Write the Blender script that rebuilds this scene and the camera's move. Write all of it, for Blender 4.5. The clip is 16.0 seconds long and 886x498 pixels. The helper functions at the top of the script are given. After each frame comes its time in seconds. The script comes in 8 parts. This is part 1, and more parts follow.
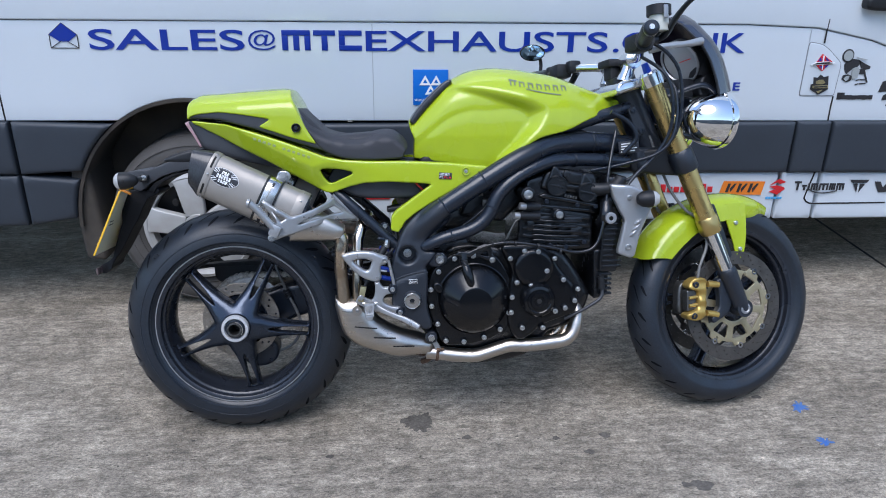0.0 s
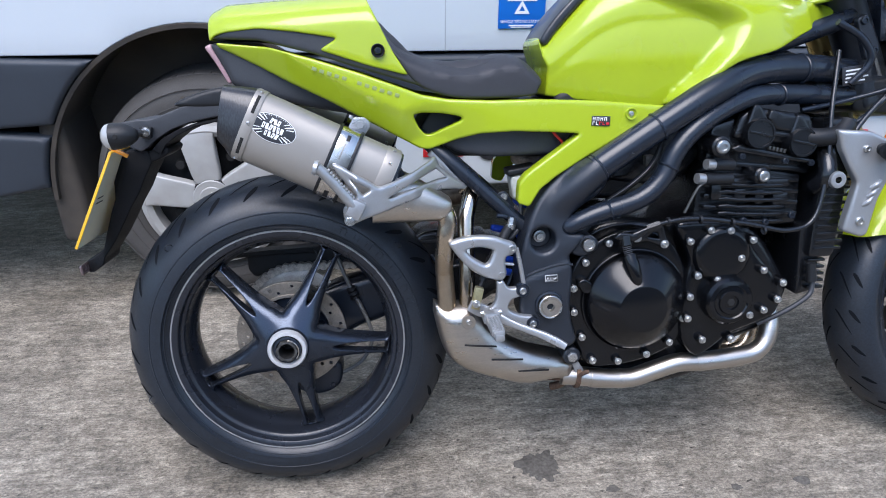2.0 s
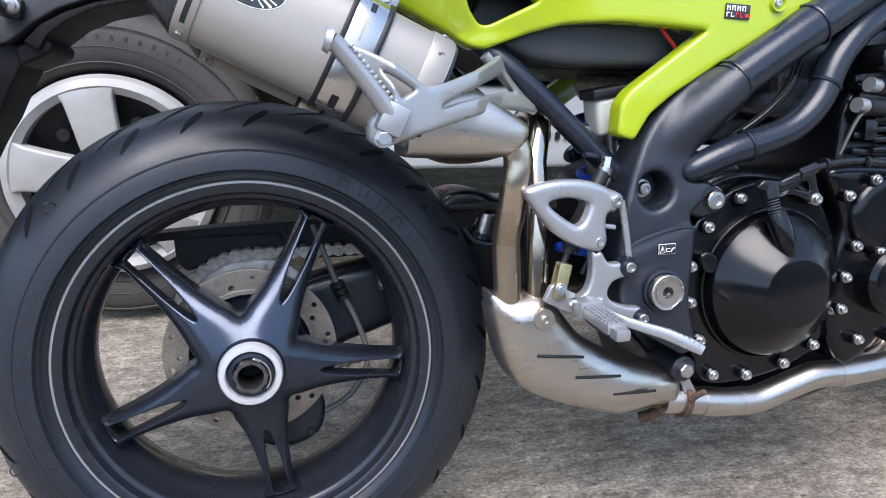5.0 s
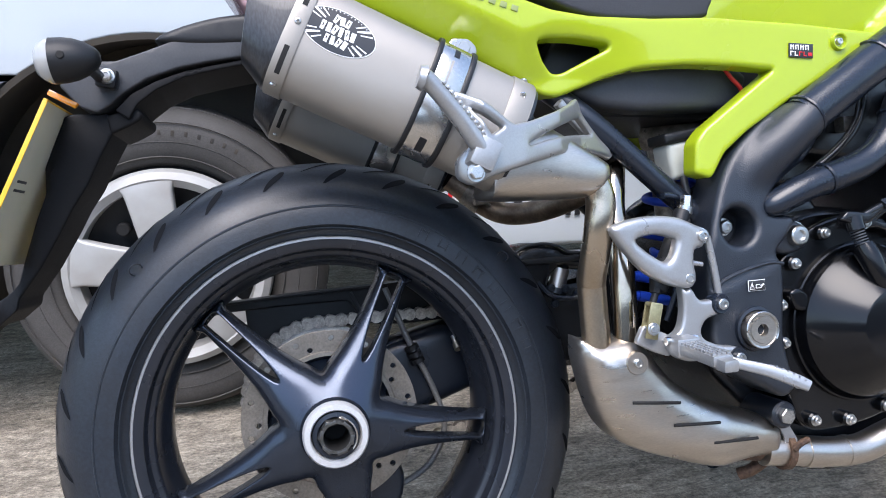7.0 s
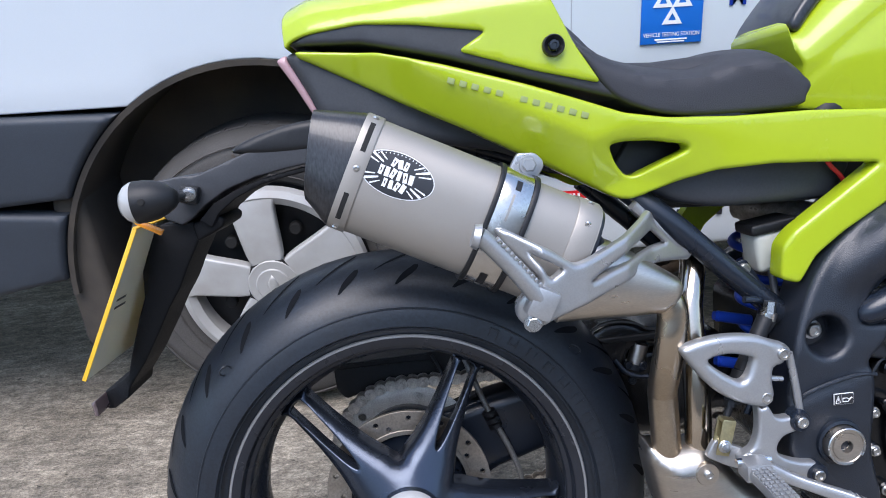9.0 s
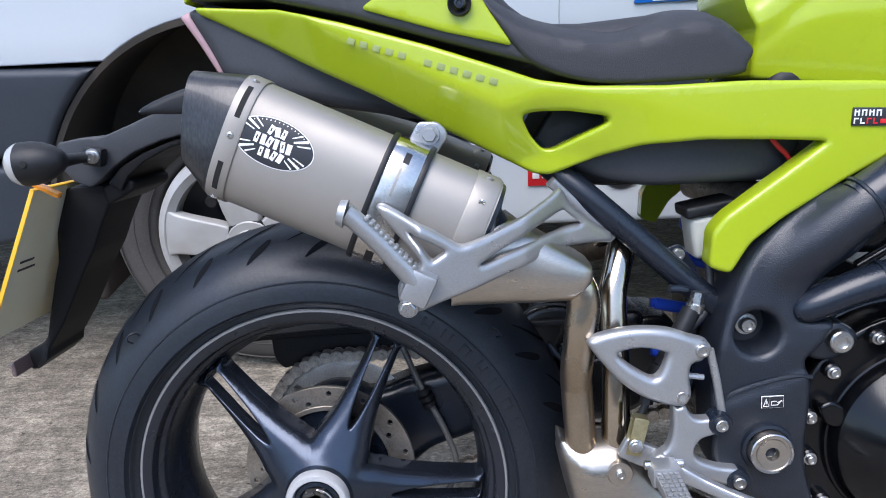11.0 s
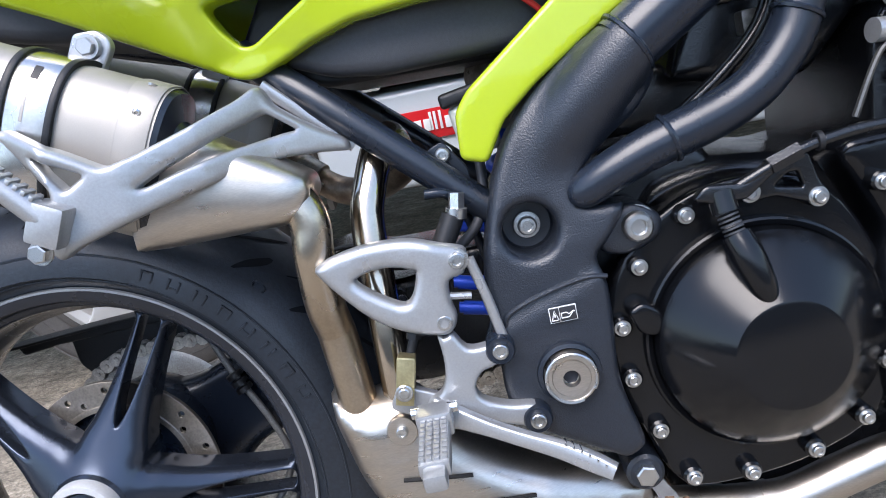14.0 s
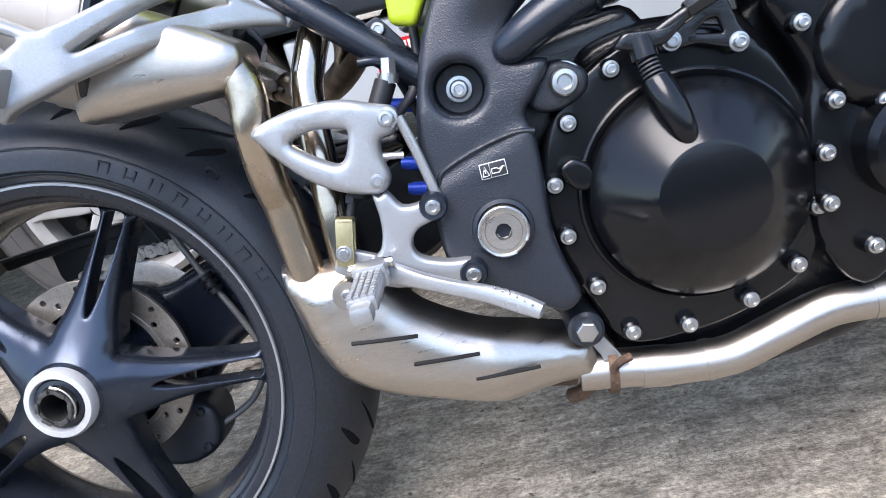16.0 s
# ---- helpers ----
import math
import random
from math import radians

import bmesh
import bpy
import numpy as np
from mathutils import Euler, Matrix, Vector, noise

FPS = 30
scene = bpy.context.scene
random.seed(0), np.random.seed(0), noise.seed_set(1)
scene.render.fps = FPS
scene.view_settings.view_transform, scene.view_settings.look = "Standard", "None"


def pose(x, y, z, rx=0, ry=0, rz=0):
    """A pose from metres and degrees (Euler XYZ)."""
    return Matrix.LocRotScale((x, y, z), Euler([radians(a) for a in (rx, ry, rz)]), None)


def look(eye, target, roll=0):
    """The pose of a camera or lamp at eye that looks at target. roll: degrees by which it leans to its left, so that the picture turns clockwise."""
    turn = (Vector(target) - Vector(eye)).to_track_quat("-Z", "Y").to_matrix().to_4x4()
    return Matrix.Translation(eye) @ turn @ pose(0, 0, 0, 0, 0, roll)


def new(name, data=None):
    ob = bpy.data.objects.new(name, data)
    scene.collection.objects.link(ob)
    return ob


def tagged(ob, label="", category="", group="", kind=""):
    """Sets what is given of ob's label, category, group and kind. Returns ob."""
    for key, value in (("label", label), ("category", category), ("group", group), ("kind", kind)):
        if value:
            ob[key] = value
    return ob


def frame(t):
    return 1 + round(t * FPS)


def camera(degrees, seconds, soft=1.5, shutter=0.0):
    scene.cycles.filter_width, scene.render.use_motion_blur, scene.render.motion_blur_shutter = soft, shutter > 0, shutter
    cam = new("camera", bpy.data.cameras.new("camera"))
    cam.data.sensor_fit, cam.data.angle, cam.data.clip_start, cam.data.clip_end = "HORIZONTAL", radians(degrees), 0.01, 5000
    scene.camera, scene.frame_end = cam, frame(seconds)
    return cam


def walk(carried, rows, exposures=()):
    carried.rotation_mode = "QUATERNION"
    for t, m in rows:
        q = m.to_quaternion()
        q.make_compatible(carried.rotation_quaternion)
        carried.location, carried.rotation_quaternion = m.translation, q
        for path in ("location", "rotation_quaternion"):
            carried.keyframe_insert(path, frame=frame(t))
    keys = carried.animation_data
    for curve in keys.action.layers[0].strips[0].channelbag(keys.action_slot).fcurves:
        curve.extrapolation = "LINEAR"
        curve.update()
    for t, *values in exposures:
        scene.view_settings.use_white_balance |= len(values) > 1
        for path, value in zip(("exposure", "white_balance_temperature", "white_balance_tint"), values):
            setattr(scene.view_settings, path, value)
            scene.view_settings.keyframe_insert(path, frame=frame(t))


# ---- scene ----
cam = camera(62.0, 16.0, 1.0)
PATH = [
    (0, (0.476, 0.654, 1.31), (0.564, 2.492, 0.526), -0.6),
    (0.5, (0.446, 0.804, 1.273), (0.515, 2.638, 0.477), -1.2),
    (1, (0.41, 0.976, 1.221), (0.456, 2.813, 0.431), -0.9),
    (1.5, (0.335, 1.111, 1.184), (0.409, 2.941, 0.38), -0.9),
    (1.7, (0.279, 1.171, 1.151), (0.389, 2.996, 0.34), -1.0),
    (2, (0.205, 1.268, 1.114), (0.333, 3.051, 0.218), -1.1),
    (2.5, (0.147, 1.398, 1.041), (0.326, 3.138, 0.07), 0.2),
    (3, (0.132, 1.496, 1.013), (0.341, 3.214, 0.01), 0.7),
    (3.2, (0.111, 1.537, 1.0), (0.332, 3.249, -0.011), 0.8),
    (5.3, (0.01, 1.69, 0.776), (0.517, 3.518, 0.141), 1.7),
    (5.5, (-0.013, 1.695, 0.761), (0.538, 3.541, 0.226), 1.4),
    (6, (-0.039, 1.685, 0.706), (0.451, 3.562, 0.22), -0.3),
    (6.5, (-0.041, 1.684, 0.708), (0.387, 3.576, 0.22), -0.9),
    (7, (-0.039, 1.682, 0.724), (0.355, 3.584, 0.247), -1.4),
    (7.2, (-0.042, 1.668, 0.766), (0.331, 3.575, 0.291), -1.6),
    (7.5, (-0.049, 1.656, 0.809), (0.321, 3.566, 0.343), -1.6),
    (8, (-0.028, 1.653, 0.871), (0.308, 3.55, 0.334), -2.1),
    (8.2, (-0.018, 1.665, 0.881), (0.302, 3.549, 0.291), -2.4),
    (8.5, (0.004, 1.698, 0.92), (0.252, 3.567, 0.253), -3.3),
    (8.7, (0.017, 1.718, 0.947), (0.163, 3.587, 0.251), -4.4),
    (10.8, (0.198, 1.779, 0.959), (0.064, 3.596, 0.134), -5.2),
    (11, (0.207, 1.791, 0.936), (0.084, 3.611, 0.116), -4.8),
    (11.5, (0.235, 1.827, 0.862), (0.178, 3.656, 0.055), -4.1),
    (11.7, (0.245, 1.852, 0.844), (0.238, 3.669, 0.009), -4.0),
    (12, (0.298, 1.869, 0.825), (0.27, 3.68, -0.022), -5.7),
    (12.2, (0.326, 1.883, 0.831), (0.303, 3.687, -0.03), -7.1),
    (12.5, (0.365, 1.895, 0.827), (0.311, 3.711, -0.01), -8.8),
    (12.7, (0.371, 1.892, 0.823), (0.303, 3.719, 0.013), -9.9),
    (13, (0.396, 1.896, 0.833), (0.239, 3.723, 0.034), -11.8),
    (13.5, (0.438, 1.907, 0.802), (0.249, 3.733, 0.009), -13.1),
    (14, (0.449, 1.892, 0.768), (0.274, 3.723, -0.017), -13.8),
    (14.5, (0.459, 1.874, 0.741), (0.291, 3.7, -0.057), -14.5),
    (15, (0.467, 1.862, 0.718), (0.281, 3.686, -0.081), -15.4),
    (15.5, (0.473, 1.851, 0.697), (0.282, 3.67, -0.112), -15.5),
    (16, (0.497, 1.835, 0.674), (0.26, 3.641, -0.151), -16.7),
]
walk(cam, [(t, look(eye, target, roll)) for t, eye, target, roll in PATH], exposures=[(0, 0.58, 5950, 13), (1.5, 0.72, 6050, 14), (2.5, 1.06, 6080, 15), (5.5, 1.24, 6420, 15), (7, 1.26, 6420, 15), (8, 0.98, 6300, 15), (11, 0.94, 6230, 15), (12, 1.13, 6230, 15), (13, 1.12, 6230, 15), (14, 1.30, 6380, 15), (15, 1.48, 6480, 15), (16, 1.56, 6480, 15)])

# ---- light ----
world = bpy.data.worlds.new("sky")
scene.world = world
world.use_nodes = True
nt = world.node_tree
sky = nt.nodes.new("ShaderNodeTexSky")
sky.sky_type = "NISHITA"
sky.sun_disc = False
sky.sun_elevation, sky.sun_rotation = radians(63), radians(199)
sky.air_density, sky.dust_density, sky.ozone_density = 1.4, 1.1, 1.3
bg = nt.nodes["Background"]
bg.inputs[1].default_value = 0.15
nt.links.new(sky.outputs[0], bg.inputs[0])
sun_data = bpy.data.lights.new("sun", "SUN")
sun_data.energy, sun_data.angle, sun_data.color = 2.1, radians(44), (1.0, 0.965, 0.93)
sun = new("sun", sun_data)
sun.matrix_world = look((-1.0, -2.9, 6.0), (0, 0, 0))


# ---- materials ----
def mat(name, color, rough=0.5, metal=0.0, grain=0.0, grain_scale=400.0, stain=0.0, stain_scale=6.0, bump=0.0, bump_scale=300.0,
        coat=0.0, stretch=(1, 1, 1), spec=0.5, dark=None, rough_var=0.08, island=0.0, alpha=1.0):
    m = bpy.data.materials.new(name)
    m.use_nodes = True
    n, l = m.node_tree.nodes, m.node_tree.links
    b = n["Principled BSDF"]
    tc = n.new("ShaderNodeTexCoord")
    mp = n.new("ShaderNodeMapping")
    mp.inputs["Scale"].default_value = stretch
    l.new(tc.outputs["Object"], mp.inputs[0])

    def noise_tex(scale, detail=5.0):
        t = n.new("ShaderNodeTexNoise")
        t.inputs["Scale"].default_value, t.inputs["Detail"].default_value = scale, detail
        l.new(mp.outputs[0], t.inputs["Vector"])
        return t

    def ramp(src, a, c):
        r = n.new("ShaderNodeMapRange")
        r.inputs["From Min"].default_value, r.inputs["From Max"].default_value = 0.3, 0.7
        r.inputs["To Min"].default_value, r.inputs["To Max"].default_value = a, c
        l.new(src, r.inputs["Value"])
        return r.outputs[0]

    big = noise_tex(stain_scale, 6.0)
    fine = noise_tex(grain_scale, 3.0)
    lo = dark or tuple(c * (1 - stain) for c in color)
    mx = n.new("ShaderNodeMix")
    mx.data_type = "RGBA"
    mx.inputs[6].default_value, mx.inputs[7].default_value = (*lo, 1), (*color, 1)
    l.new(ramp(big.outputs[0], 0.0, 1.0) if (stain or dark) else ramp(big.outputs[0], 0.97, 1.0), mx.inputs[0])
    out = mx.outputs[2]
    if grain:
        g = n.new("ShaderNodeMix")
        g.data_type, g.blend_type = "RGBA", "MULTIPLY"
        g.inputs[0].default_value = 1.0
        c = n.new("ShaderNodeCombineColor")
        v = ramp(fine.outputs[0], 1 - grain, 1 + grain)
        for i in range(3):
            l.new(v, c.inputs[i])
        l.new(out, g.inputs[6])
        l.new(c.outputs[0], g.inputs[7])
        out = g.outputs[2]
    l.new(out, b.inputs["Base Color"])
    b.inputs["Metallic"].default_value = metal
    b.inputs["Specular IOR Level"].default_value = spec
    l.new(ramp(big.outputs[0], min(1, rough + rough_var), max(0.02, rough - rough_var)), b.inputs["Roughness"])
    b.inputs["Coat Weight"].default_value = coat
    b.inputs["Coat Roughness"].default_value = 0.04
    if bump:
        bt = noise_tex(bump_scale, 2.0)
        bp = n.new("ShaderNodeBump")
        bp.inputs["Strength"].default_value = bump
        bp.inputs["Distance"].default_value = 0.0008
        l.new(bt.outputs[0], bp.inputs["Height"])
        l.new(bp.outputs[0], b.inputs["Normal"])
    if alpha < 1:
        b.inputs["Transmission Weight"].default_value = 1 - alpha
    return m


LIME = mat("lime_paint", (0.335, 0.430, 0.012), 0.26, 0.0, grain=0.10, grain_scale=2500, coat=0.55, rough_var=0.03, spec=0.4)
BLACK_SATIN = mat("black_satin", (0.011, 0.016, 0.026), 0.28, 0, grain=0.1, bump=0.12, bump_scale=900, stain=0.3, stain_scale=9, spec=0.5)
BLACK_CAST = mat("black_wrinkle_cast", (0.011, 0.015, 0.023), 0.37, 0, grain=0.25, grain_scale=700, bump=0.55, bump_scale=800, stain=0.25, stain_scale=10, spec=0.62)
BLACK_GLOSS = mat("black_gloss", (0.004, 0.0046, 0.006), 0.18, 0, grain=0.05, stain=0.4, stain_scale=12, rough_var=0.10, bump=0.06, bump_scale=500, spec=0.4)
ENGINE_BLACK = mat("engine_black", (0.007, 0.008, 0.010), 0.22, 0, grain=0.2, grain_scale=500, bump=0.3, bump_scale=600, stain=0.3, stain_scale=14, spec=0.55)
BLACK_PLASTIC = mat("black_plastic", (0.011, 0.012, 0.014), 0.45, 0, grain=0.15, bump=0.25, bump_scale=1500, stain=0.25, spec=0.36)
GREY_PLASTIC = mat("grey_plastic", (0.032, 0.035, 0.041), 0.5, 0, grain=0.12, bump=0.2, bump_scale=1500, stain=0.2)
SEAT_VINYL = mat("seat_vinyl", (0.022, 0.023, 0.029), 0.55, 0, grain=0.25, grain_scale=900, bump=0.5, bump_scale=1300, stain=0.15)
TYRE = mat("tyre_rubber", (0.014, 0.019, 0.027), 0.40, 0, grain=0.3, grain_scale=260, bump=0.25, bump_scale=400, stain=0.35, stain_scale=14, spec=0.48)
VAN_TYRE = mat("van_tyre_rubber", (0.070, 0.066, 0.062), 0.8, 0, grain=0.2, grain_scale=400, bump=0.25, bump_scale=300, stain=0.35, stain_scale=5)
RIM = mat("rim_paint", (0.016, 0.019, 0.026), 0.28, 0.0, grain=0.06, stain=0.3, stain_scale=12, rough_var=0.08, spec=0.5)
WHEEL = mat("wheel_paint", (0.050, 0.062, 0.086), 0.24, 0.75, grain=0.06, stain=0.3, stain_scale=12, rough_var=0.08, spec=0.55)
ALU = mat("satin_aluminium", (0.39, 0.40, 0.41), 0.34, 0.65, grain=0.06, grain_scale=600, bump=0.12, bump_scale=700, stain=0.12, stain_scale=25)
MACHINED = mat("machined_ring", (0.56, 0.57, 0.58), 0.38, 0.35, grain=0.05, stain=0.06, stain_scale=30)
ALU_BRIGHT = mat("polished_aluminium", (0.78, 0.79, 0.80), 0.18, 1.0, grain=0.04, stain=0.1, stain_scale=30)
CHROME = mat("chrome", (0.86, 0.87, 0.88), 0.04, 1.0, rough_var=0.02)
STEEL = mat("brushed_stainless", (0.57, 0.525, 0.47), 0.34, 1.0, grain=0.08, grain_scale=250, stretch=(1, 1, 6), stain=0.14, stain_scale=14, bump=0.08, bump_scale=300)
STEEL_POLISHED = mat("polished_stainless", (0.62, 0.55, 0.46), 0.16, 1.0, grain=0.05, dark=(0.46, 0.38, 0.29), stain_scale=20, bump=0.05)
# Deepened black for hanger parts; holds the underside's shade in the colour.
HANGER_BLACK = mat("hanger_black", (0.007, 0.0075, 0.009), 0.6, 0, grain=0.15, bump=0.2, bump_scale=1500, stain=0.3, spec=0.2)
STEEL_WARM = mat("heated_stainless", (0.56, 0.48, 0.38), 0.26, 1.0, grain=0.06, dark=(0.40, 0.33, 0.25), stain_scale=16, bump=0.06)
RUST = mat("rusty_steel", (0.16, 0.10, 0.065), 0.7, 0.6, grain=0.3, grain_scale=300, dark=(0.07, 0.045, 0.035), stain_scale=60, bump=0.5)
HEATED = mat("heat_browned_steel", (0.30, 0.235, 0.175), 0.42, 0.85, grain=0.15, grain_scale=300, dark=(0.15, 0.11, 0.08), stain_scale=40, bump=0.15)
TITAN = mat("bead_blasted_titanium", (0.335, 0.313, 0.283), 0.50, 0.6, grain=0.05, grain_scale=1500, bump=0.15, bump_scale=2000, stain=0.07, stain_scale=7)
GOLD = mat("gold_anodised", (0.60, 0.44, 0.17), 0.28, 0.9, grain=0.05, stain=0.15, stain_scale=14)
GOLD_CAL = mat("gold_caliper", (0.58, 0.40, 0.11), 0.38, 0.7, grain=0.08, stain=0.3, stain_scale=40, bump=0.15)
BRASS = mat("yellow_zinc", (0.52, 0.46, 0.26), 0.4, 0.9, grain=0.1, stain=0.3, stain_scale=60)
BOLT = mat("zinc_bolt", (0.62, 0.62, 0.61), 0.30, 1.0, grain=0.1, stain=0.2, stain_scale=80)
BRAID = mat("braided_hose", (0.17, 0.17, 0.165), 0.45, 0.3, grain=0.4, grain_scale=900, bump=0.5, bump_scale=1500)
STRAP = mat("brushed_strap", (0.60, 0.58, 0.55), 0.24, 1.0, grain=0.06, grain_scale=300, stain=0.15, stain_scale=20)
SPROCKET = mat("sprocket_steel", (0.46, 0.44, 0.40), 0.42, 0.6, grain=0.2, grain_scale=500, stain=0.3, stain_scale=40)
BRONZE = mat("bronze_anodised", (0.44, 0.385, 0.25), 0.34, 0.7, grain=0.08, grain_scale=400, stain=0.12, stain_scale=30)
SEAM_LIGHT = mat("pale_seam", (0.34, 0.37, 0.40), 0.6)
SEAM = mat("seam_shadow", (0.16, 0.17, 0.185), 0.7)
DISC = mat("brake_disc_steel", (0.36, 0.33, 0.29), 0.34, 0.75, grain=0.16, grain_scale=400, dark=(0.20, 0.175, 0.145), stain_scale=22)
CHAIN = mat("chain_steel", (0.33, 0.30, 0.26), 0.34, 0.5, grain=0.2, dark=(0.15, 0.13, 0.11), stain_scale=90)
CHAIN_BRIGHT = mat("chain_plate_steel", (0.66, 0.61, 0.53), 0.36, 0.3, grain=0.2, dark=(0.34, 0.30, 0.25), stain_scale=90)
BLUE = mat("blue_anodised", (0.01, 0.05, 0.42), 0.35, 0.3)
RED = mat("red_plastic", (0.55, 0.02, 0.02), 0.45)
CARBON = mat("carbon_fibre", (0.014, 0.015, 0.018), 0.36, 0, grain=0.7, grain_scale=180, stretch=(3, 1, 1), coat=0.25, rough_var=0.05)
SMOKE = mat("smoked_lens", (0.10, 0.07, 0.07), 0.12, 0, coat=1.0)
SMOKE_SCREEN = mat("smoked_screen", (0.012, 0.010, 0.016), 0.08, 0, alpha=0.84, spec=0.10)
RED_LENS = mat("faded_red_lens", (0.42, 0.26, 0.28), 0.25, 0, coat=0.5)
CLEAR_LENS = mat("clear_lens", (0.36, 0.36, 0.35), 0.12, 0, coat=1.0)
AMBER = mat("amber_reflector", (0.75, 0.26, 0.01), 0.25, 0, coat=1.0)
YELLOW = mat("yellow_plate", (0.75, 0.45, 0.03), 0.4)
PLATE_BACK = mat("plate_back", (0.80, 0.80, 0.70), 0.75, 0, stain=0.15, stain_scale=12, alpha=0.5, rough_var=0.02)
RESERVOIR = mat("milky_plastic", (0.50, 0.52, 0.47), 0.4, 0, stain=0.2, stain_scale=30)
GLASS = mat("mirror_glass", (0.55, 0.75, 0.85), 0.02, 1.0, rough_var=0.01)
# Darker than the rubber: the shade inside the grooves, put into the colour.
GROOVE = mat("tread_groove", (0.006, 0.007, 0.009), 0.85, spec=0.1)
DARK_STEEL = mat("dark_steel", (0.13, 0.13, 0.125), 0.4, 0.8, grain=0.15, stain=0.3, stain_scale=60)
FRONT_DISC = mat("front_disc_steel", (0.10, 0.094, 0.087), 0.36, 0.6, grain=0.12, grain_scale=500, dark=(0.065, 0.06, 0.055), stain_scale=30)
DARK_GAP = mat("dark_gap", (0.006, 0.006, 0.006), 0.8)
WHITE_INK = mat("white_ink", (0.75, 0.76, 0.76), 0.45)
BLACK_INK = mat("black_ink", (0.022, 0.023, 0.027), 0.35)
PLATE_YELLOW = mat("plate_film", (0.85, 0.70, 0.30), 0.8, alpha=0.4)
MODEL_INK = mat("model_ink", (0.24, 0.29, 0.10), 0.4, grain=0.1)
DARK_DECAL = mat("dark_grey_decal", (0.13, 0.15, 0.12), 0.4, grain=0.1)
GREY_INK = mat("grey_decal", (0.30, 0.33, 0.33), 0.4, grain=0.1)
VAN_WHITE = mat("van_white_paint", (0.56, 0.61, 0.65), 0.22, 0, coat=0.8, stain=0.05, stain_scale=1.5, grain=0.015, rough_var=0.04)
VAN_TRIM = mat("van_grey_trim", (0.026, 0.034, 0.046), 0.55, 0, grain=0.15, bump=0.3, bump_scale=700, stain=0.2, stain_scale=3)
LINER = mat("arch_liner", (0.028, 0.025, 0.022), 0.85, 0, dark=(0.075, 0.062, 0.048), stain_scale=7, bump=0.5, bump_scale=200)
CAP_SILVER = mat("hubcap_silver", (0.41, 0.415, 0.41), 0.45, 0.1, stain=0.15, stain_scale=10, dark=(0.30, 0.29, 0.27))
DECAL_BLUE = mat("blue_vinyl", (0.006, 0.028, 0.26), 0.35)
SIGN_BLUE = mat("sign_blue", (0.006, 0.13, 0.52), 0.4)
LOGO_RED = mat("logo_red", (0.55, 0.015, 0.02), 0.4)
LOGO_ORANGE = mat("logo_orange", (0.75, 0.20, 0.015), 0.4)
LOGO_CYAN = mat("logo_cyan", (0.05, 0.33, 0.62), 0.4)
PAINT_SPILL = mat("spilt_blue_paint", (0.02, 0.11, 0.42), 0.6, dark=(0.10, 0.17, 0.30), stain_scale=40)
OIL = mat("oil_stain", (0.060, 0.053, 0.045), 0.75, grain=0.35, grain_scale=160, dark=(0.13, 0.118, 0.10), stain_scale=45)


# ---- geometry helpers: a geo is (verts, faces) ----
def cat(*geos):
    vs, fs = [], []
    for v, f in geos:
        k = len(vs)
        vs += [tuple(p) for p in v]
        fs += [tuple(i + k for i in q) for q in f]
    return vs, fs


def xf(geo, m):
    return [tuple(m @ Vector(p)) for p in geo[0]], geo[1]


def make_mesh(name, geo, material, angle=38):
    me = bpy.data.meshes.new(name)
    me.from_pydata(geo[0], [], geo[1])
    me.materials.append(material)
    me.polygons.foreach_set("use_smooth", [True] * len(me.polygons))
    me.set_sharp_from_angle(angle=radians(angle))
    me.update()
    return me


def part(name, geo, material, parent=None, label="", angle=38):
    ob = new(name, geo if isinstance(geo, bpy.types.Mesh) else make_mesh(name, geo, material, angle))
    if parent:
        ob.parent = parent
    return tagged(ob, label) if label else ob


def spline(pts, closed=True, n=5, tight=0.5):
    """Catmull-Rom through the points."""
    p = [Vector(q) for q in pts]
    k, out = len(p), []
    for i in range(k if closed else k - 1):
        a, b, c, d = (p[(i + j) % k] if closed else p[min(max(i + j, 0), k - 1)] for j in (-1, 0, 1, 2))
        for s in range(n):
            t = s / n
            m1, m2 = (c - a) * tight, (d - b) * tight
            out.append((2 * t**3 - 3 * t**2 + 1) * b + (t**3 - 2 * t**2 + t) * m1 + (-2 * t**3 + 3 * t**2) * c + (t**3 - t**2) * m2)
    if not closed:
        out.append(p[-1])
    return out


def soften(pts, r=0.006, n=3):
    """A polygon with its corners rounded a little."""
    out, k = [], len(pts)
    for i in range(k):
        a, b, c = (Vector(pts[(i + j) % k]) for j in (-1, 0, 1))
        u, v = a - b, c - b
        p, q = b + u.normalized() * min(r, u.length * 0.4), b + v.normalized() * min(r, v.length * 0.4)
        out += [(1 - t) ** 2 * p + 2 * t * (1 - t) * b + t * t * q for t in (j / n for j in range(n + 1))]
    return out


def seg_dist(pts, poly):
    a = np.asarray([(p[0], p[1]) for p in poly])
    b = np.roll(a, -1, 0)
    best = np.full(len(pts), 1e9)
    for p, q in zip(a, b):
        d = q - p
        t = np.clip(((pts - p) @ d) / max(d @ d, 1e-12), 0, 1)
        best = np.minimum(best, np.hypot(*(pts - p - t[:, None] * d).T))
    return best


def inside(pts, poly):
    a = np.asarray([(p[0], p[1]) for p in poly])
    b = np.roll(a, -1, 0)
    c = np.zeros(len(pts), bool)
    for (x0, z0), (x1, z1) in zip(a, b):
        if abs(z1 - z0) < 1e-12:
            continue
        c ^= ((z0 > pts[:, 1]) != (z1 > pts[:, 1])) & (pts[:, 0] < (x1 - x0) * (pts[:, 1] - z0) / (z1 - z0) + x0)
    return c


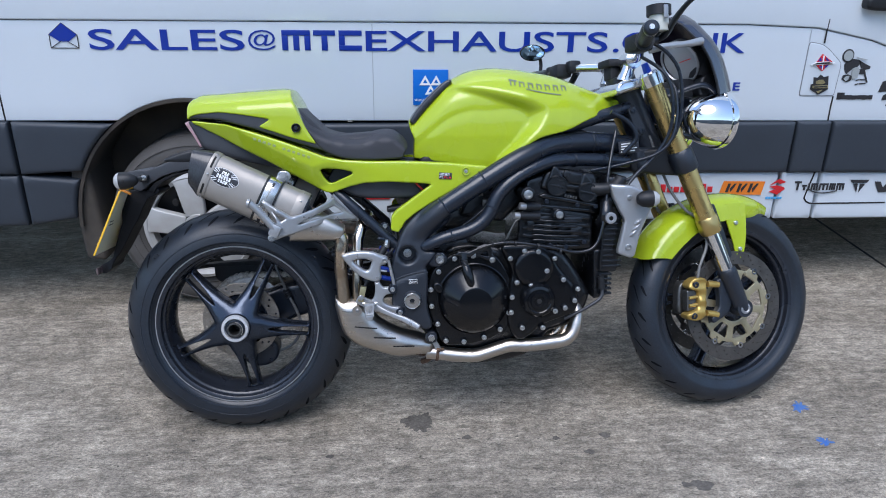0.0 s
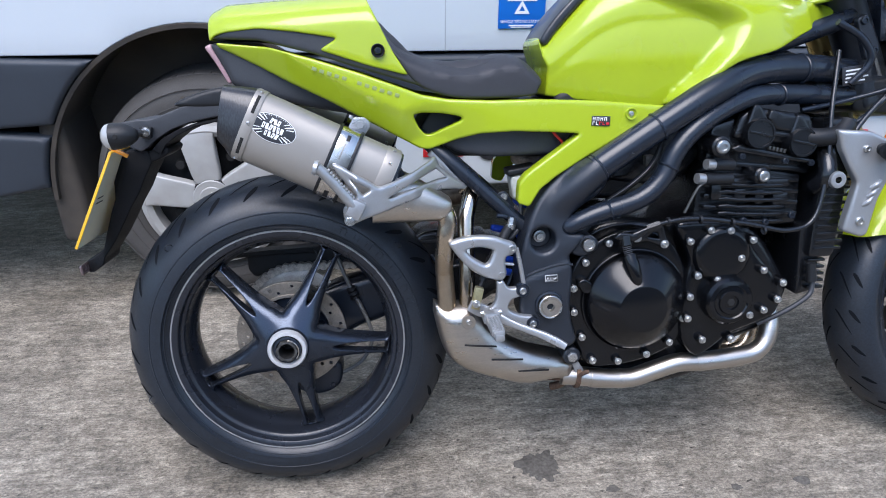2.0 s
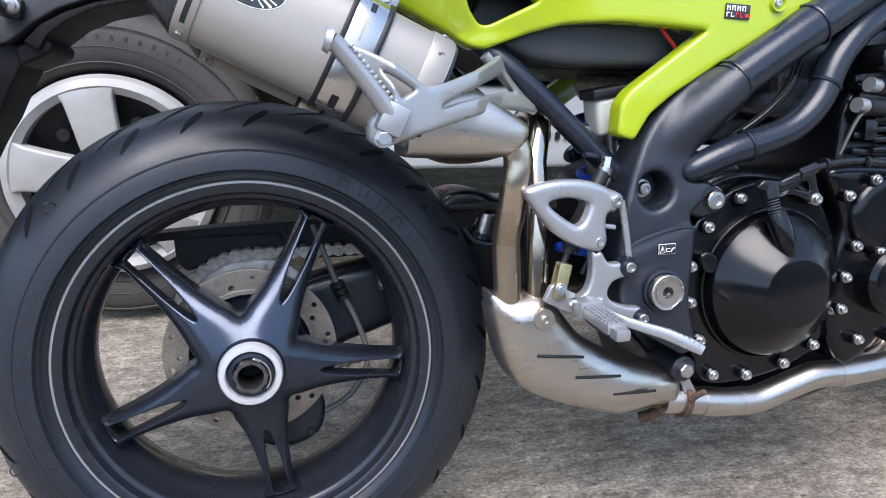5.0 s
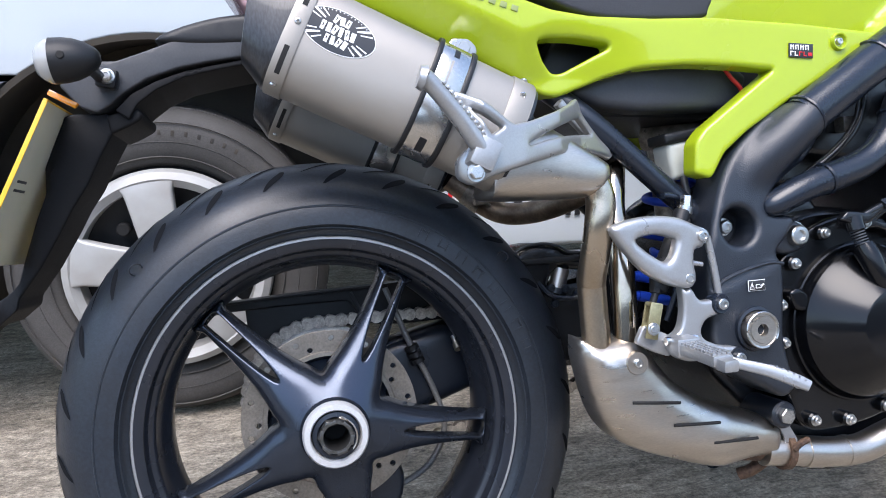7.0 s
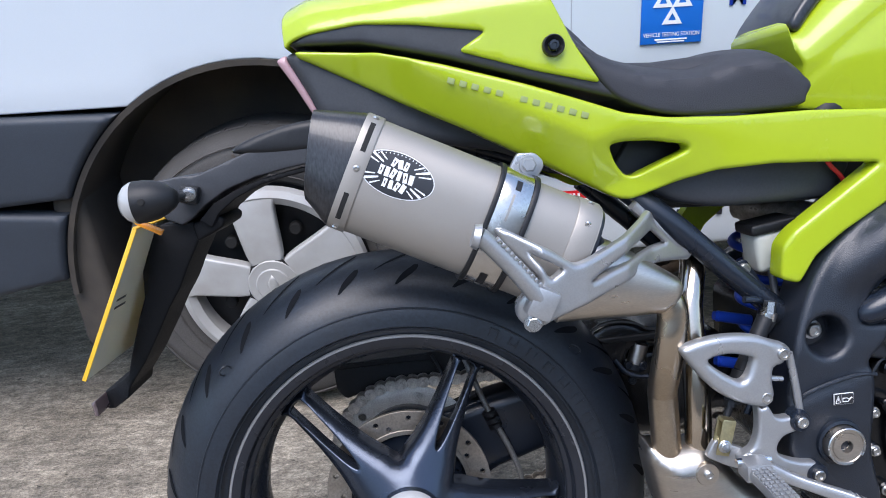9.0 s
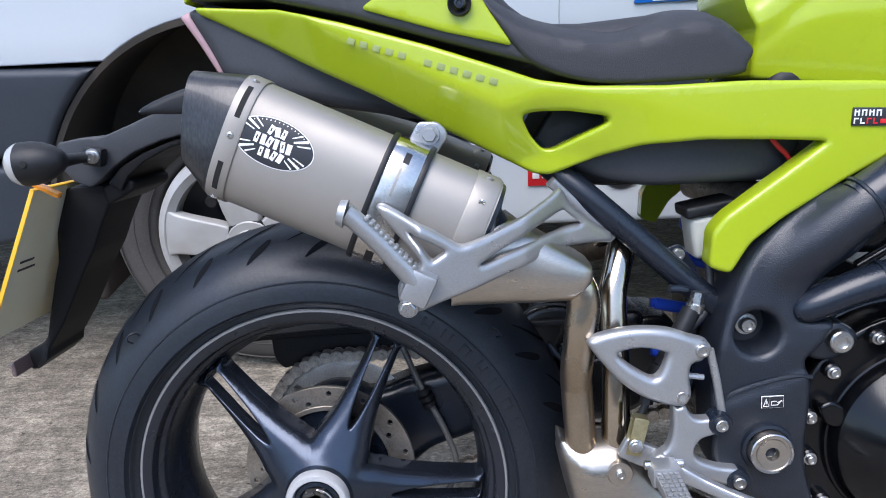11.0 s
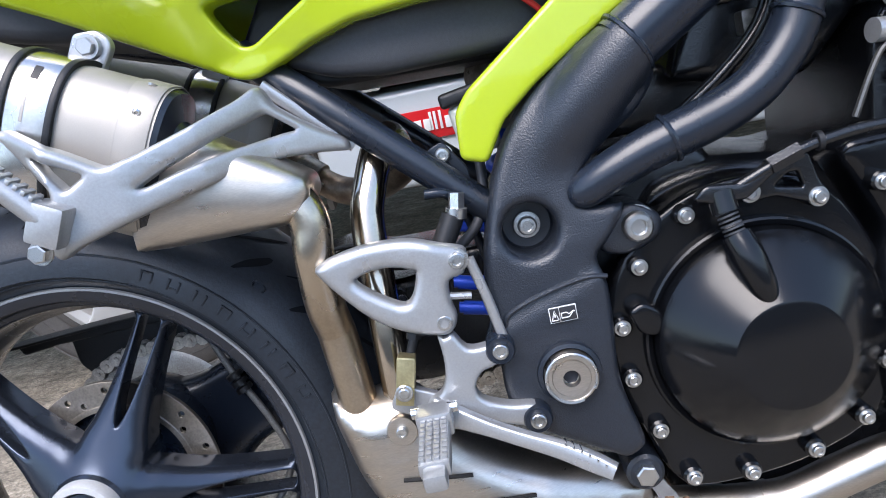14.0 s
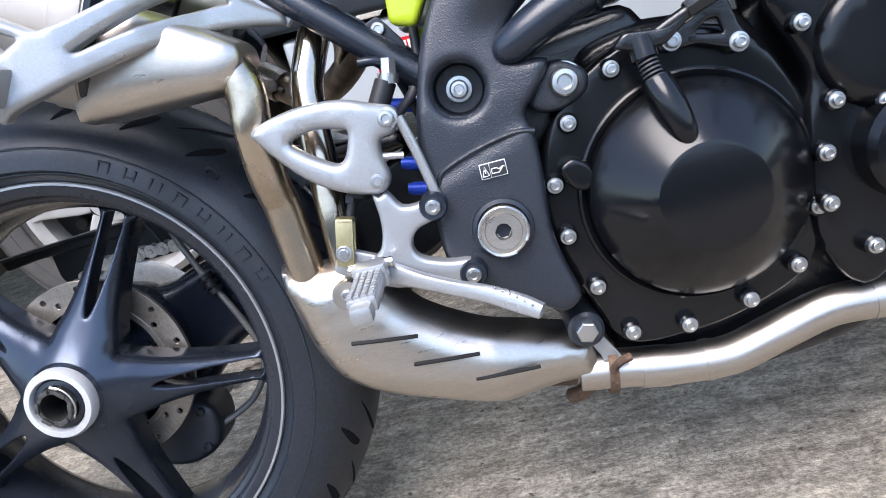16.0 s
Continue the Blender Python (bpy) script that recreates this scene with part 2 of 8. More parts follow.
def signed(pts, poly):
    d = seg_dist(pts, poly)
    return np.where(inside(pts, poly), d, -d)


def resample(poly, step):
    out, k = [], len(poly)
    for i in range(k):
        a, b = Vector(poly[i][:2]), Vector(poly[(i + 1) % k][:2])
        m = max(1, math.ceil((b - a).length / step))
        out += [a.lerp(b, j / m) for j in range(m)]
    return out


def relief(outline, y, r=0.006, depth=0.02, step=0.015, holes=(), hole_r=None, mirror=False):
    """A solid over an outline in x, z: its face towards -y stands at y (a number or a function of x, z arrays) and rolls over by r at every edge."""
    from mathutils.geometry import delaunay_2d_cdt
    loops = [resample(outline, step * 0.7)] + [resample(h, step * 0.5) for h in holes]
    every = [np.array([(p[0], p[1]) for p in l]) for l in loops]

    def depth_in(p):
        d = signed(p, every[0])
        for h in every[1:]:
            d = np.minimum(d, -signed(p, h))
        return d

    inner = []
    for l in every:
        t = np.roll(l, -1, 0) - np.roll(l, 1, 0)
        nn = np.stack([-t[:, 1], t[:, 0]], 1)
        nn /= np.maximum(np.hypot(*nn.T), 1e-9)[:, None]
        for f in (0.08, 0.3, 0.62, 1.0):
            for sgn in (1, -1):
                q = l + nn * sgn * f * r
                d = depth_in(q)
                inner.append(q[d > f * r * 0.9])
    lo, hi = every[0].min(0), every[0].max(0)
    gx, gz = np.meshgrid(np.arange(lo[0], hi[0], step), np.arange(lo[1], hi[1], step * 0.9))
    gx[::2] += step / 2
    g = np.stack([gx.ravel(), gz.ravel()], 1)
    inner.append(g[depth_in(g) > max(r * 1.15, step * 0.4)])
    cloud = np.concatenate(every + inner)
    edges, k = [], 0
    for l in every:
        edges += [(k + i, k + (i + 1) % len(l)) for i in range(len(l))]
        k += len(l)
    res = delaunay_2d_cdt([Vector(p) for p in cloud], edges, [], 0, 1e-6)
    v = np.array([(p[0], p[1]) for p in res[0]])
    tri = np.array([f for f in res[2] if len(f) == 3])
    tri = tri[depth_in(v[tri].mean(1)) > 0]
    d = np.maximum(depth_in(v), 0)
    base = y(v[:, 0], v[:, 1]) if callable(y) else np.full(len(v), float(y))
    u = 1 - np.clip(d / r, 0, 1)
    front = base + r * (1 - np.sqrt(np.maximum(1 - u * u, 0)))
    # wind the front faces towards -y
    e1, e2 = v[tri[:, 1]] - v[tri[:, 0]], v[tri[:, 2]] - v[tri[:, 0]]
    flip = (e1[:, 0] * e2[:, 1] - e1[:, 1] * e2[:, 0]) < 0
    tri[flip] = tri[flip][:, ::-1]
    n = len(v)
    back = -front if mirror else base + r + depth
    vs = [(a, b, c) for (a, c), b in zip(v, front)] + [(a, b, c) for (a, c), b in zip(v, back)]
    fs = [tuple(t) for t in tri] + [(t[2] + n, t[1] + n, t[0] + n) for t in tri]
    cnt = {}
    for t in tri:
        for i in range(3):
            a, b = int(t[i]), int(t[(i + 1) % 3])
            cnt[(a, b)] = 1
    fs += [(b, a, a + n, b + n) for a, b in cnt if (b, a) not in cnt]
    return vs, fs


def tube(pts, r, n=16, sub=6, smooth=True, cap=True):
    """A round bar along the points; r: one radius or one a point."""
    rs = list(r) if isinstance(r, (list, tuple)) else [r] * len(pts)
    q = [Vector((*p, k)) for p, k in zip(pts, rs)]
    q = spline(q, False, sub) if smooth and len(q) > 2 else q
    p, rad = [v.xyz for v in q], [v[3] for v in q]
    t = [(p[min(i + 1, len(p) - 1)] - p[max(i - 1, 0)]).normalized() for i in range(len(p))]
    u = t[0].orthogonal().normalized()
    vs, fs = [], []
    for i in range(len(p)):
        u = (u - t[i] * u.dot(t[i])).normalized()
        w = t[i].cross(u)
        vs += [tuple(p[i] + (u * math.cos(a) + w * math.sin(a)) * rad[i]) for a in (2 * math.pi * j / n for j in range(n))]
    for i in range(len(p) - 1):
        fs += [(i * n + j, i * n + (j + 1) % n, (i + 1) * n + (j + 1) % n, (i + 1) * n + j) for j in range(n)]
    if cap:
        fs += [tuple(range(n))[::-1], tuple((len(p) - 1) * n + j for j in range(n))]
    return vs, fs


def loft(sections, closed=True):
    """A skin over rings of equal length."""
    n, vs, fs = len(sections[0]), [], []
    for s in sections:
        vs += [tuple(p) for p in s]
    for i in range(len(sections) - 1):
        fs += [(i * n + j, i * n + (j + 1) % n, (i + 1) * n + (j + 1) % n, (i + 1) * n + j) for j in range(n)]
    if closed:
        fs += [tuple(range(n))[::-1], tuple((len(sections) - 1) * n + j for j in range(n))]
    return vs, fs


def revolve(profile, n=48, centre=(0, 0, 0), closed=False, start=0.0, turn=2 * math.pi):
    """(radius, y) pairs round the y axis through centre."""
    full = abs(turn - 2 * math.pi) < 1e-6
    m, k = (n if full else n + 1), len(profile)
    vs = [(centre[0] + r * math.cos(a), centre[1] + y, centre[2] + r * math.sin(a)) for a in (start + turn * i / n for i in range(m)) for r, y in profile]
    fs = []
    for i in range(n):
        j = (i + 1) % m
        for s in range(k if closed else k - 1):
            t = (s + 1) % k
            fs.append((i * k + s, i * k + t, j * k + t, j * k + s))
    return vs, fs


def disc_solid(r, y0, y1, bev=0.001, n=32, centre=(0, 0, 0)):
    """A short round block with softened rims, its face at y0 towards -y."""
    return revolve([(0.0001, y0), (r - bev, y0), (r, y0 + bev), (r, y1 - bev), (r - bev, y1), (0.0001, y1)], n, centre)


def block(x0, x1, y0, y1, z0, z1, b=0.003):
    """A box with chamfered edges."""
    bm = bmesh.new()
    bmesh.ops.create_cube(bm, size=1, matrix=Matrix.Translation(((x0 + x1) / 2, (y0 + y1) / 2, (z0 + z1) / 2)) @ Matrix.Diagonal((x1 - x0, y1 - y0, z1 - z0, 1)))
    b = min(b, 0.45 * min(x1 - x0, y1 - y0, z1 - z0))
    bmesh.ops.bevel(bm, geom=bm.edges[:], offset=b, segments=2, affect="EDGES", profile=0.6)
    bm.verts.ensure_lookup_table()
    geo = [tuple(v.co) for v in bm.verts], [tuple(v.index for v in f.verts) for f in bm.faces]
    bm.free()
    return geo


def lettering(text, size, depth, wide=1.0, bold=0.0):
    """The text as a solid in x, z, its face towards -y, from x = 0 on the base line z = 0; also its width."""
    cu = bpy.data.curves.new("lettering", "FONT")
    cu.body, cu.size, cu.extrude, cu.offset, cu.resolution_u = text, size, depth / 2, bold, 4
    ob = bpy.data.objects.new("lettering", cu)
    me = bpy.data.meshes.new_from_object(ob)
    geo = [(v.co.x * wide, -v.co.z, v.co.y) for v in me.vertices], [tuple(p.vertices) for p in me.polygons]
    x0 = min(p[0] for p in geo[0])
    geo = [(p[0] - x0, p[1], p[2]) for p in geo[0]], geo[1]
    bpy.data.objects.remove(ob)
    bpy.data.curves.remove(cu)
    bpy.data.meshes.remove(me)
    return geo, max(p[0] for p in geo[0])


def thing(name, label, category, group="", at=None, kind=""):
    ob = new(name)
    ob.empty_display_size = 0.1
    if at:
        ob.matrix_world = at
    return tagged(ob, label, category, group, kind)


# ---- ground ----
def concrete():
    m = bpy.data.materials.new("brushed_concrete")
    m.use_nodes = True
    n, l = m.node_tree.nodes, m.node_tree.links
    b = n["Principled BSDF"]
    tc = n.new("ShaderNodeTexCoord")

    def tex(scale, stretch=(1, 1, 1), detail=6.0, turn=0.0, rough=0.6):
        mp = n.new("ShaderNodeMapping")
        mp.inputs["Scale"].default_value = stretch
        mp.inputs["Rotation"].default_value = (0, 0, turn)
        l.new(tc.outputs["Object"], mp.inputs[0])
        t = n.new("ShaderNodeTexNoise")
        t.inputs["Scale"].default_value, t.inputs["Detail"].default_value, t.inputs["Roughness"].default_value = scale, detail, rough
        l.new(mp.outputs[0], t.inputs["Vector"])
        return t.outputs[0]

    def rng(src, a, c, f0=0.3, f1=0.7):
        r = n.new("ShaderNodeMapRange")
        r.inputs["From Min"].default_value, r.inputs["From Max"].default_value = f0, f1
        r.inputs["To Min"].default_value, r.inputs["To Max"].default_value = a, c
        l.new(src, r.inputs["Value"])
        return r.outputs[0]

    def mul(*v):
        out = v[0]
        for w in v[1:]:
            q = n.new("ShaderNodeMath")
            q.operation = "MULTIPLY"
            l.new(out, q.inputs[0])
            l.new(w, q.inputs[1])
            out = q.outputs[0]
        return out

    broom = tex(1.0, (14, 60, 1), 4, 0.06, 0.75)
    broom_fine = tex(1.0, (45, 170, 1), 3, 0.06, 0.7)
    patch = tex(1.7, (1, 1.3, 1), detail=7)
    cloud = tex(8.0, (1, 1.8, 1), detail=9, rough=0.72)
    clot = tex(30.0, (1, 1.6, 1), detail=6, rough=0.75)
    grit = tex(120.0, (1, 1.4, 1), detail=4, rough=0.85)
    speck = tex(48.0, (1, 1.5, 1), 3)
    pale = tex(85.0, (1, 1.6, 1), 3)
    shade = mul(rng(broom, 0.80, 1.14, 0.40, 0.60), rng(broom_fine, 0.90, 1.08, 0.38, 0.62), rng(patch, 0.82, 1.12, 0.36, 0.64), rng(cloud, 0.68, 1.20, 0.38, 0.62), rng(clot, 0.66, 1.28, 0.38, 0.62), rng(grit, 0.62, 1.38, 0.40, 0.60), rng(speck, 0.25, 1.0, 0.28, 0.36), rng(pale, 1.0, 1.45, 0.62, 0.70))
    tone = n.new("ShaderNodeMix")
    tone.data_type = "RGBA"
    tone.inputs[6].default_value, tone.inputs[7].default_value = (0.288, 0.246, 0.188, 1), (0.348, 0.308, 0.248, 1)
    l.new(rng(patch, 0, 1), tone.inputs[0])
    c = n.new("ShaderNodeCombineColor")
    for i in range(3):
        l.new(shade, c.inputs[i])
    g = n.new("ShaderNodeMix")
    g.data_type, g.blend_type = "RGBA", "MULTIPLY"
    g.inputs[0].default_value = 1
    l.new(tone.outputs[2], g.inputs[6])
    l.new(c.outputs[0], g.inputs[7])
    l.new(g.outputs[2], b.inputs["Base Color"])
    b.inputs["Roughness"].default_value = 0.9
    add = n.new("ShaderNodeMath")
    l.new(mul(rng(broom, 0.2, 1.0), rng(broom_fine, 0.5, 1), rng(clot, 0.0, 1.2)), add.inputs[0])
    l.new(mul(rng(grit, 0, 0.9), rng(speck, 0.0, 1.0, 0.27, 0.36)), add.inputs[1])
    bp = n.new("ShaderNodeBump")
    bp.inputs["Strength"].default_value, bp.inputs["Distance"].default_value = 0.8, 0.004
    l.new(add.outputs[0], bp.inputs["Height"])
    l.new(bp.outputs[0], b.inputs["Normal"])
    return m


CONCRETE = concrete()
ground = part("ground", ([(-600, -600, 0), (600, -600, 0), (600, 600, 0), (-600, 600, 0)], [(0, 1, 2, 3)]), CONCRETE)
tagged(ground, "weathered broom-finished concrete yard with stains", "ground", kind="structure")


def blot(name, x, y, r, material, label, seed, stretch=1.0, n=36, z=0.0012, spikes=0.35):
    rnd = random.Random(seed)
    ring = []
    for i in range(n):
        a = 2 * math.pi * i / n
        k = r * (1 - spikes * rnd.random() ** 1.5 + 0.12 * math.sin(3 * a + seed))
        ring.append((x + k * math.cos(a) * stretch, y + k * math.sin(a), z))
    vs = ring + [(x, y, z + 0.0006)]
    ob = part(name, (vs, [(i, (i + 1) % n, n) for i in range(n)]), material)
    return tagged(ob, label, "stain", kind="stuff")


blot("paint_spill", 1.624, 2.439, 0.032, PAINT_SPILL, "small splash of dried blue paint on the concrete", 3, 1.0, spikes=0.75)
blot("paint_spill", 1.613, 2.276, 0.024, PAINT_SPILL, "smaller splash of dried blue paint on the concrete", 8, 1.0, spikes=0.8)
blot("oil_stain", 0.487, 2.44, 0.048, OIL, "dark oil stain soaked into the concrete", 5, 1.1)
for k, (sx, sy, sr) in enumerate(((0.951, 2.276, 0.012), (1.011, 2.345, 0.014), (1.21, 2.126, 0.022), (1.17, 2.13, 0.012), (0.87, 2.34, 0.010), (0.62, 2.36, 0.011), (1.52, 2.50, 0.012), (0.24, 2.30, 0.009))):
    blot("chewing_gum_spot", sx, sy, sr, OIL, "small dark spot trodden into the concrete", 11 + k, 1.4, 14)
joint = part("slab_joint", block(2.474, 2.486, -3.0, 9.0, -0.02, 0.0016, 0.001), DARK_GAP)
tagged(joint, "dark straight joint between two concrete slabs", "joint", kind="structure")

# Added walls out of view: they cut low sky light and darken reflections.
UNSEEN_WALL = mat("unseen_wall_grey", (0.20, 0.21, 0.225), 0.9, 0, grain=0.2, grain_scale=30, stain=0.4, stain_scale=0.6, bump=0.4, bump_scale=20)
for wx0, wx1, wy0, wy1, wh in ((-16, 17, -8.4, -8.0, 3.2), (-16.4, -16.0, -8.4, 12, 2.4), (17.0, 17.4, -8.4, 12, 2.4)):
    unseen_wall = part("unseen_wall", block(wx0, wx1, wy0, wy1, 0.0, wh, 0.02), UNSEEN_WALL)
    tagged(unseen_wall, "plain unseen wall added to darken low reflections", "wall", kind="structure")


# ---- van ----
van = thing("panel_van", "white panel van with grey side mouldings and blue sign-writing", "van", at=pose(-0.014, 3.228, 0.006, 0, 1.25, 0))
WX, WZ = -0.285, 0.322
arch = [(WX + 0.43 * math.cos(a), WZ + 0.468 * math.sin(a)) for a in (math.pi * i / 40 for i in range(41))]
arch_cut = lambda z: WX + 0.43 * math.sqrt(max(0, 1 - ((z - WZ) / 0.468) ** 2))
BELT0, BELT1, SILL, CREASE = 0.52, 0.712, 0.33, 1.045
back_x, front_x = -2.3, 3.9
xa = arch_cut(BELT1)
a_up = [p for p in arch if p[1] > BELT1 + 0.004]
lower_white = [(back_x, BELT1), (back_x, CREASE), (1.65, CREASE), (1.9, CREASE - 0.01), (2.1, CREASE - 0.05), (2.25, CREASE - 0.1), (front_x, CREASE - 0.14), (front_x, BELT1), (xa, BELT1)] + a_up + [(2 * WX - xa, BELT1)]
part("side_panel", relief(lower_white, 0.0, 0.004, 0.03, 0.06), VAN_WHITE, van)
upper_white = [(back_x, CREASE + 0.002), (1.65, CREASE + 0.002), (1.9, CREASE - 0.008), (2.1, CREASE - 0.048), (2.25, CREASE - 0.098), (front_x, CREASE - 0.138), (front_x, 2.25), (back_x, 2.25)]
part("upper_panel", relief(upper_white, -0.006, 0.006, 0.035, 0.08), VAN_WHITE, van)
part("roof", block(back_x, front_x, 0.04, 1.85, 2.2, 2.26, 0.02), VAN_WHITE, van)
part("far_side", block(back_x, front_x, 1.83, 1.87, 0.35, 2.2, 0.01), VAN_WHITE, van)
part("rear_end", block(back_x, back_x + 0.04, 0.035, 1.83, 0.42, 2.2, 0.01), VAN_WHITE, van)
part("front_end", block(front_x - 0.04, front_x, 0.035, 1.83, 0.35, 2.2, 0.01), VAN_WHITE, van)
part("floor_pan", cat(block(0.19, front_x - 0.05, 0.04, 1.82, 0.34, 0.40, 0.01), block(back_x + 0.05, -0.76, 0.04, 1.82, 0.40, 0.46, 0.01), block(-0.76, 0.19, 0.34, 1.82, 0.46, 0.52, 0.01)), LINER, van)
# mouldings
arch_r = [p for p in arch if BELT0 <= p[1] <= BELT1 and p[0] > WX]
arch_l = [p for p in arch if SILL <= p[1] <= BELT1 and p[0] < WX]
cuts = [arch_cut(BELT0), 1.875, 1.893, 2.005, 2.02, front_x]
for k, (p, q) in enumerate(((cuts[0], 1.882), (1.889, 2.016), (2.024, front_x))):
    o = [(q, BELT1), (p, BELT1), (p, BELT0), (q, BELT0)] if k else [(q, BELT1 - 0.002)] + [(x + 0.004, z) for x, z in arch_r[::-1]] + [(q, BELT0)]
    part("side_moulding", relief(soften(o, 0.004), -0.016, 0.012, 0.03, 0.04), VAN_TRIM, van)
low = [(-0.886, SILL), (-0.886, BELT1 - 0.002)] + [(x - 0.004, z) for x, z in arch_l if z < BELT1 - 0.006] + [(arch_l[-1][0] - 0.004, SILL)]
for a, b, name in ((BELT0 + 0.002, BELT1 - 0.002, "side_moulding"), (SILL, BELT0 - 0.002, "rear_skirt")):
    pts = [(-0.882, a), (-0.882, b)] + [(x - 0.004, z) for x, z in arch_l if a <= z <= b]
    part(name, relief(soften(pts, 0.003), -0.018, 0.014, 0.03, 0.04), VAN_TRIM, van)
    part(name, relief(soften([(back_x, a), (back_x, b), (-0.892, b), (-0.892, a)], 0.004), -0.018, 0.014, 0.03, 0.05), VAN_TRIM, van)
for p, q in ((arch_cut(SILL + 0.09), 1.866), (1.874, 2.02), (2.03, front_x)):
    part("sill_panel", relief(soften([(p, SILL), (p, BELT0 - 0.003), (q, BELT0 - 0.003), (q, SILL)], 0.006), 0.004, 0.012, 0.04, 0.05), VAN_WHITE, van)
part("arch_lip", loft([[(x, -0.006, z), (x, 0.012, z), (WX + (x - WX) * 0.975, 0.012, WZ + (z - WZ) * 0.975), (WX + (x - WX) * 0.975, -0.004, WZ + (z - WZ) * 0.975)] for x, z in arch]), LINER, van)
part("wheel_arch_liner", loft([[(WX + (x - WX) * 0.975, 0.01, WZ + (z - WZ) * 0.975), (WX + (x - WX) * 0.975, 0.42, WZ + (z - WZ) * 0.975), (WX + (x - WX) * 1.0, 0.42, WZ + (z - WZ) * 1.0), (WX + (x - WX) * 1.0, 0.013, WZ + (z - WZ) * 1.0)] for x, z in arch]), LINER, van, "mud-stained dark plastic arch liner")
part("inner_wheelhouse", block(WX - 0.43, WX + 0.43, 0.245, 0.27, 0.34, 0.80, 0.01), LINER, van)
part("mud_flap", relief(soften([(-0.722, 0.56), (-0.735, 0.42), (-0.725, 0.185), (-0.65, 0.175), (-0.64, 0.3), (-0.665, 0.56)], 0.02), 0.012, 0.02, 0.2, 0.03), LINER, van, "brown-dusted rubber mud flap")
# seams
for r, pts in ((0.0028, [(1.930, -0.004, 1.067), (1.929, -0.004, 1.029), (1.929, -0.004, 0.986)]), (0.0012, [(1.877, -0.003, 1.066), (1.875, -0.003, 1.029), (1.876, -0.003, 0.992)]), (0.0010, [(1.879, 0.001, 0.801), (1.876, 0.001, 0.759), (1.874, 0.001, 0.714)]), (0.0030, [(2.004, 0.0, 0.802), (2.003, 0.0, 0.759), (2.004, 0.0, 0.714)]),
               (0.0012, [(1.872, 0.003, 0.525), (1.872, 0.003, 0.465), (1.864, 0.003, 0.346)]), (0.0030, [(2.002, 0.004, 0.524), (1.981, 0.004, 0.427), (1.984, 0.004, 0.408), (2.006, 0.004, 0.394), (2.056, 0.004, 0.393), (2.300, 0.004, 0.395)]),
               (0.0028, [(-0.9, 0.0, BELT1), (-0.905, 0.0, 0.92), (-0.93, 0.0, 1.04)]), (0.0012, [(0.36, 0.0, BELT1), (0.36, 0.0, 1.04)])):
    part("panel_gap", tube(pts, r, 8, 4), DARK_GAP if r > 0.002 else SEAM_LIGHT, van)
flap = soften([(1.878, 0.989), (1.902, 0.986), (1.927, 0.981), (1.954, 0.964), (2.004, 0.920), (2.007, 0.906), (2.004, 0.804), (1.878, 0.803)], 0.010)
part("fuel_flap", relief(flap, -0.003, 0.003, 0.006, 0.03), VAN_WHITE, van)
part("panel_gap", tube([(p[0], 0.0005, p[1]) for p in flap] + [(flap[0][0], 0.0005, flap[0][1])], 0.0026, 6, smooth=False, cap=False), SEAM, van)
part("door_handle", relief(spline([(2.03, 1.12), (2.05, 1.10), (2.16, 1.10), (2.2, 1.125), (2.16, 1.145), (2.05, 1.145)], True, 4), -0.045, 0.012, 0.03, 0.02), BLACK_PLASTIC, van)
# road wheel
vw = part("road_wheel", revolve([(0.0001, 0.03), (0.19, 0.03), (0.205, 0.012), (0.212, 0.01), (0.213, 0.2), (0.0001, 0.2)], 48, (WX, 0.015, WZ)), BLACK_PLASTIC, van)
tp = [(0.212, 0.012), (0.222, 0.002), (0.250, -0.008), (0.285, -0.008), (0.309, 0.004), (0.322, 0.024), (0.327, 0.05), (0.327, 0.18), (0.318, 0.21), (0.28, 0.222), (0.212, 0.21)]
part("tyre", revolve(tp, 72, (WX, 0.012, WZ), True), VAN_TYRE, vw, "worn dusty black van tyre", 50)
for rr in (0.232, 0.262, 0.3):
    part("tyre_rib", revolve([(rr - 0.0015, 0), (rr, -0.003), (rr + 0.0015, 0)], 72, (WX, 0.0055 if rr == 0.262 else 0.008, WZ)), VAN_TYRE, vw)
for k in range(44):
    a = 2 * math.pi * k / 44
    part("tread_block", xf(block(0.318, 0.3279, 0.048, 0.075, -0.020, 0.020, 0.002), Matrix.Translation((WX, 0.012, WZ)) @ Matrix.Rotation(-a, 4, "Y")), VAN_TYRE, vw)
cap = part("hubcap", cat(revolve([(0.171, 0.028), (0.174, -0.012), (0.19, -0.021), (0.204, -0.014), (0.2085, 0.006), (0.204, 0.01)], 64, (WX, 0.005, WZ)),
                         disc_solid(0.058, -0.032, 0.0, 0.006, 40, (WX, 0.005, WZ))), CAP_SILVER, vw, "silver plastic hubcap with five broad spokes")
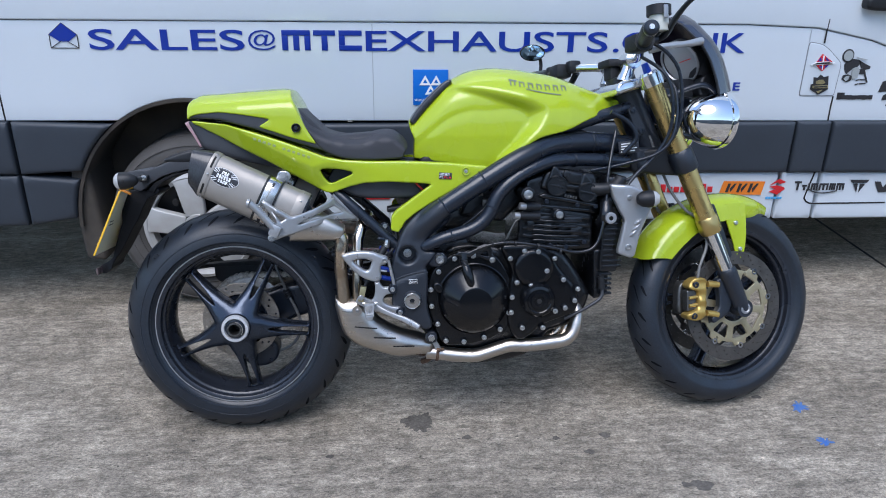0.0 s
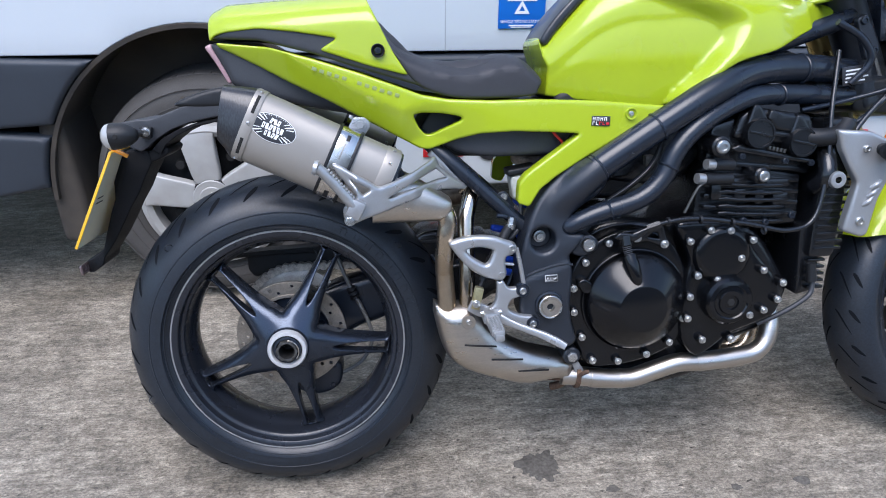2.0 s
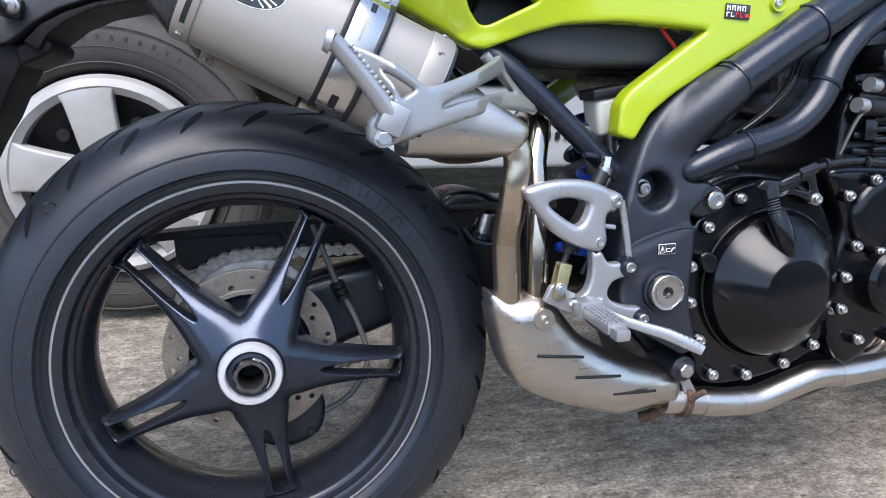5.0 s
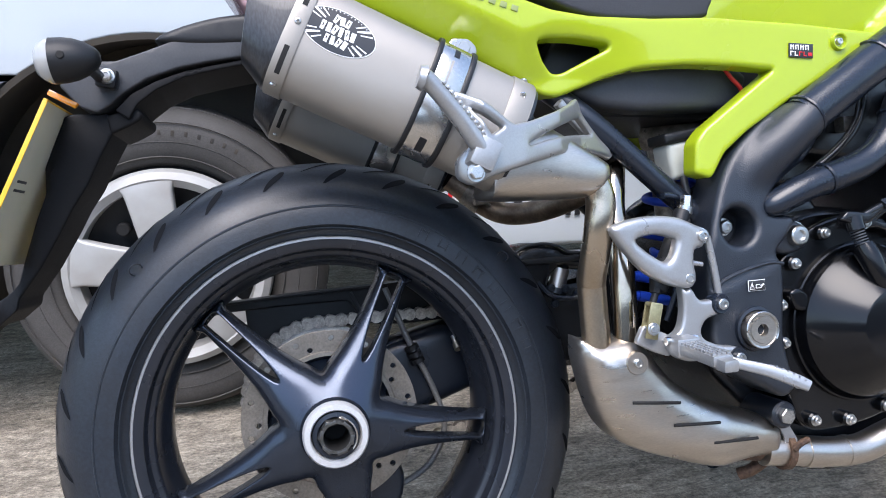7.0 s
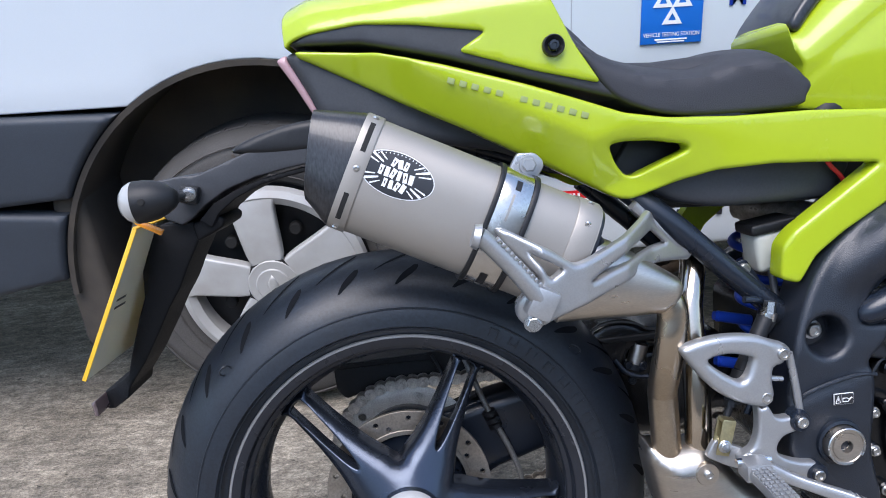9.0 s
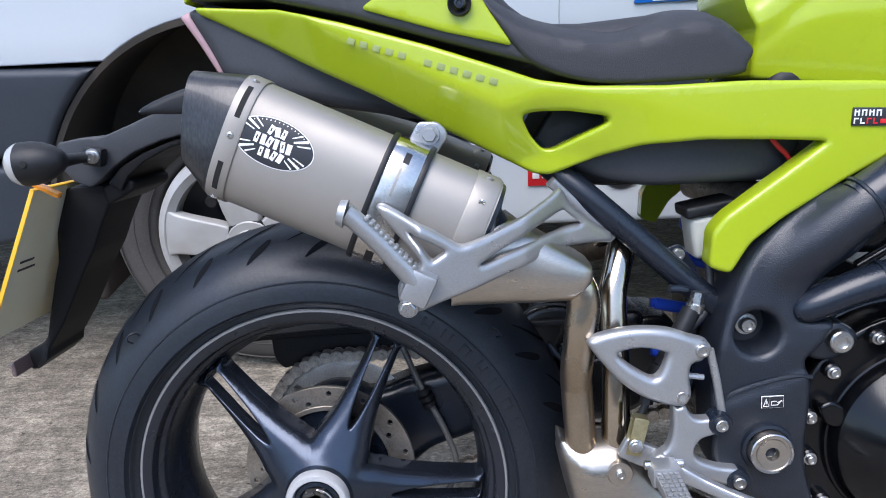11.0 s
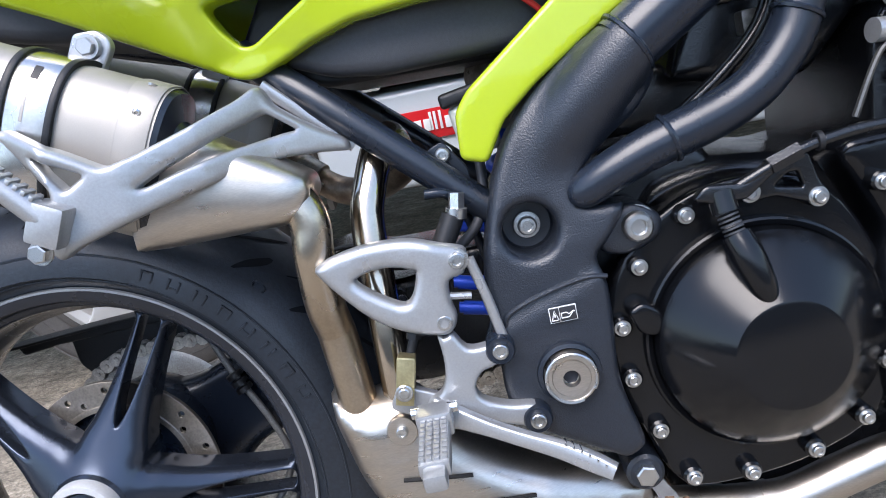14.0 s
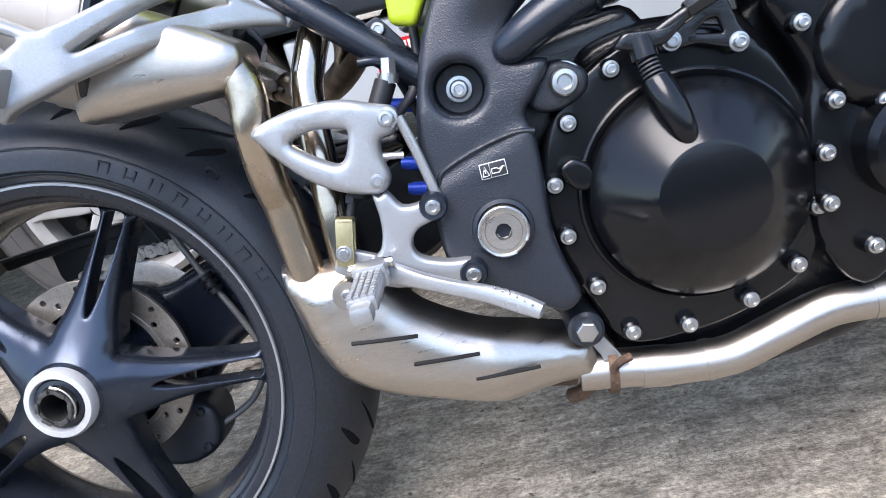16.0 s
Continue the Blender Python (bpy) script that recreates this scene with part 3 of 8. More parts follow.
for k in range(5):
    rot = Matrix.Translation((WX, 0.005, WZ)) @ Matrix.Rotation(-radians(27 + 72 * k), 4, "Y")
    sp = soften([(0.045, 0.034), (0.075, 0.039), (0.13, 0.043), (0.168, 0.047), (0.190, 0.060), (0.190, -0.060), (0.168, -0.047), (0.13, -0.043), (0.075, -0.039), (0.045, -0.034)], 0.010)
    part("hubcap_spoke", xf(relief(sp, lambda x, z: -0.030 + 0.010 * (x / 0.18) ** 3, 0.006, 0.02, 0.02), rot), CAP_SILVER, cap)
    part("hubcap_gap", xf(tube([(0.046, -0.028, 0.036), (0.052, -0.028, 0.0), (0.046, -0.028, -0.036)], 0.0025, 6), rot), DARK_GAP, cap)
    rot2 = Matrix.Translation((WX, 0.005, WZ)) @ Matrix.Rotation(-radians(63 + 72 * k), 4, "Y")
    part("wheel_bolt", xf(disc_solid(0.014, 0.008, 0.03, 0.003, 16, (0.12, 0, 0)), rot2), DARK_GAP, cap)
part("cap_emblem", cat(disc_solid(0.036, -0.036, -0.03, 0.002, 40, (WX, 0.005, WZ)), relief([(WX - 0.013, WZ), (WX, WZ + 0.024), (WX + 0.013, WZ), (WX, WZ - 0.024)], -0.0335, 0.002, 0.004, 0.02)), CAP_SILVER, cap)
rnd = random.Random(4)
for k in range(9):
    a = radians(100 - 5.2 * k)
    part("sidewall_lettering", xf(block(-0.0032, 0.0032, -0.0006, 0.002, -0.0050 - 0.002 * (k == 3), 0.0050, 0.0004), Matrix.Translation((WX + 0.28 * math.cos(a), 0.004, WZ + 0.28 * math.sin(a))) @ Matrix.Rotation(math.pi / 2 - a, 4, "Y")), LINER, vw)


# sign-writing
def decal(name, geo, material, y=-0.0015, label=""):
    return part(name, xf(geo, Matrix.Translation((0, y, 0))), material, van, label, 30)


def bar(x0, x1, z0, z1, t=0.0012):
    return block(x0, x1, -t, t, z0, z1, 0.0004)


def poly(pts, t=0.0012):
    n = len(pts)
    vs = [(x, -t, z) for x, z in pts] + [(x, t, z) for x, z in pts]
    area = sum(pts[i][0] * pts[(i + 1) % n][1] - pts[(i + 1) % n][0] * pts[i][1] for i in range(n))
    f = list(range(n)) if area > 0 else list(range(n))[::-1]
    return vs, [tuple(f), tuple(i + n for i in f[::-1])] + [(a, a + n, b + n, b) if area < 0 else (b, b + n, a + n, a) for a, b in ((i, (i + 1) % n) for i in range(n))]


BASE, CAPH = 0.953, 0.066


def sign_text(text, x0, x1, z=BASE, height=CAPH, material=None, bold=0.0009):
    geo, w = lettering(text, height / 0.70, 0.002, 1.0, bold)
    k = (x1 - x0) / w
    decal("sign_lettering", ([(p[0] * k + x0, p[1], p[2] + z) for p in geo[0]], geo[1]), material or DECAL_BLUE, label="dark blue vinyl lettering")


sign_text("SALES", -0.575, -0.066)
at_geo, at_w = lettering("@", 0.08, 0.002)
at_lo, at_hi = min(p[2] for p in at_geo[0]), max(p[2] for p in at_geo[0])
decal("sign_lettering", ([(p[0] * 0.092 / at_w - 0.054, p[1], (p[2] - at_lo) * CAPH / (at_hi - at_lo) + BASE) for p in at_geo[0]], at_geo[1]), DECAL_BLUE)
top_bar = lambda x0, x1: bar(x0, x1, BASE + 0.049, BASE + CAPH)
post = lambda x0: bar(x0, x0 + 0.02, BASE, BASE + 0.0485)
decal("company_initial", cat(top_bar(0.058, 0.153), post(0.058), post(0.0955), post(0.133)), DECAL_BLUE)
decal("company_initial", cat(top_bar(0.163, 0.236), post(0.19)), DECAL_BLUE)
decal("company_initial", cat(top_bar(0.248, 0.325), bar(0.248, 0.268, BASE + 0.0175, BASE + 0.0485), bar(0.248, 0.325, BASE, BASE + 0.017)), DECAL_BLUE)
sign_text("EXHAUSTS", 0.338, 1.166)
sign_text(".CO.UK", 1.186, 1.65)
env = [(-0.70, 0.957), (-0.70, 1.0), (-0.655, 1.037), (-0.61, 1.0), (-0.61, 0.957)]
decal("envelope_outline", cat(*[tube([(p[0], 0, p[1]), (q[0], 0, q[1])], 0.0014, 6, smooth=False) for p, q in zip(env, env[1:] + env[:1])], tube([(-0.70, 0, 0.957), (-0.655, 0, 0.985), (-0.61, 0, 0.957)], 0.0014, 6, smooth=False)), BLACK_INK)
decal("envelope_flap", poly([(-0.70, 1.0), (-0.655, 1.037), (-0.61, 1.0), (-0.64, 0.978), (-0.67, 0.978)]), DECAL_BLUE)
sign_text("M", 0.672, 0.705, 0.835, 0.033)
sign_text("E", 1.63, 1.655, 0.822, 0.028)
for x0, x1 in ((1.47, 1.495), (1.505, 1.53), (1.545, 1.57), (1.585, 1.612)):
    decal("sign_bar", bar(x0, x1, 0.824, 0.848), DECAL_BLUE)
board = decal("blue_sign", block(0.497, 0.619, -0.002, 0.002, 0.769, 0.891, 0.001), SIGN_BLUE, -0.003, "square blue testing-station sign with white triangles")
for cx, cz in ((0.539, 0.854), (0.577, 0.854), (0.558, 0.822)):
    o, i = [(cx - 0.020, cz - 0.016), (cx + 0.020, cz - 0.016), (cx, cz + 0.018)], [(cx - 0.008, cz - 0.009), (cx + 0.008, cz - 0.009), (cx, cz + 0.005)]
    part("sign_triangle", xf(cat(*[poly([o[a], o[b], i[b], i[a]]) for a, b in ((0, 1), (1, 2), (2, 0))]), Matrix.Translation((0, -0.0055, 0))), WHITE_INK, board)
geo, w = lettering("VEHICLE TESTING STATION", 0.011, 0.001)
part("sign_wording", ([(p[0] * 0.112 / w + 0.502, p[1] - 0.0055, p[2] + 0.783) for p in geo[0]], geo[1]), WHITE_INK, board)
part("sign_wording_bars", xf(cat(bar(0.525, 0.59, 0.7755, 0.7785, 0.0006), bar(0.53, 0.585, 0.7715, 0.774, 0.0006)), Matrix.Translation((0, -0.0055, 0))), WHITE_INK, board)
# makers' marks on the sill, as plain shapes
SY = 0.001
for k in range(8):
    decal("maker_bar", bar(1.419 + 0.0255 * k, 1.438 + 0.0255 * k, 0.441, (0.472, 0.463, 0.463, 0.463, 0.463, 0.463, 0.474, 0.463)[k]), LOGO_RED, SY)
decal("maker_block", poly([(1.645, 0.432), (1.656, 0.484), (1.815, 0.482), (1.806, 0.430)]), LOGO_ORANGE, SY)
for k in range(3):
    x = 1.666 + 0.0425 * k
    decal("maker_block_mark", cat(poly([(x, 0.441), (x + 0.008, 0.475), (x + 0.018, 0.475), (x + 0.010, 0.441)]), poly([(x + 0.016, 0.455), (x + 0.032, 0.475), (x + 0.04, 0.475), (x + 0.02, 0.441)])), BLACK_INK, SY - 0.002)
zs = lambda pts: [(x * 0.9 + 0.176, z) for x, z in pts]
decal("maker_zigzag", cat(poly(zs([(1.845, 0.468), (1.88, 0.492), (1.912, 0.48), (1.888, 0.472), (1.875, 0.478)])), poly(zs([(1.845, 0.462), (1.875, 0.466), (1.905, 0.46), (1.91, 0.452), (1.88, 0.43), (1.845, 0.442), (1.865, 0.45), (1.88, 0.446)]))), LOGO_RED, SY)
for k in range(6):
    decal("maker_small_bar", bar(1.828 + 0.0108 * k, 1.836 + 0.0108 * k, 0.413, 0.421), LOGO_CYAN, SY)
for k, (p, q, h) in enumerate(((1.931, 1.957, 0.482), (1.961, 1.980, 0.468), (1.984, 1.990, 0.474), (1.996, 2.022, 0.474), (2.027, 2.062, 0.474), (2.067, 2.090, 0.474), (2.095, 2.124, 0.474))):
    decal("maker_bar", bar(p, q, h - 0.007, h), BLACK_INK, SY)
    decal("maker_bar", bar((p + q) / 2 - 0.0035, (p + q) / 2 + 0.0035, 0.447, h - 0.0072), BLACK_INK, SY)
    if k > 2:
        decal("maker_bar", cat(bar(p, p + 0.006, 0.447, h - 0.0072), bar(q - 0.006, q, 0.447, h - 0.0072)), BLACK_INK, SY)
decal("maker_swoosh", tube([(1.992, 0, 0.449), (2.02, 0, 0.437), (2.06, 0, 0.437), (2.10, 0, 0.445)], 0.0022, 6), BLACK_INK, SY)
decal("maker_triangle", cat(poly([(2.145, 0.487), (2.216, 0.487), (2.210, 0.475), (2.151, 0.475)]), poly([(2.157, 0.472), (2.176, 0.472), (2.176, 0.438)]), poly([(2.185, 0.438), (2.185, 0.472), (2.204, 0.472)])), BLACK_INK, SY)
decal("maker_bar", poly([(2.240, 0.48), (2.262, 0.48), (2.277, 0.455), (2.292, 0.48), (2.312, 0.48), (2.292, 0.438), (2.262, 0.438)]), BLACK_INK, SY)
decal("maker_red_label", bar(0.30, 0.411, 0.42, 0.476), LOGO_RED, SY)
for k, (x, h) in enumerate(((0.309, 0.022), (0.328, 0.022), (0.346, 0.022), (0.358, 0.034), (0.366, 0.034), (0.376, 0.034), (0.386, 0.022))):
    decal("maker_label_bar", bar(x, x + (0.014 if h < 0.03 else 0.005), 0.436, 0.436 + h), WHITE_INK, SY - 0.002)
decal("roundel_ring", revolve([(0.027, 0.0012), (0.027, -0.0012), (0.0435, -0.0012), (0.0435, 0.0012)], 48, (0.49, 0, 0.451), True), BLACK_INK, SY)
for k in range(4):
    q = [(0.49, 0.451)] + [(0.49 + 0.0265 * math.cos(a), 0.451 + 0.0265 * math.sin(a)) for a in (math.pi / 2 * (k + i / 10) for i in range(11))]
    decal("roundel_quarter", poly(q), LOGO_CYAN if k in (1, 3) else WHITE_INK, SY)
for a in (125, 90, 55):
    decal("roundel_mark", xf(bar(-0.005, 0.005, 0.031, 0.040), Matrix.Translation((0.49, 0, 0.451)) @ Matrix.Rotation(radians(90 - a), 4, "Y")), WHITE_INK, SY - 0.002)
for k in range(6):
    decal("maker_bar", bar(0.572 + 0.022 * k, 0.584 + 0.022 * k, 0.400, 0.417), BLACK_INK, SY)
# badges beside the fuel flap
decal("diamond_badge", poly([(1.931, 0.950), (1.970, 0.924), (1.940, 0.890), (1.910, 0.915)]), LOGO_RED, -0.005)
decal("diamond_badge_corner", cat(poly([(1.925, 0.939), (1.919, 0.925), (1.931, 0.927)]), poly([(1.943, 0.939), (1.959, 0.927), (1.949, 0.927)]), poly([(1.925, 0.908), (1.938, 0.897), (1.935, 0.909)]), poly([(1.947, 0.909), (1.947, 0.901), (1.959, 0.913)])), DECAL_BLUE, -0.007)
decal("diamond_badge_bar", cat(poly([(1.893, 0.915), (1.913, 0.922), (1.955, 0.925), (1.984, 0.920), (1.957, 0.915), (1.930, 0.913), (1.897, 0.911)]), poly([(1.933, 0.945), (1.937, 0.945), (1.940, 0.896), (1.936, 0.898)])), WHITE_INK, -0.0075)
decal("diamond_badge_script", poly([(1.902, 0.915), (1.915, 0.920), (1.954, 0.923), (1.971, 0.920), (1.954, 0.917), (1.928, 0.916)]), BLACK_INK, -0.010)
decal("shield_badge", poly([(1.915, 0.870), (1.930, 0.868), (1.939, 0.879), (1.953, 0.870), (1.968, 0.874), (1.976, 0.827), (1.960, 0.817), (1.943, 0.808), (1.928, 0.817), (1.911, 0.826), (1.910, 0.844), (1.918, 0.846)]), BLACK_INK, -0.005)
decal("shield_badge_bar", cat(poly([(1.916, 0.840), (1.971, 0.843), (1.973, 0.832), (1.917, 0.831)]), poly([(1.925, 0.855), (1.937, 0.861), (1.951, 0.861), (1.960, 0.850), (1.946, 0.845), (1.927, 0.847)]), poly([(1.934, 0.820), (1.954, 0.826), (1.952, 0.822), (1.941, 0.813)])), BRASS, -0.0075)
decal("shield_badge_print", poly([(1.921, 0.838), (1.967, 0.840), (1.968, 0.836), (1.922, 0.834)]), BLACK_INK, -0.010)
ring_c = [(2.026, 0.944), (2.047, 0.945), (2.031, 0.921)]
rr, rz = ring_c[1][0] - ring_c[0][0], ring_c[0][1] - ring_c[2][1]
oval = lambda k: [(ring_c[0][0] + rr * k * math.cos(a), ring_c[0][1] + rz * k * math.sin(a)) for a in (2 * math.pi * i / 24 for i in range(24))]
decal("round_picture", poly(oval(1.0)), BLACK_INK, -0.0015)
decal("round_picture_light", poly(oval(0.78)), GREY_INK, -0.004)
decal("picture_shape", cat(poly([(2.019, 0.913), (2.027, 0.923), (2.043, 0.934), (2.070, 0.930), (2.079, 0.921), (2.068, 0.907), (2.051, 0.899), (2.033, 0.880), (2.024, 0.894)]), poly([(2.067, 0.930), (2.094, 0.917), (2.116, 0.907), (2.115, 0.899), (2.098, 0.896), (2.083, 0.901)]), poly([(2.020, 0.862), (2.023, 0.876), (2.039, 0.880), (2.056, 0.874), (2.055, 0.859), (2.039, 0.851)]), poly([(2.060, 0.895), (2.096, 0.900), (2.102, 0.886), (2.119, 0.851), (2.114, 0.850), (2.098, 0.880), (2.074, 0.880)])), BLACK_INK, -0.0015)
decal("picture_shape_light", cat(poly([(2.051, 0.899), (2.069, 0.906), (2.078, 0.894), (2.075, 0.867), (2.059, 0.862), (2.050, 0.881)]), poly([(2.058, 0.940), (2.097, 0.932), (2.097, 0.928), (2.061, 0.935)]), poly([(2.026, 0.863), (2.034, 0.874), (2.045, 0.873), (2.043, 0.862), (2.035, 0.856)])), GREY_INK, -0.004)
decal("picture_script", cat(poly([(2.073, 0.859), (2.086, 0.863), (2.086, 0.860), (2.074, 0.856)]), poly([(2.089, 0.863), (2.106, 0.862), (2.106, 0.860), (2.090, 0.859)]), poly([(2.073, 0.844), (2.085, 0.848), (2.085, 0.846), (2.074, 0.840)]), poly([(2.088, 0.848), (2.112, 0.850), (2.113, 0.847), (2.089, 0.844)])), BLACK_INK, -0.0015)
for p, q in (((2.017, 0.815), (2.032, 0.79)), ((2.029, 0.815), (2.044, 0.791)), ((2.044, 0.806), (2.058, 0.791)), ((2.057, 0.806), (2.072, 0.79)), ((2.071, 0.805), (2.086, 0.79)), ((2.085, 0.805), (2.099, 0.791)), ((2.098, 0.806), (2.111, 0.791)), ((2.111, 0.806), (2.125, 0.79)), ((2.124, 0.805), (2.137, 0.791)), ((2.135, 0.806), (2.149, 0.791))):
    decal("script_bar", bar(p[0], q[0], q[1], p[1]), BLACK_INK)
decal("chequer", cat(poly([(2.175, 0.854), (2.196, 0.860), (2.206, 0.819), (2.166, 0.818)]), poly([(2.188, 0.806), (2.207, 0.813), (2.213, 0.790), (2.186, 0.788)]), poly([(2.208, 0.780), (2.218, 0.781), (2.222, 0.766), (2.205, 0.767)])), BLACK_INK)




# ---- motorcycle ----
# built upright in its own frame: x forwards from the rear axle, y to its left, z up; it leans on its stand
bike = thing("motorcycle", "lime green naked motorcycle leaning on its stand beside the van", "motorcycle",
             at=pose(-0.009, 2.487, -0.003, 0, 0, 1.0) @ pose(0, 0, 0, -12.5, 0, 0))
P = lambda name, geo, m, parent=None, label="", angle=38: part(name, geo, m, parent or bike, label, angle)
interp = lambda x, xs, ys: np.interp(x, xs, ys)
socket_mesh = make_mesh("socket_bolt", revolve([(0.0002, 0.25), (0.42, 0.25), (0.46, 0.28), (0.52, -0.02), (0.82, 0.0), (0.95, 0.14), (1.0, 0.4), (1.0, 0.95), (1.35, 0.97), (1.38, 1.15), (0.0002, 1.15)], 18), BOLT, 30)
dark_socket_mesh = make_mesh("black_bolt", revolve([(0.0002, 0.25), (0.42, 0.25), (0.46, 0.28), (0.52, -0.02), (0.82, 0.0), (0.95, 0.14), (1.0, 0.4), (1.0, 1.15), (0.0002, 1.15)], 18), BLACK_SATIN, 30)
hex_mesh = make_mesh("hex_bolt", cat(revolve([(0.0002, 0.0), (0.85, 0.0), (1.0, 0.12), (1.0, 0.9), (0.0002, 0.9)], 6), revolve([(0.2, 0.88), (1.25, 0.88), (1.3, 1.05), (0.2, 1.1)], 24)), BOLT, 25)


def bolt(parent, x, y, z, r=0.006, mesh=None, name="bolt"):
    ob = new(name, mesh or socket_mesh)
    ob.parent = parent
    ob.matrix_basis = Matrix.Translation((x, y, z)) @ Matrix.Rotation(x * 37 + z * 91, 4, "Y") @ Matrix.Diagonal((r, r, r, 1))
    return ob


# -- rear wheel --
RZ = 0.313


def tyre_profile(R, half, bead, k=0.80):
    pts = []
    for i in range(25):
        a = math.pi * i / 24
        y = -half * math.cos(a)
        s = math.sin(a)
        pts.append((R - (half * k) * (1 - s ** 0.9) if s > 0 else R - half * k, y))
    inner = [(bead + 0.012, half * 0.86), (bead, half * 0.80), (bead, -half * 0.80), (bead + 0.012, -half * 0.86)]
    return pts + inner


def wheel_rim(R, half, n=96, k=1.0):
    """A cast rim: flat outer flange, a step, the well and the far flange."""
    prof = [(0, -half), (0.0022, -half - 0.0014), (0.0100, -half - 0.0006), (0.0128, -half + 0.0012), (0.0138, -half + 0.0085), (0.0160, -half + 0.0125), (0.0200, -half + 0.0140),
            (0.0222, -half + 0.0165), (0.0234, -half + 0.0240), (0.0250, -half + 0.040), (0.0290, -half + 0.050), (0.0345, -0.018), (0.0345, 0.014), (0.0280, half - 0.034), (0.0200, half - 0.020), (0.0040, half - 0.003),
            (0, half), (-0.0015, half - 0.006), (0.012, half - 0.020), (0.022, half - 0.036), (0.029, 0.012), (0.029, -0.016), (0.0215, -half + 0.046), (0.0185, -half + 0.024), (0.0085, -half + 0.012), (-0.0015, -half + 0.006)]
    return revolve([(R - d * k, y) for d, y in prof], n, (0, 0, 0), True)


def spoke_star(r0, r1, y0, y1, first, w=1.0, r_web=0.071, broad=False):
    """The cast star of a wheel as five equal sectors."""
    side = [(0.078, 0.0285 * w), (0.10, 0.0240 * w), (0.13, 0.0222 * w), (0.165, 0.0218 * w), (r1 - 0.008, 0.0236 * w), (r1, 0.029 * w)]
    sl = [(0.090, 0.0040 * w), (0.11, 0.0068 * w), (0.15, 0.0085 * w), (r1 - 0.014, 0.0096 * w), (r1 - 0.005, 0.0084 * w)]
    tip = 0.083
    if broad:
        side = [(0.066, 0.0335), (0.082, 0.0285), (0.105, 0.0240), (0.135, 0.0205), (0.165, 0.0186), (r1 - 0.012, 0.0184), (r1, 0.0235)]
        sl = [(0.092, 0.0034), (0.108, 0.0062), (0.135, 0.0086), (0.165, 0.0098), (r1 - 0.014, 0.0104), (r1 - 0.005, 0.0080)]
        tip = 0.084
    loop, holes = [], [[(r0 * math.cos(2 * math.pi * i / 40), r0 * math.sin(2 * math.pi * i / 40)) for i in range(40)]]
    for k in range(5):
        a = radians(first + 72 * k)
        turn = lambda p: (p[0] * math.cos(a) - p[1] * math.sin(a), p[0] * math.sin(a) + p[1] * math.cos(a))
        v = (r_web * math.cos(radians(-36)), r_web * math.sin(radians(-36)))
        loop += [turn(p) for p in [v] + [(x, -z) for x, z in side] + side[::-1]]
        holes.append([(p[0], p[1]) for p in spline([turn(p) for p in [(tip, 0.0)] + sl + [(x, -z) for x, z in sl[::-1]]], True, 4)])
    out = [(p[0], p[1]) for p in spline(loop, True, 4)]

    def face(x, z):
        fall = np.clip((np.hypot(x, z) - r0) / (r1 - r0), 0, 1)
        y = y0 + (y1 - y0) * fall ** (0.72 if broad else 1.25)
        if broad:
            u = 1 - np.clip(signed(np.stack([x, z], 1), out) / 0.0215, 0, 1)
            y = y + 0.0155 * (1 - np.sqrt(np.maximum(1 - u * u, 0)))
        return y

    vs, fs = relief(out, face, 0.0030 if broad else 0.0115, 0.022 if broad else 0.026, 0.0055 if broad else 0.008, holes)
    sectors = [[] for k in range(5)]
    for f in fs:
        x, z = sum(vs[i][0] for i in f), sum(vs[i][2] for i in f)
        sectors[int(round((math.degrees(math.atan2(z, x)) - first) / 72)) % 5].append(f)
    for s in sectors:
        used = sorted({i for f in s for i in f})
        at = {i: n for n, i in enumerate(used)}
        yield [vs[i] for i in used], [tuple(at[i] for i in f) for f in s]


def treads(R, half, k, m, seed):
    """Sickle-shaped grooves across the crown, as thin inlays whose dark colour stands for the shade in a cut."""
    geos = []
    for side in (-1, 1):
        for i in range(m):
            a0 = 2 * math.pi * (i + (0.5 if side > 0 else 0)) / m
            for (u0, u1, da, wd) in ((0.10, 0.60, 0.17, 0.0038), (0.54, 0.82, 0.085, 0.0062)):
                rows = []
                for j in range(7):
                    t = j / 6
                    u = u0 + (u1 - u0) * t
                    s = math.sqrt(max(0, 1 - u * u))
                    r = R - (half * k) * (1 - s ** 0.9) + 0.0006
                    a = a0 + da * (t ** 1.4)
                    wid = wd * math.sin(math.pi * (0.12 + 0.8 * t)) / r
                    rows.append([(r * math.cos(a - wid), side * half * u, r * math.sin(a - wid)), (r * math.cos(a + wid), side * half * u, r * math.sin(a + wid))])
                vs = [p for q in rows for p in q]
                geos.append((vs, [(2 * j, 2 * j + 1, 2 * j + 3, 2 * j + 2) for j in range(6)]))
    return geos


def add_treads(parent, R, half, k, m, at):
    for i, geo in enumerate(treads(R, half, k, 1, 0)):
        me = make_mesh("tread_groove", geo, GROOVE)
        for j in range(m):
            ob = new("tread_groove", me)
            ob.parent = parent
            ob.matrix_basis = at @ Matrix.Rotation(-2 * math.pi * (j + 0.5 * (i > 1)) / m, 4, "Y")


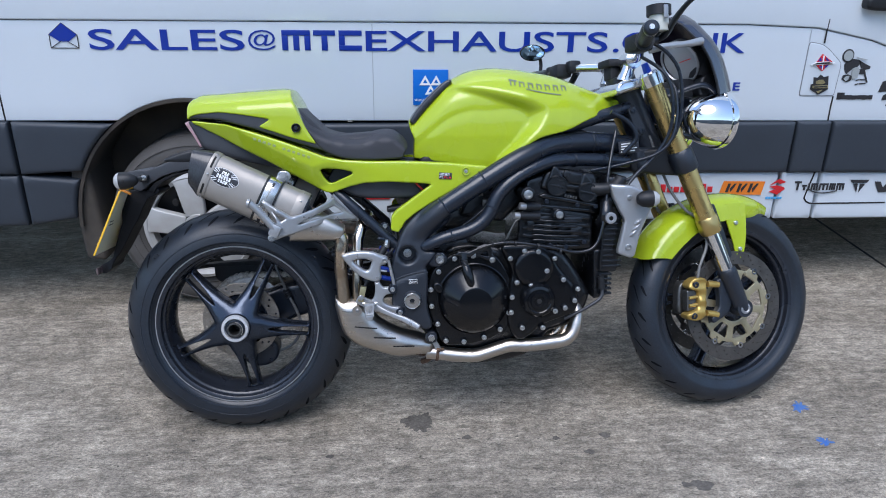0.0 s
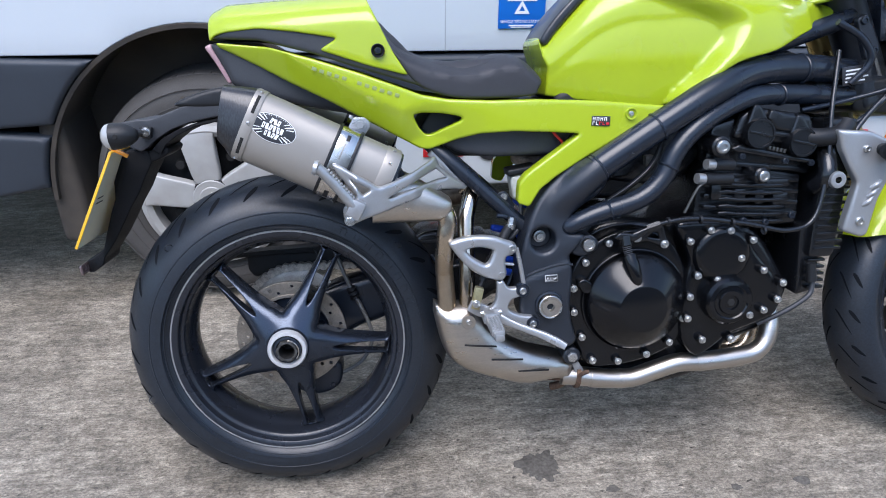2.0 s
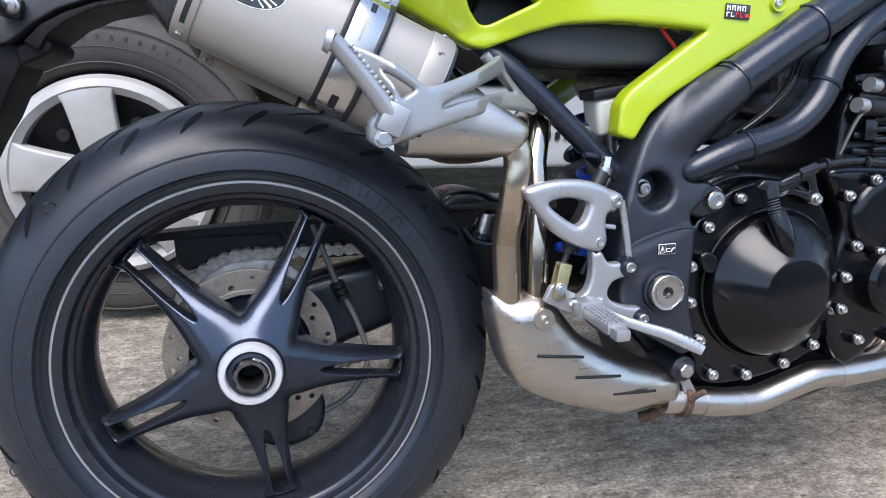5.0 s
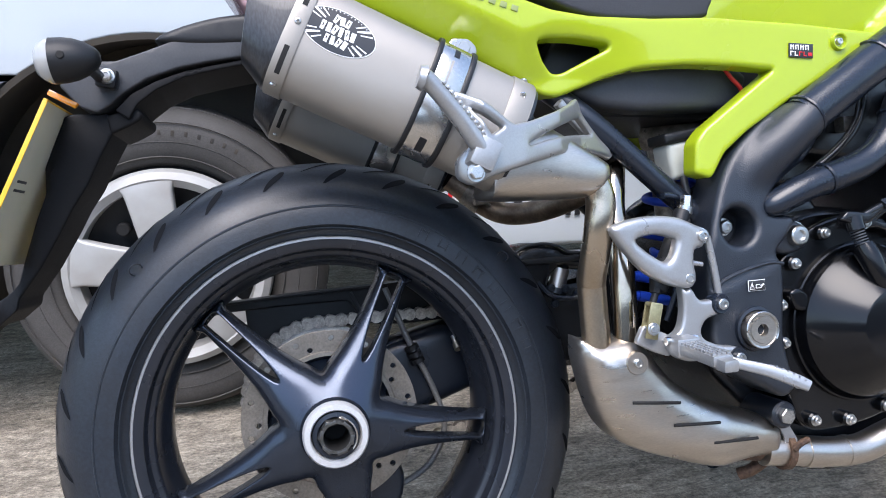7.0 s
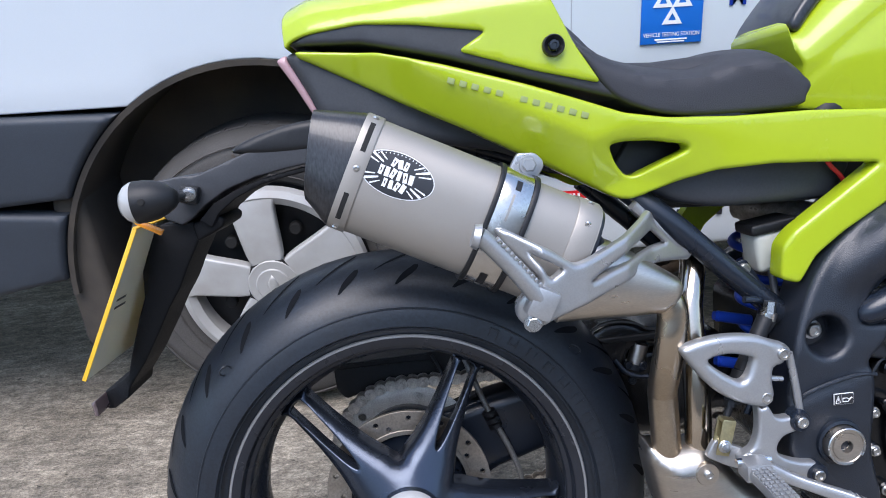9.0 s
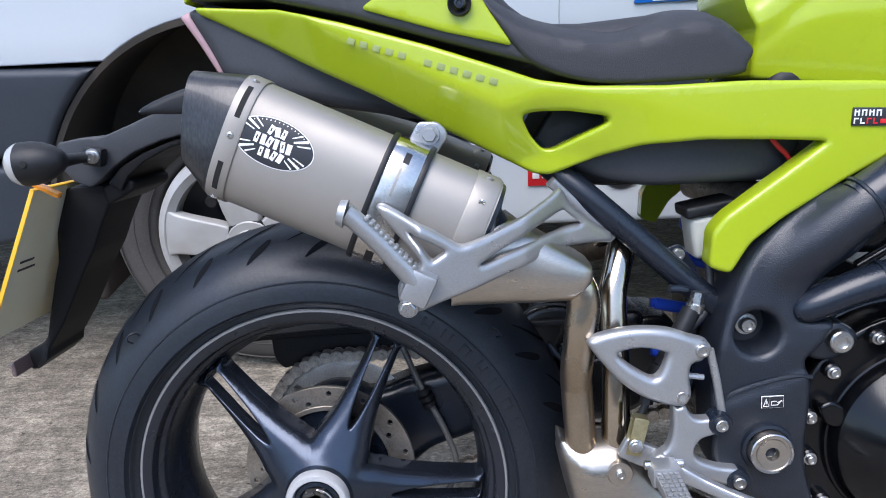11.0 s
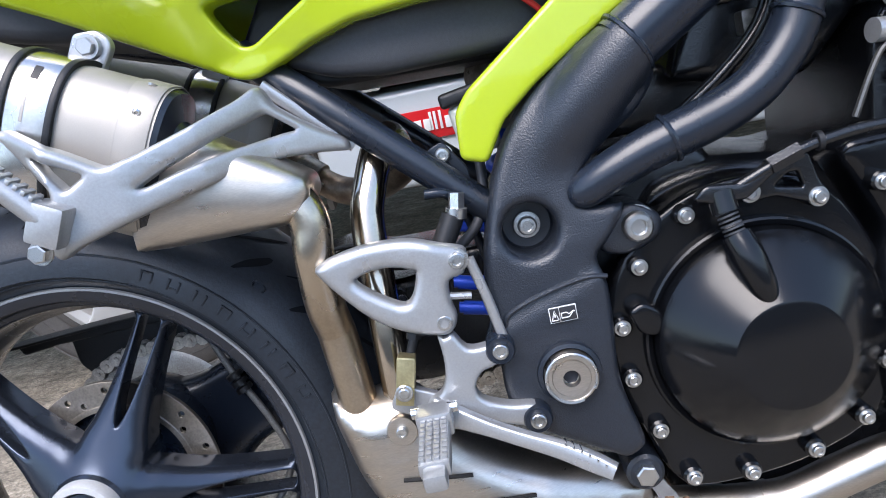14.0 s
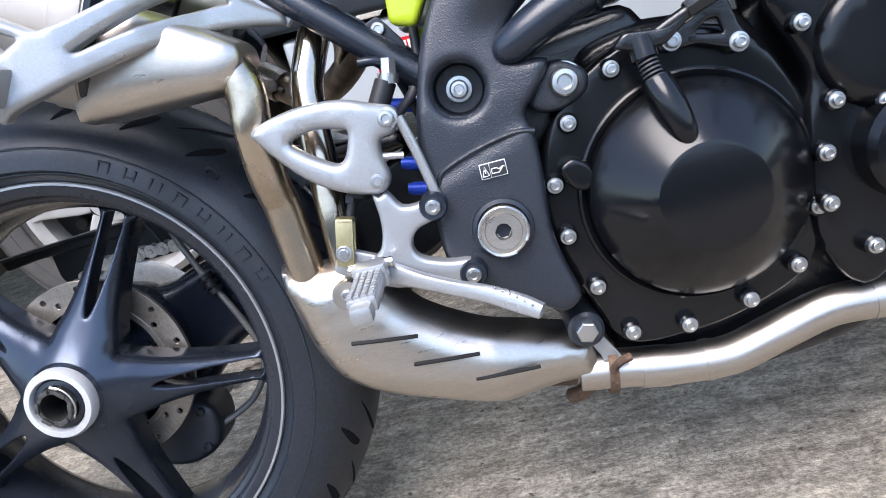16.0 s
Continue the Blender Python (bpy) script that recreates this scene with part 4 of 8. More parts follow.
rear = P("rear_wheel", wheel_rim(0.2225, 0.076, 144, 1.0), RIM, label="dark grey five-spoke alloy rear wheel")
rear.matrix_basis = Matrix.Translation((0, 0, RZ))
part("tyre", revolve(tyre_profile(0.3155, 0.091, 0.220, 0.86), 120, closed=True), TYRE, rear, "black sports tyre with shallow sickle grooves", 60)
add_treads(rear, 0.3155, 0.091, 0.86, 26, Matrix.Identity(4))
part("rim_line", revolve([(0.2195, -0.0758), (0.2205, -0.0778), (0.2228, -0.0778), (0.2240, -0.0755)], 120), ALU, rear, "thin bare metal line round the rim")
for geo in spoke_star(0.030, 0.1965, -0.1075, -0.046, -10, 1.0, 0.064, True):
    part("spoke", geo, WHEEL, rear)
part("hub", revolve([(0.0335, -0.1085), (0.040, -0.100), (0.050, -0.080), (0.054, 0.02), (0.05, 0.05), (0.02, 0.05)], 48), WHEEL, rear)
part("hub_ring", revolve([(0.0275, -0.098), (0.0280, -0.1145), (0.0295, -0.1165), (0.0352, -0.1160), (0.0374, -0.112), (0.0374, -0.100)], 48), MACHINED, rear, "pale machined ring round the hub")
part("hub_collar", revolve([(0.0200, -0.112), (0.0215, -0.1135), (0.0260, -0.1125), (0.0276, -0.106)], 48), BLACK_SATIN, rear)
nut = part("hub_nut", cat(revolve([(0.0180, -0.085), (0.0180, -0.1195), (0.0188, -0.121), (0.0205, -0.120), (0.0215, -0.116), (0.0215, -0.100)], 6), revolve([(0.0148, -0.09), (0.0150, -0.1215), (0.0185, -0.1215), (0.0192, -0.118)], 36)), DARK_STEEL, rear, "dark castellated axle nut", 30)
for k in range(6):
    part("castle_tooth", xf(block(0.0150, 0.0192, -0.1245, -0.1195, -0.0055, 0.0055, 0.0008), Matrix.Rotation(radians(60 * k + 14), 4, "Y")), DARK_STEEL, nut)
part("locking_clip", tube([(0.0225 * math.cos(a), -0.1225, 0.0225 * math.sin(a)) for a in (radians(-40 + 12 * i) for i in range(11))] + [(0.012, -0.1245, 0.019), (0.006, -0.1245, 0.0235)], 0.0010, 6, 3), STEEL, rear)
# Near-black liner added so the bore's inner wall looks shaded.
part("bore_shade_liner", revolve([(0.0146, -0.070), (0.0146, -0.1205), (0.0153, -0.1212)], 36), DARK_GAP, rear)
part("axle_bore", disc_solid(0.0152, -0.075, -0.06, 0.001, 24), DARK_GAP, rear)
for k in range(8):
    a = radians(61 - 6.2 * k)
    spot = Matrix.Translation((0.2455 * math.cos(a), -0.0907, 0.2455 * math.sin(a))) @ Matrix.Rotation(math.pi / 2 - a, 4, "Y") @ Matrix.Rotation(radians(6), 4, "X")
    for x0, x1, z0, z1 in ((-0.0062, -0.0040, -0.0105, 0.0105), (0.0040, 0.0062, -0.0105, 0.0105), (-0.0040, 0.0040, (0.0083, -0.0011, -0.0105)[k % 3], (0.0105, 0.0011, -0.0083)[k % 3])):
        part("raised_lettering", xf(block(x0, x1, -0.0003, 0.002, z0 * 0.8, z1 * 0.8, 0.0003), spot), TYRE, rear)
for rr, y in ((0.2335, -0.0838), (0.2585, -0.0886)):
    part("sidewall_rib", revolve([(rr - 0.0022, y + 0.0015), (rr - 0.0006, y - 0.0006), (rr + 0.0006, y - 0.0006), (rr + 0.0022, y + 0.0015)], 120), TYRE, rear)
for k in range(14):
    a = radians(100 + 15 * k)
    part("raised_lettering", xf(block(-0.0095, 0.0095, -0.0006, 0.002, -0.003, 0.003, 0.0005), Matrix.Translation((0.256 * math.cos(a), -0.0862, 0.256 * math.sin(a))) @ Matrix.Rotation(math.pi / 2 - a, 4, "Y") @ Matrix.Rotation(radians(20), 4, "X")), BLACK_PLASTIC, rear)
for a in (135, 40, 200):
    a = radians(a)
    part("sidewall_mark", xf(revolve([(0.0062, 0.001), (0.0066, -0.0006), (0.0075, -0.0006), (0.0079, 0.001)], 20), Matrix.Translation((0.285 * math.cos(a), -0.079, 0.285 * math.sin(a))) @ Matrix.Rotation(math.pi / 2 - a, 4, "Y") @ Matrix.Rotation(radians(38), 4, "X")), TYRE, rear)


def drilled_disc(R, r, y, holes, hole_r, t=0.005, rows=(0.30, 0.55, 0.80)):
    hs = []
    for i in range(holes):
        for j, f in enumerate(rows):
            a = 2 * math.pi * (i + j * 0.33) / holes
            q = r + (R - r) * f
            hs.append([(q * math.cos(a) + hole_r * math.cos(b), q * math.sin(a) + hole_r * math.sin(b)) for b in (2 * math.pi * k / 8 for k in range(8))])
    circ = lambda rad, n: [(rad * math.cos(2 * math.pi * k / n), rad * math.sin(2 * math.pi * k / n)) for k in range(n)]
    return relief(circ(R, 96), y, 0.0006, t, 0.016, [circ(r, 64)] + hs)


disc = P("rear_brake_disc", xf(drilled_disc(0.108, 0.076, -0.026, 14, 0.0036, rows=(0.34, 0.70)), Matrix.Translation((0, 0, RZ))), DISC, label="drilled rear brake disc with a light film of rust", angle=8)
part("disc_inner_ring", revolve([(0.0755, -0.020), (0.0765, -0.0275), (0.0815, -0.0272), (0.0825, -0.0262)], 72, (0, 0, RZ)), DISC, disc)
part("disc_carrier", revolve([(0.04, -0.016), (0.072, -0.020), (0.0765, -0.0275), (0.0775, -0.014), (0.04, -0.006)], 48, (0, 0, RZ)), BLACK_SATIN, disc)
sprocket = P("rear_sprocket", cat(revolve([(0.06, 0.0915), (0.0965, 0.0915), (0.102, 0.0940), (0.0965, 0.0985), (0.06, 0.0985)], 84, (0, 0, RZ), True), revolve([(0.03, 0.06), (0.062, 0.0855), (0.062, 0.0995), (0.03, 0.0995)], 36, (0, 0, RZ), True)), SPROCKET)
for k in range(6):
    bolt(sprocket, 0.087 * math.cos(radians(76 + 60 * k)), 0.0915, RZ + 0.087 * math.sin(radians(76 + 60 * k)), 0.0080, hex_mesh)


def chain_spots():
    R = 0.1060
    front_c, rf = Vector((0.555, 0.372)), 0.04
    c = Vector((0, RZ))
    d = front_c - c
    ang = math.atan2(d.y, d.x)
    up = ang + math.acos((R - rf) / d.length)
    dn = ang - math.acos((R - rf) / d.length)
    a_u, b_u = c + R * Vector((math.cos(up), math.sin(up))), front_c + rf * Vector((math.cos(up), math.sin(up)))
    a_d, b_d = c + R * Vector((math.cos(dn), math.sin(dn))), front_c + rf * Vector((math.cos(dn), math.sin(dn)))
    path = [b_u.lerp(a_u, i / 30) for i in range(30)]
    span = 2 * math.pi - (up - dn)
    path += [c + R * Vector((math.cos(up + span * i / 40), math.sin(up + span * i / 40))) for i in range(40)]
    path += [a_d.lerp(b_d, i / 30) for i in range(31)]
    out, acc = [path[0]], 0.0
    for p, q in zip(path, path[1:]):
        seg = (q - p).length
        while acc + seg >= 0.0159:
            t = (0.0159 - acc) / seg
            p = p.lerp(q, t)
            seg = (q - p).length
            out.append(p.copy())
            acc = 0.0
        acc += seg
    return [(p, math.atan2((q - p).y, (q - p).x)) for p, q in zip(out, out[1:])]


def link_geo(w):
    """Two waisted side plates and the pin at one end."""
    half = [(-0.0080, 0.0), (-0.0070, 0.0046), (-0.0040, 0.0076), (0.0, 0.0083), (0.0035, 0.0074), (0.0079, 0.0052)]
    top = half + [(0.0159 - x, z) for x, z in half[::-1][1:]]
    o = top + [(x, -z) for x, z in top[::-1][1:-1]]
    n = len(o)
    geos = []
    for s in (-1, 1):
        vs = [(x, s * w - 0.0009, z) for x, z in o] + [(x, s * w + 0.0009, z) for x, z in o]
        geos.append((vs, [tuple(range(n)), tuple(range(2 * n - 1, n - 1, -1))] + [(j, j + n, (j + 1) % n + n, (j + 1) % n) for j in range(n)]))
    for x in (0.0, 0.0159):
        geos.append(xf(revolve([(0.0001, -w - 0.0022), (0.0026, -w - 0.0022), (0.0032, -w - 0.0015), (0.0032, w), (0.0001, w)], 10), Matrix.Translation((x, 0, 0))))
    return cat(*geos)


CHAIN_Y = 0.095
spots = chain_spots()
chain = P("drive_chain", cat(*[xf(revolve([(0.0001, -0.005), (0.0050, -0.005), (0.0050, 0.005), (0.0001, 0.005)], 12), Matrix.Translation((p.x, CHAIN_Y, p.y))) for p, a in spots]), DARK_STEEL, label="oily steel drive chain with bright side plates")
inner_link, outer_link = make_mesh("chain_link", link_geo(0.0060), CHAIN), make_mesh("chain_link", link_geo(0.0085), CHAIN_BRIGHT)
for i, (p, a) in enumerate(spots):
    ob = new("chain_link", outer_link if i % 2 else inner_link)
    ob.parent = chain
    ob.matrix_basis = Matrix.Translation((p.x, CHAIN_Y, p.y)) @ Matrix.Rotation(-a, 4, "Y")
swing = P("swingarm", relief(spline([(-0.085, 0.32), (-0.06, 0.36), (0.0, 0.374), (0.06, 0.376), (0.10, 0.388), (0.164, 0.401), (0.30, 0.418), (0.50, 0.425), (0.54, 0.38), (0.50, 0.34), (0.36, 0.335), (0.26, 0.326), (0.207, 0.308), (0.165, 0.294), (0.12, 0.278), (0.07, 0.235), (0.03, 0.21), (-0.02, 0.205), (-0.09, 0.25)], True, 4), 0.062, 0.02, 0.03, 0.03), BLACK_SATIN, label="single-sided black cast swingarm")
part("axle_carrier", revolve([(0.02, 0.03), (0.062, 0.045), (0.075, 0.065), (0.075, 0.09), (0.03, 0.1)], 40, (0, 0, RZ)), BLACK_SATIN, swing)
part("chain_guard", relief(soften([(-0.165, 0.452), (-0.112, 0.4549), (-0.04, 0.4585), (0.073, 0.4615), (0.16, 0.464), (0.30, 0.470), (0.30, 0.405), (0.12, 0.403), (0.085, 0.405), (0.066, 0.410), (0.056, 0.4185), (0.050, 0.433), (0.042, 0.4432), (-0.04, 0.4432), (-0.113, 0.4415), (-0.158, 0.437)], 0.004), 0.108, 0.0025, 0.012, 0.012), BLACK_PLASTIC, swing)
# Dark backing sheet added behind the chain so its links stand out.
part("dark_chain_backing", relief(soften([(-0.100, 0.450), (-0.04, 0.456), (0.10, 0.460), (0.10, 0.410), (0.05, 0.405), (0.0, 0.412), (-0.05, 0.405), (-0.085, 0.394), (-0.098, 0.41)], 0.006), 0.118, 0.002, 0.004, 0.012), BLACK_PLASTIC, swing)
part("chain_guard_flange", relief(soften([(-0.165, 0.454), (-0.112, 0.4568), (-0.04, 0.4604), (0.073, 0.4634), (0.30, 0.472), (0.30, 0.4685), (0.073, 0.4600), (-0.04, 0.4570), (-0.112, 0.4534), (-0.165, 0.4505)], 0.001), 0.086, 0.0012, 0.034, 0.012), BLACK_PLASTIC, swing)
part("guard_strut", tube([(0.046, 0.098, 0.455), (0.055, 0.097, 0.436), (0.060, 0.096, 0.424)], 0.0024, 8), GREY_PLASTIC, swing)
stub = part("hose_stub", tube([(0.1765, 0.040, 0.388), (0.1785, 0.034, 0.378)], 0.0042, 12), STEEL, swing, "bright steel hose stub")
part("stub_nut", tube([(0.1785, 0.034, 0.378), (0.1800, 0.028, 0.371)], 0.0058, 12), STEEL, swing)
cal = P("rear_brake_caliper", relief(spline([(-0.012, 0.19), (0.01, 0.235), (0.055, 0.245), (0.09, 0.225), (0.085, 0.18), (0.05, 0.16), (0.01, 0.165)], True, 4), 0.012, 0.012, 0.045, 0.014), BLACK_CAST)
for x, z in ((0.0, 0.20), (0.075, 0.225), (0.07, 0.18)):
    bolt(cal, x, 0.008, z, 0.006, dark_socket_mesh)
P("brake_hose", tube([(0.09, 0.06, 0.46), (0.100, 0.052, 0.43), (0.118, 0.05, 0.38), (0.146, 0.05, 0.315), (0.157, 0.05, 0.262), (0.13, 0.045, 0.215), (0.08, 0.03, 0.195)], 0.0042, 10), BRAID, label="grey braided brake hose")
P("hose_grommet", cat(*[xf(revolve([(0.004, -0.004), (0.010, -0.003), (0.010, 0.003), (0.004, 0.004)], 16, closed=True), Matrix.Translation((0.119 + 0.0035 * i, 0.05, 0.376 - 0.009 * i)) @ Matrix.Rotation(radians(68), 4, "Y") @ Matrix.Rotation(radians(90), 4, "Z")) for i in range(3)]), BLACK_PLASTIC)

# -- frame --
pivot_pts = [(0.551, 0.637), (0.505, 0.622), (0.474, 0.590), (0.456, 0.558), (0.444, 0.524), (0.434, 0.488), (0.430, 0.450), (0.431, 0.410), (0.431, 0.379), (0.444, 0.353), (0.474, 0.334), (0.503, 0.317), (0.518, 0.309), (0.531, 0.314), (0.535, 0.324), (0.527, 0.359), (0.524, 0.385), (0.527, 0.425), (0.528, 0.458), (0.524, 0.481), (0.535, 0.493), (0.552, 0.519), (0.518, 0.526), (0.527, 0.552), (0.553, 0.573), (0.577, 0.589), (0.600, 0.612)]
pivot_pts[0], pivot_pts[-1] = (0.556, 0.655), (0.594, 0.616)
pivot_pts.append((0.580, 0.646))
pivot_out = spline(pivot_pts, True, 3)


def pivot_y(x, z):
    p = np.stack([x, z], 1)
    d = np.hypot(x - 0.476, z - 0.513)
    y = -0.183 + 0.014 * np.clip((z - 0.5) / 0.14, 0, 1)
    line = (z - (0.445 + (x - 0.442) * 0.34))
    y = y - 0.0035 * np.clip(-line / 0.004, 0, 1)
    ax, az = x - 0.578, z - 0.640
    run = np.clip(-(ax * 0.70 + az * 0.714) / 0.125, 0, 1)
    off = np.abs(ax * 0.714 - az * 0.70 + 0.006 * run)
    rad = 0.0262 + 0.006 * run
    bulge = -0.176 + 0.036 * run ** 1.6 - np.sqrt(np.maximum(rad * rad - off * off, 0))
    return -0.003 * np.log(np.exp(-y / 0.003) + np.exp(-bulge / 0.003))


frame_ob = P("frame", relief(pivot_out, pivot_y, 0.008, 0.05, 0.0075, ([(0.476 + 0.022 * math.cos(a), 0.513 + 0.022 * math.sin(a)) for a in (2 * math.pi * i / 36 for i in range(36))],)), BLACK_CAST, label="black tubular frame with cast pivot plates")
rail1 = [(0.57, -0.176, 0.635), (0.69, -0.172, 0.708), (0.79, -0.158, 0.762), (0.88, -0.12, 0.789), (1.0, -0.085, 0.790), (1.10, -0.06, 0.778)]
rail2 = [(0.514, -0.172, 0.5305), (0.524, -0.176, 0.535), (0.57, -0.181, 0.555), (0.648, -0.180, 0.578), (0.69, -0.178, 0.612), (0.718, -0.175, 0.664), (0.765, -0.168, 0.706), (0.85, -0.143, 0.742), (0.94, -0.112, 0.746), (1.09, -0.08, 0.735)]
rail3 = [(0.80, -0.12, 0.80), (0.93, -0.09, 0.835), (1.06, -0.06, 0.87), (1.10, -0.05, 0.88)]
for pts, r in ((rail1, 0.0255), (rail2, [0.005, 0.0145, 0.0172] + [0.0178] * 7), (rail3, 0.017)):
    for s in (1, -1):
        part("frame_tube", tube([(x, s * y, z) for x, y, z in pts], r, 24, 8), BLACK_SATIN, frame_ob)



def weld(pts, i, t, r):
    a, b = Vector(pts[i]), Vector(pts[i + 1])
    p, d = a.lerp(b, t), (b - a).normalized()
    u = d.orthogonal().normalized()
    w = d.cross(u)
    ring = [p + (u * math.cos(k) + w * math.sin(k)) * r for k in (2 * math.pi * j / 40 for j in range(41))]
    return tube([tuple(q) for q in ring], [0.0021 + 0.0005 * (j % 2) for j in range(41)], 6, smooth=False)


for args in ((rail1, 0, 0.05, 0.0258), (rail1, 3, 0.85, 0.0258), (rail1, 0, 0.93, 0.0258), (rail2, 2, 0.3, 0.018), (rail2, 4, 0.4, 0.018), (rail2, 7, 0.9, 0.018)):
    part("weld_bead", weld(*args), BLACK_SATIN, frame_ob)
part("headstock", cat(tube([(1.085, 0, 0.97), (1.175, 0, 0.76)], 0.04, 28), block(1.03, 1.12, -0.07, 0.07, 0.72, 0.80, 0.015)), BLACK_CAST, frame_ob)
plug = part("pivot_plug", revolve([(0.0001, -0.194), (0.0066, -0.194), (0.0070, -0.2015), (0.0150, -0.2015), (0.0158, -0.2000), (0.0185, -0.2000), (0.0192, -0.2008), (0.0205, -0.2005), (0.0212, -0.185)], 40, (0.484, 0, 0.394)), STEEL, frame_ob, "bright notched pivot plug")
part("plug_seat", revolve([(0.0212, -0.190), (0.0222, -0.1915), (0.0255, -0.1905), (0.0268, -0.184)], 40, (0.484, 0, 0.394)), BLACK_SATIN, plug)
part("plug_recess", disc_solid(0.0066, -0.1950, -0.19, 0.0005, 6, (0.484, 0, 0.394)), BLACK_SATIN, plug)
part("circlip", tube([(0.484 + 0.0200 * math.cos(a), -0.2012, 0.394 + 0.0200 * math.sin(a)) for a in (radians(-35 + 12.0 * k) for k in range(28))], 0.0014, 6, 2), BOLT, plug)
part("bolt_recess", revolve([(0.0001, -0.140), (0.020, -0.140), (0.0222, -0.143), (0.0225, -0.168)], 40, (0.476, 0, 0.513)), BLACK_CAST, frame_ob)
bolt(frame_ob, 0.476, -0.156, 0.513, 0.0082)
bolt(frame_ob, 0.561, -0.176, 0.497, 0.0125)
part("engine_lug", relief(spline([(0.53, 0.49), (0.555, 0.516), (0.58, 0.503), (0.578, 0.485), (0.556, 0.475), (0.535, 0.478)], True, 4), -0.166, 0.006, 0.04, 0.01), BLACK_CAST, frame_ob)
part("casting_step", tube([(0.441, -0.1835, 0.441), (0.4476, -0.1855, 0.4525), (0.4787, -0.1862, 0.4634), (0.5096, -0.1858, 0.4687), (0.528, -0.184, 0.466)], 0.0022, 8), BLACK_CAST, frame_ob)
lab = part("oil_label", xf(block(-0.0110, 0.0110, -0.0006, 0.0006, -0.0064, 0.0064, 0.0004), Matrix.Translation((0.488, -0.1885, 0.444))), WHITE_INK, frame_ob, "small black oil warning label with a white outline")
part("oil_label_print", xf(cat(block(-0.0104, -0.0030, -0.0012, 0, -0.0058, 0.0058, 0.0002), block(-0.0026, 0.0104, -0.0012, 0, -0.0058, 0.0058, 0.0002)), Matrix.Translation((0.488, -0.1885, 0.444))), BLACK_INK, lab)
part("oil_label_symbol", cat(tube([(0.488 + x, -0.1900, 0.444 + z) for x, z in ((-0.0094, -0.004), (-0.0040, -0.004), (-0.0067, 0.0040), (-0.0094, -0.004))], 0.00045, 6, smooth=False), tube([(0.488 + x, -0.1900, 0.444 + z) for x, z in ((-0.0015, 0.001), (-0.0015, -0.003), (0.0045, -0.003), (0.0085, 0.0015), (0.0095, 0.0005))], 0.00045, 6, smooth=False), tube([(0.488 + x, -0.1900, 0.444 + z) for x, z in ((-0.0015, 0.001), (0.0030, 0.001), (0.0045, -0.0005), (0.0085, 0.0015))], 0.00045, 6, smooth=False), block(0.4808, 0.4818, -0.1903, -0.1897, 0.4425, 0.4455, 0.0002)), WHITE_INK, lab)
sub = part("subframe_tube", tube([(0.266, -0.100, 0.704), (0.29, -0.112, 0.681), (0.33, -0.124, 0.645), (0.391, -0.128, 0.586), (0.452, -0.13, 0.528)], 0.0135, 20), BLACK_SATIN, frame_ob)
part("subframe_tube", tube([(0.286, 0.125, 0.684), (0.391, 0.128, 0.586), (0.452, 0.13, 0.528)], 0.0135, 20), BLACK_SATIN, frame_ob)
part("subframe_rail", tube([(-0.02, 0.07, 0.80), (0.15, 0.10, 0.74), (0.285, 0.118, 0.69)], 0.012, 14), BLACK_SATIN, frame_ob)

# -- tank --
tank_pts = [(x, z - 0.010 if z < 0.80 else z) for x, z in [(0.503, 0.770), (0.703, 0.738), (0.762, 0.775), (0.831, 0.806), (0.907, 0.824), (0.967, 0.848), (1.040, 0.872), (1.070, 0.880), (1.082, 0.893), (1.072, 0.905), (1.040, 0.917), (0.997, 0.932), (0.944, 0.953), (0.897, 0.970), (0.834, 0.983), (0.771, 0.993), (0.709, 0.996), (0.662, 0.990), (0.623, 0.974), (0.587, 0.951), (0.557, 0.922), (0.510, 0.875), (0.493, 0.853), (0.506, 0.810)]]
tank_out = spline(tank_pts[:2], False, 2) + spline([Vector(p) for p in tank_pts[1:]] , False, 4)[1:]
tank_poly = [(p[0], p[1]) for p in tank_out]
top = sorted((p for p in tank_poly if p[1] > 0.84), key=lambda p: p[0])
top_x = np.linspace(0.49, 1.06, 60)
top_z = np.array([max([z0 + (z1 - z0) * (x - x0) / (x1 - x0) for (x0, z0), (x1, z1) in zip(tank_poly, tank_poly[1:] + tank_poly[:1]) if (x0 - x) * (x1 - x) <= 0 and x0 != x1] or [0.9]) for x in top_x])
scoop_out = spline([(0.445, 0.912), (0.569, 0.929), (0.605, 0.944), (0.649, 0.946), (0.707, 0.938), (0.781, 0.919), (0.837, 0.902), (0.858, 0.881), (0.852, 0.854), (0.825, 0.821), (0.773, 0.780), (0.729, 0.744), (0.720, 0.686), (0.438, 0.724)], True, 4)
scoop_in = spline([(0.430, 0.905), (0.562, 0.921), (0.599, 0.937), (0.650, 0.929), (0.723, 0.906), (0.782, 0.884), (0.806, 0.863), (0.797, 0.837), (0.759, 0.791), (0.716, 0.742), (0.706, 0.671), (0.422, 0.709)], True, 4)


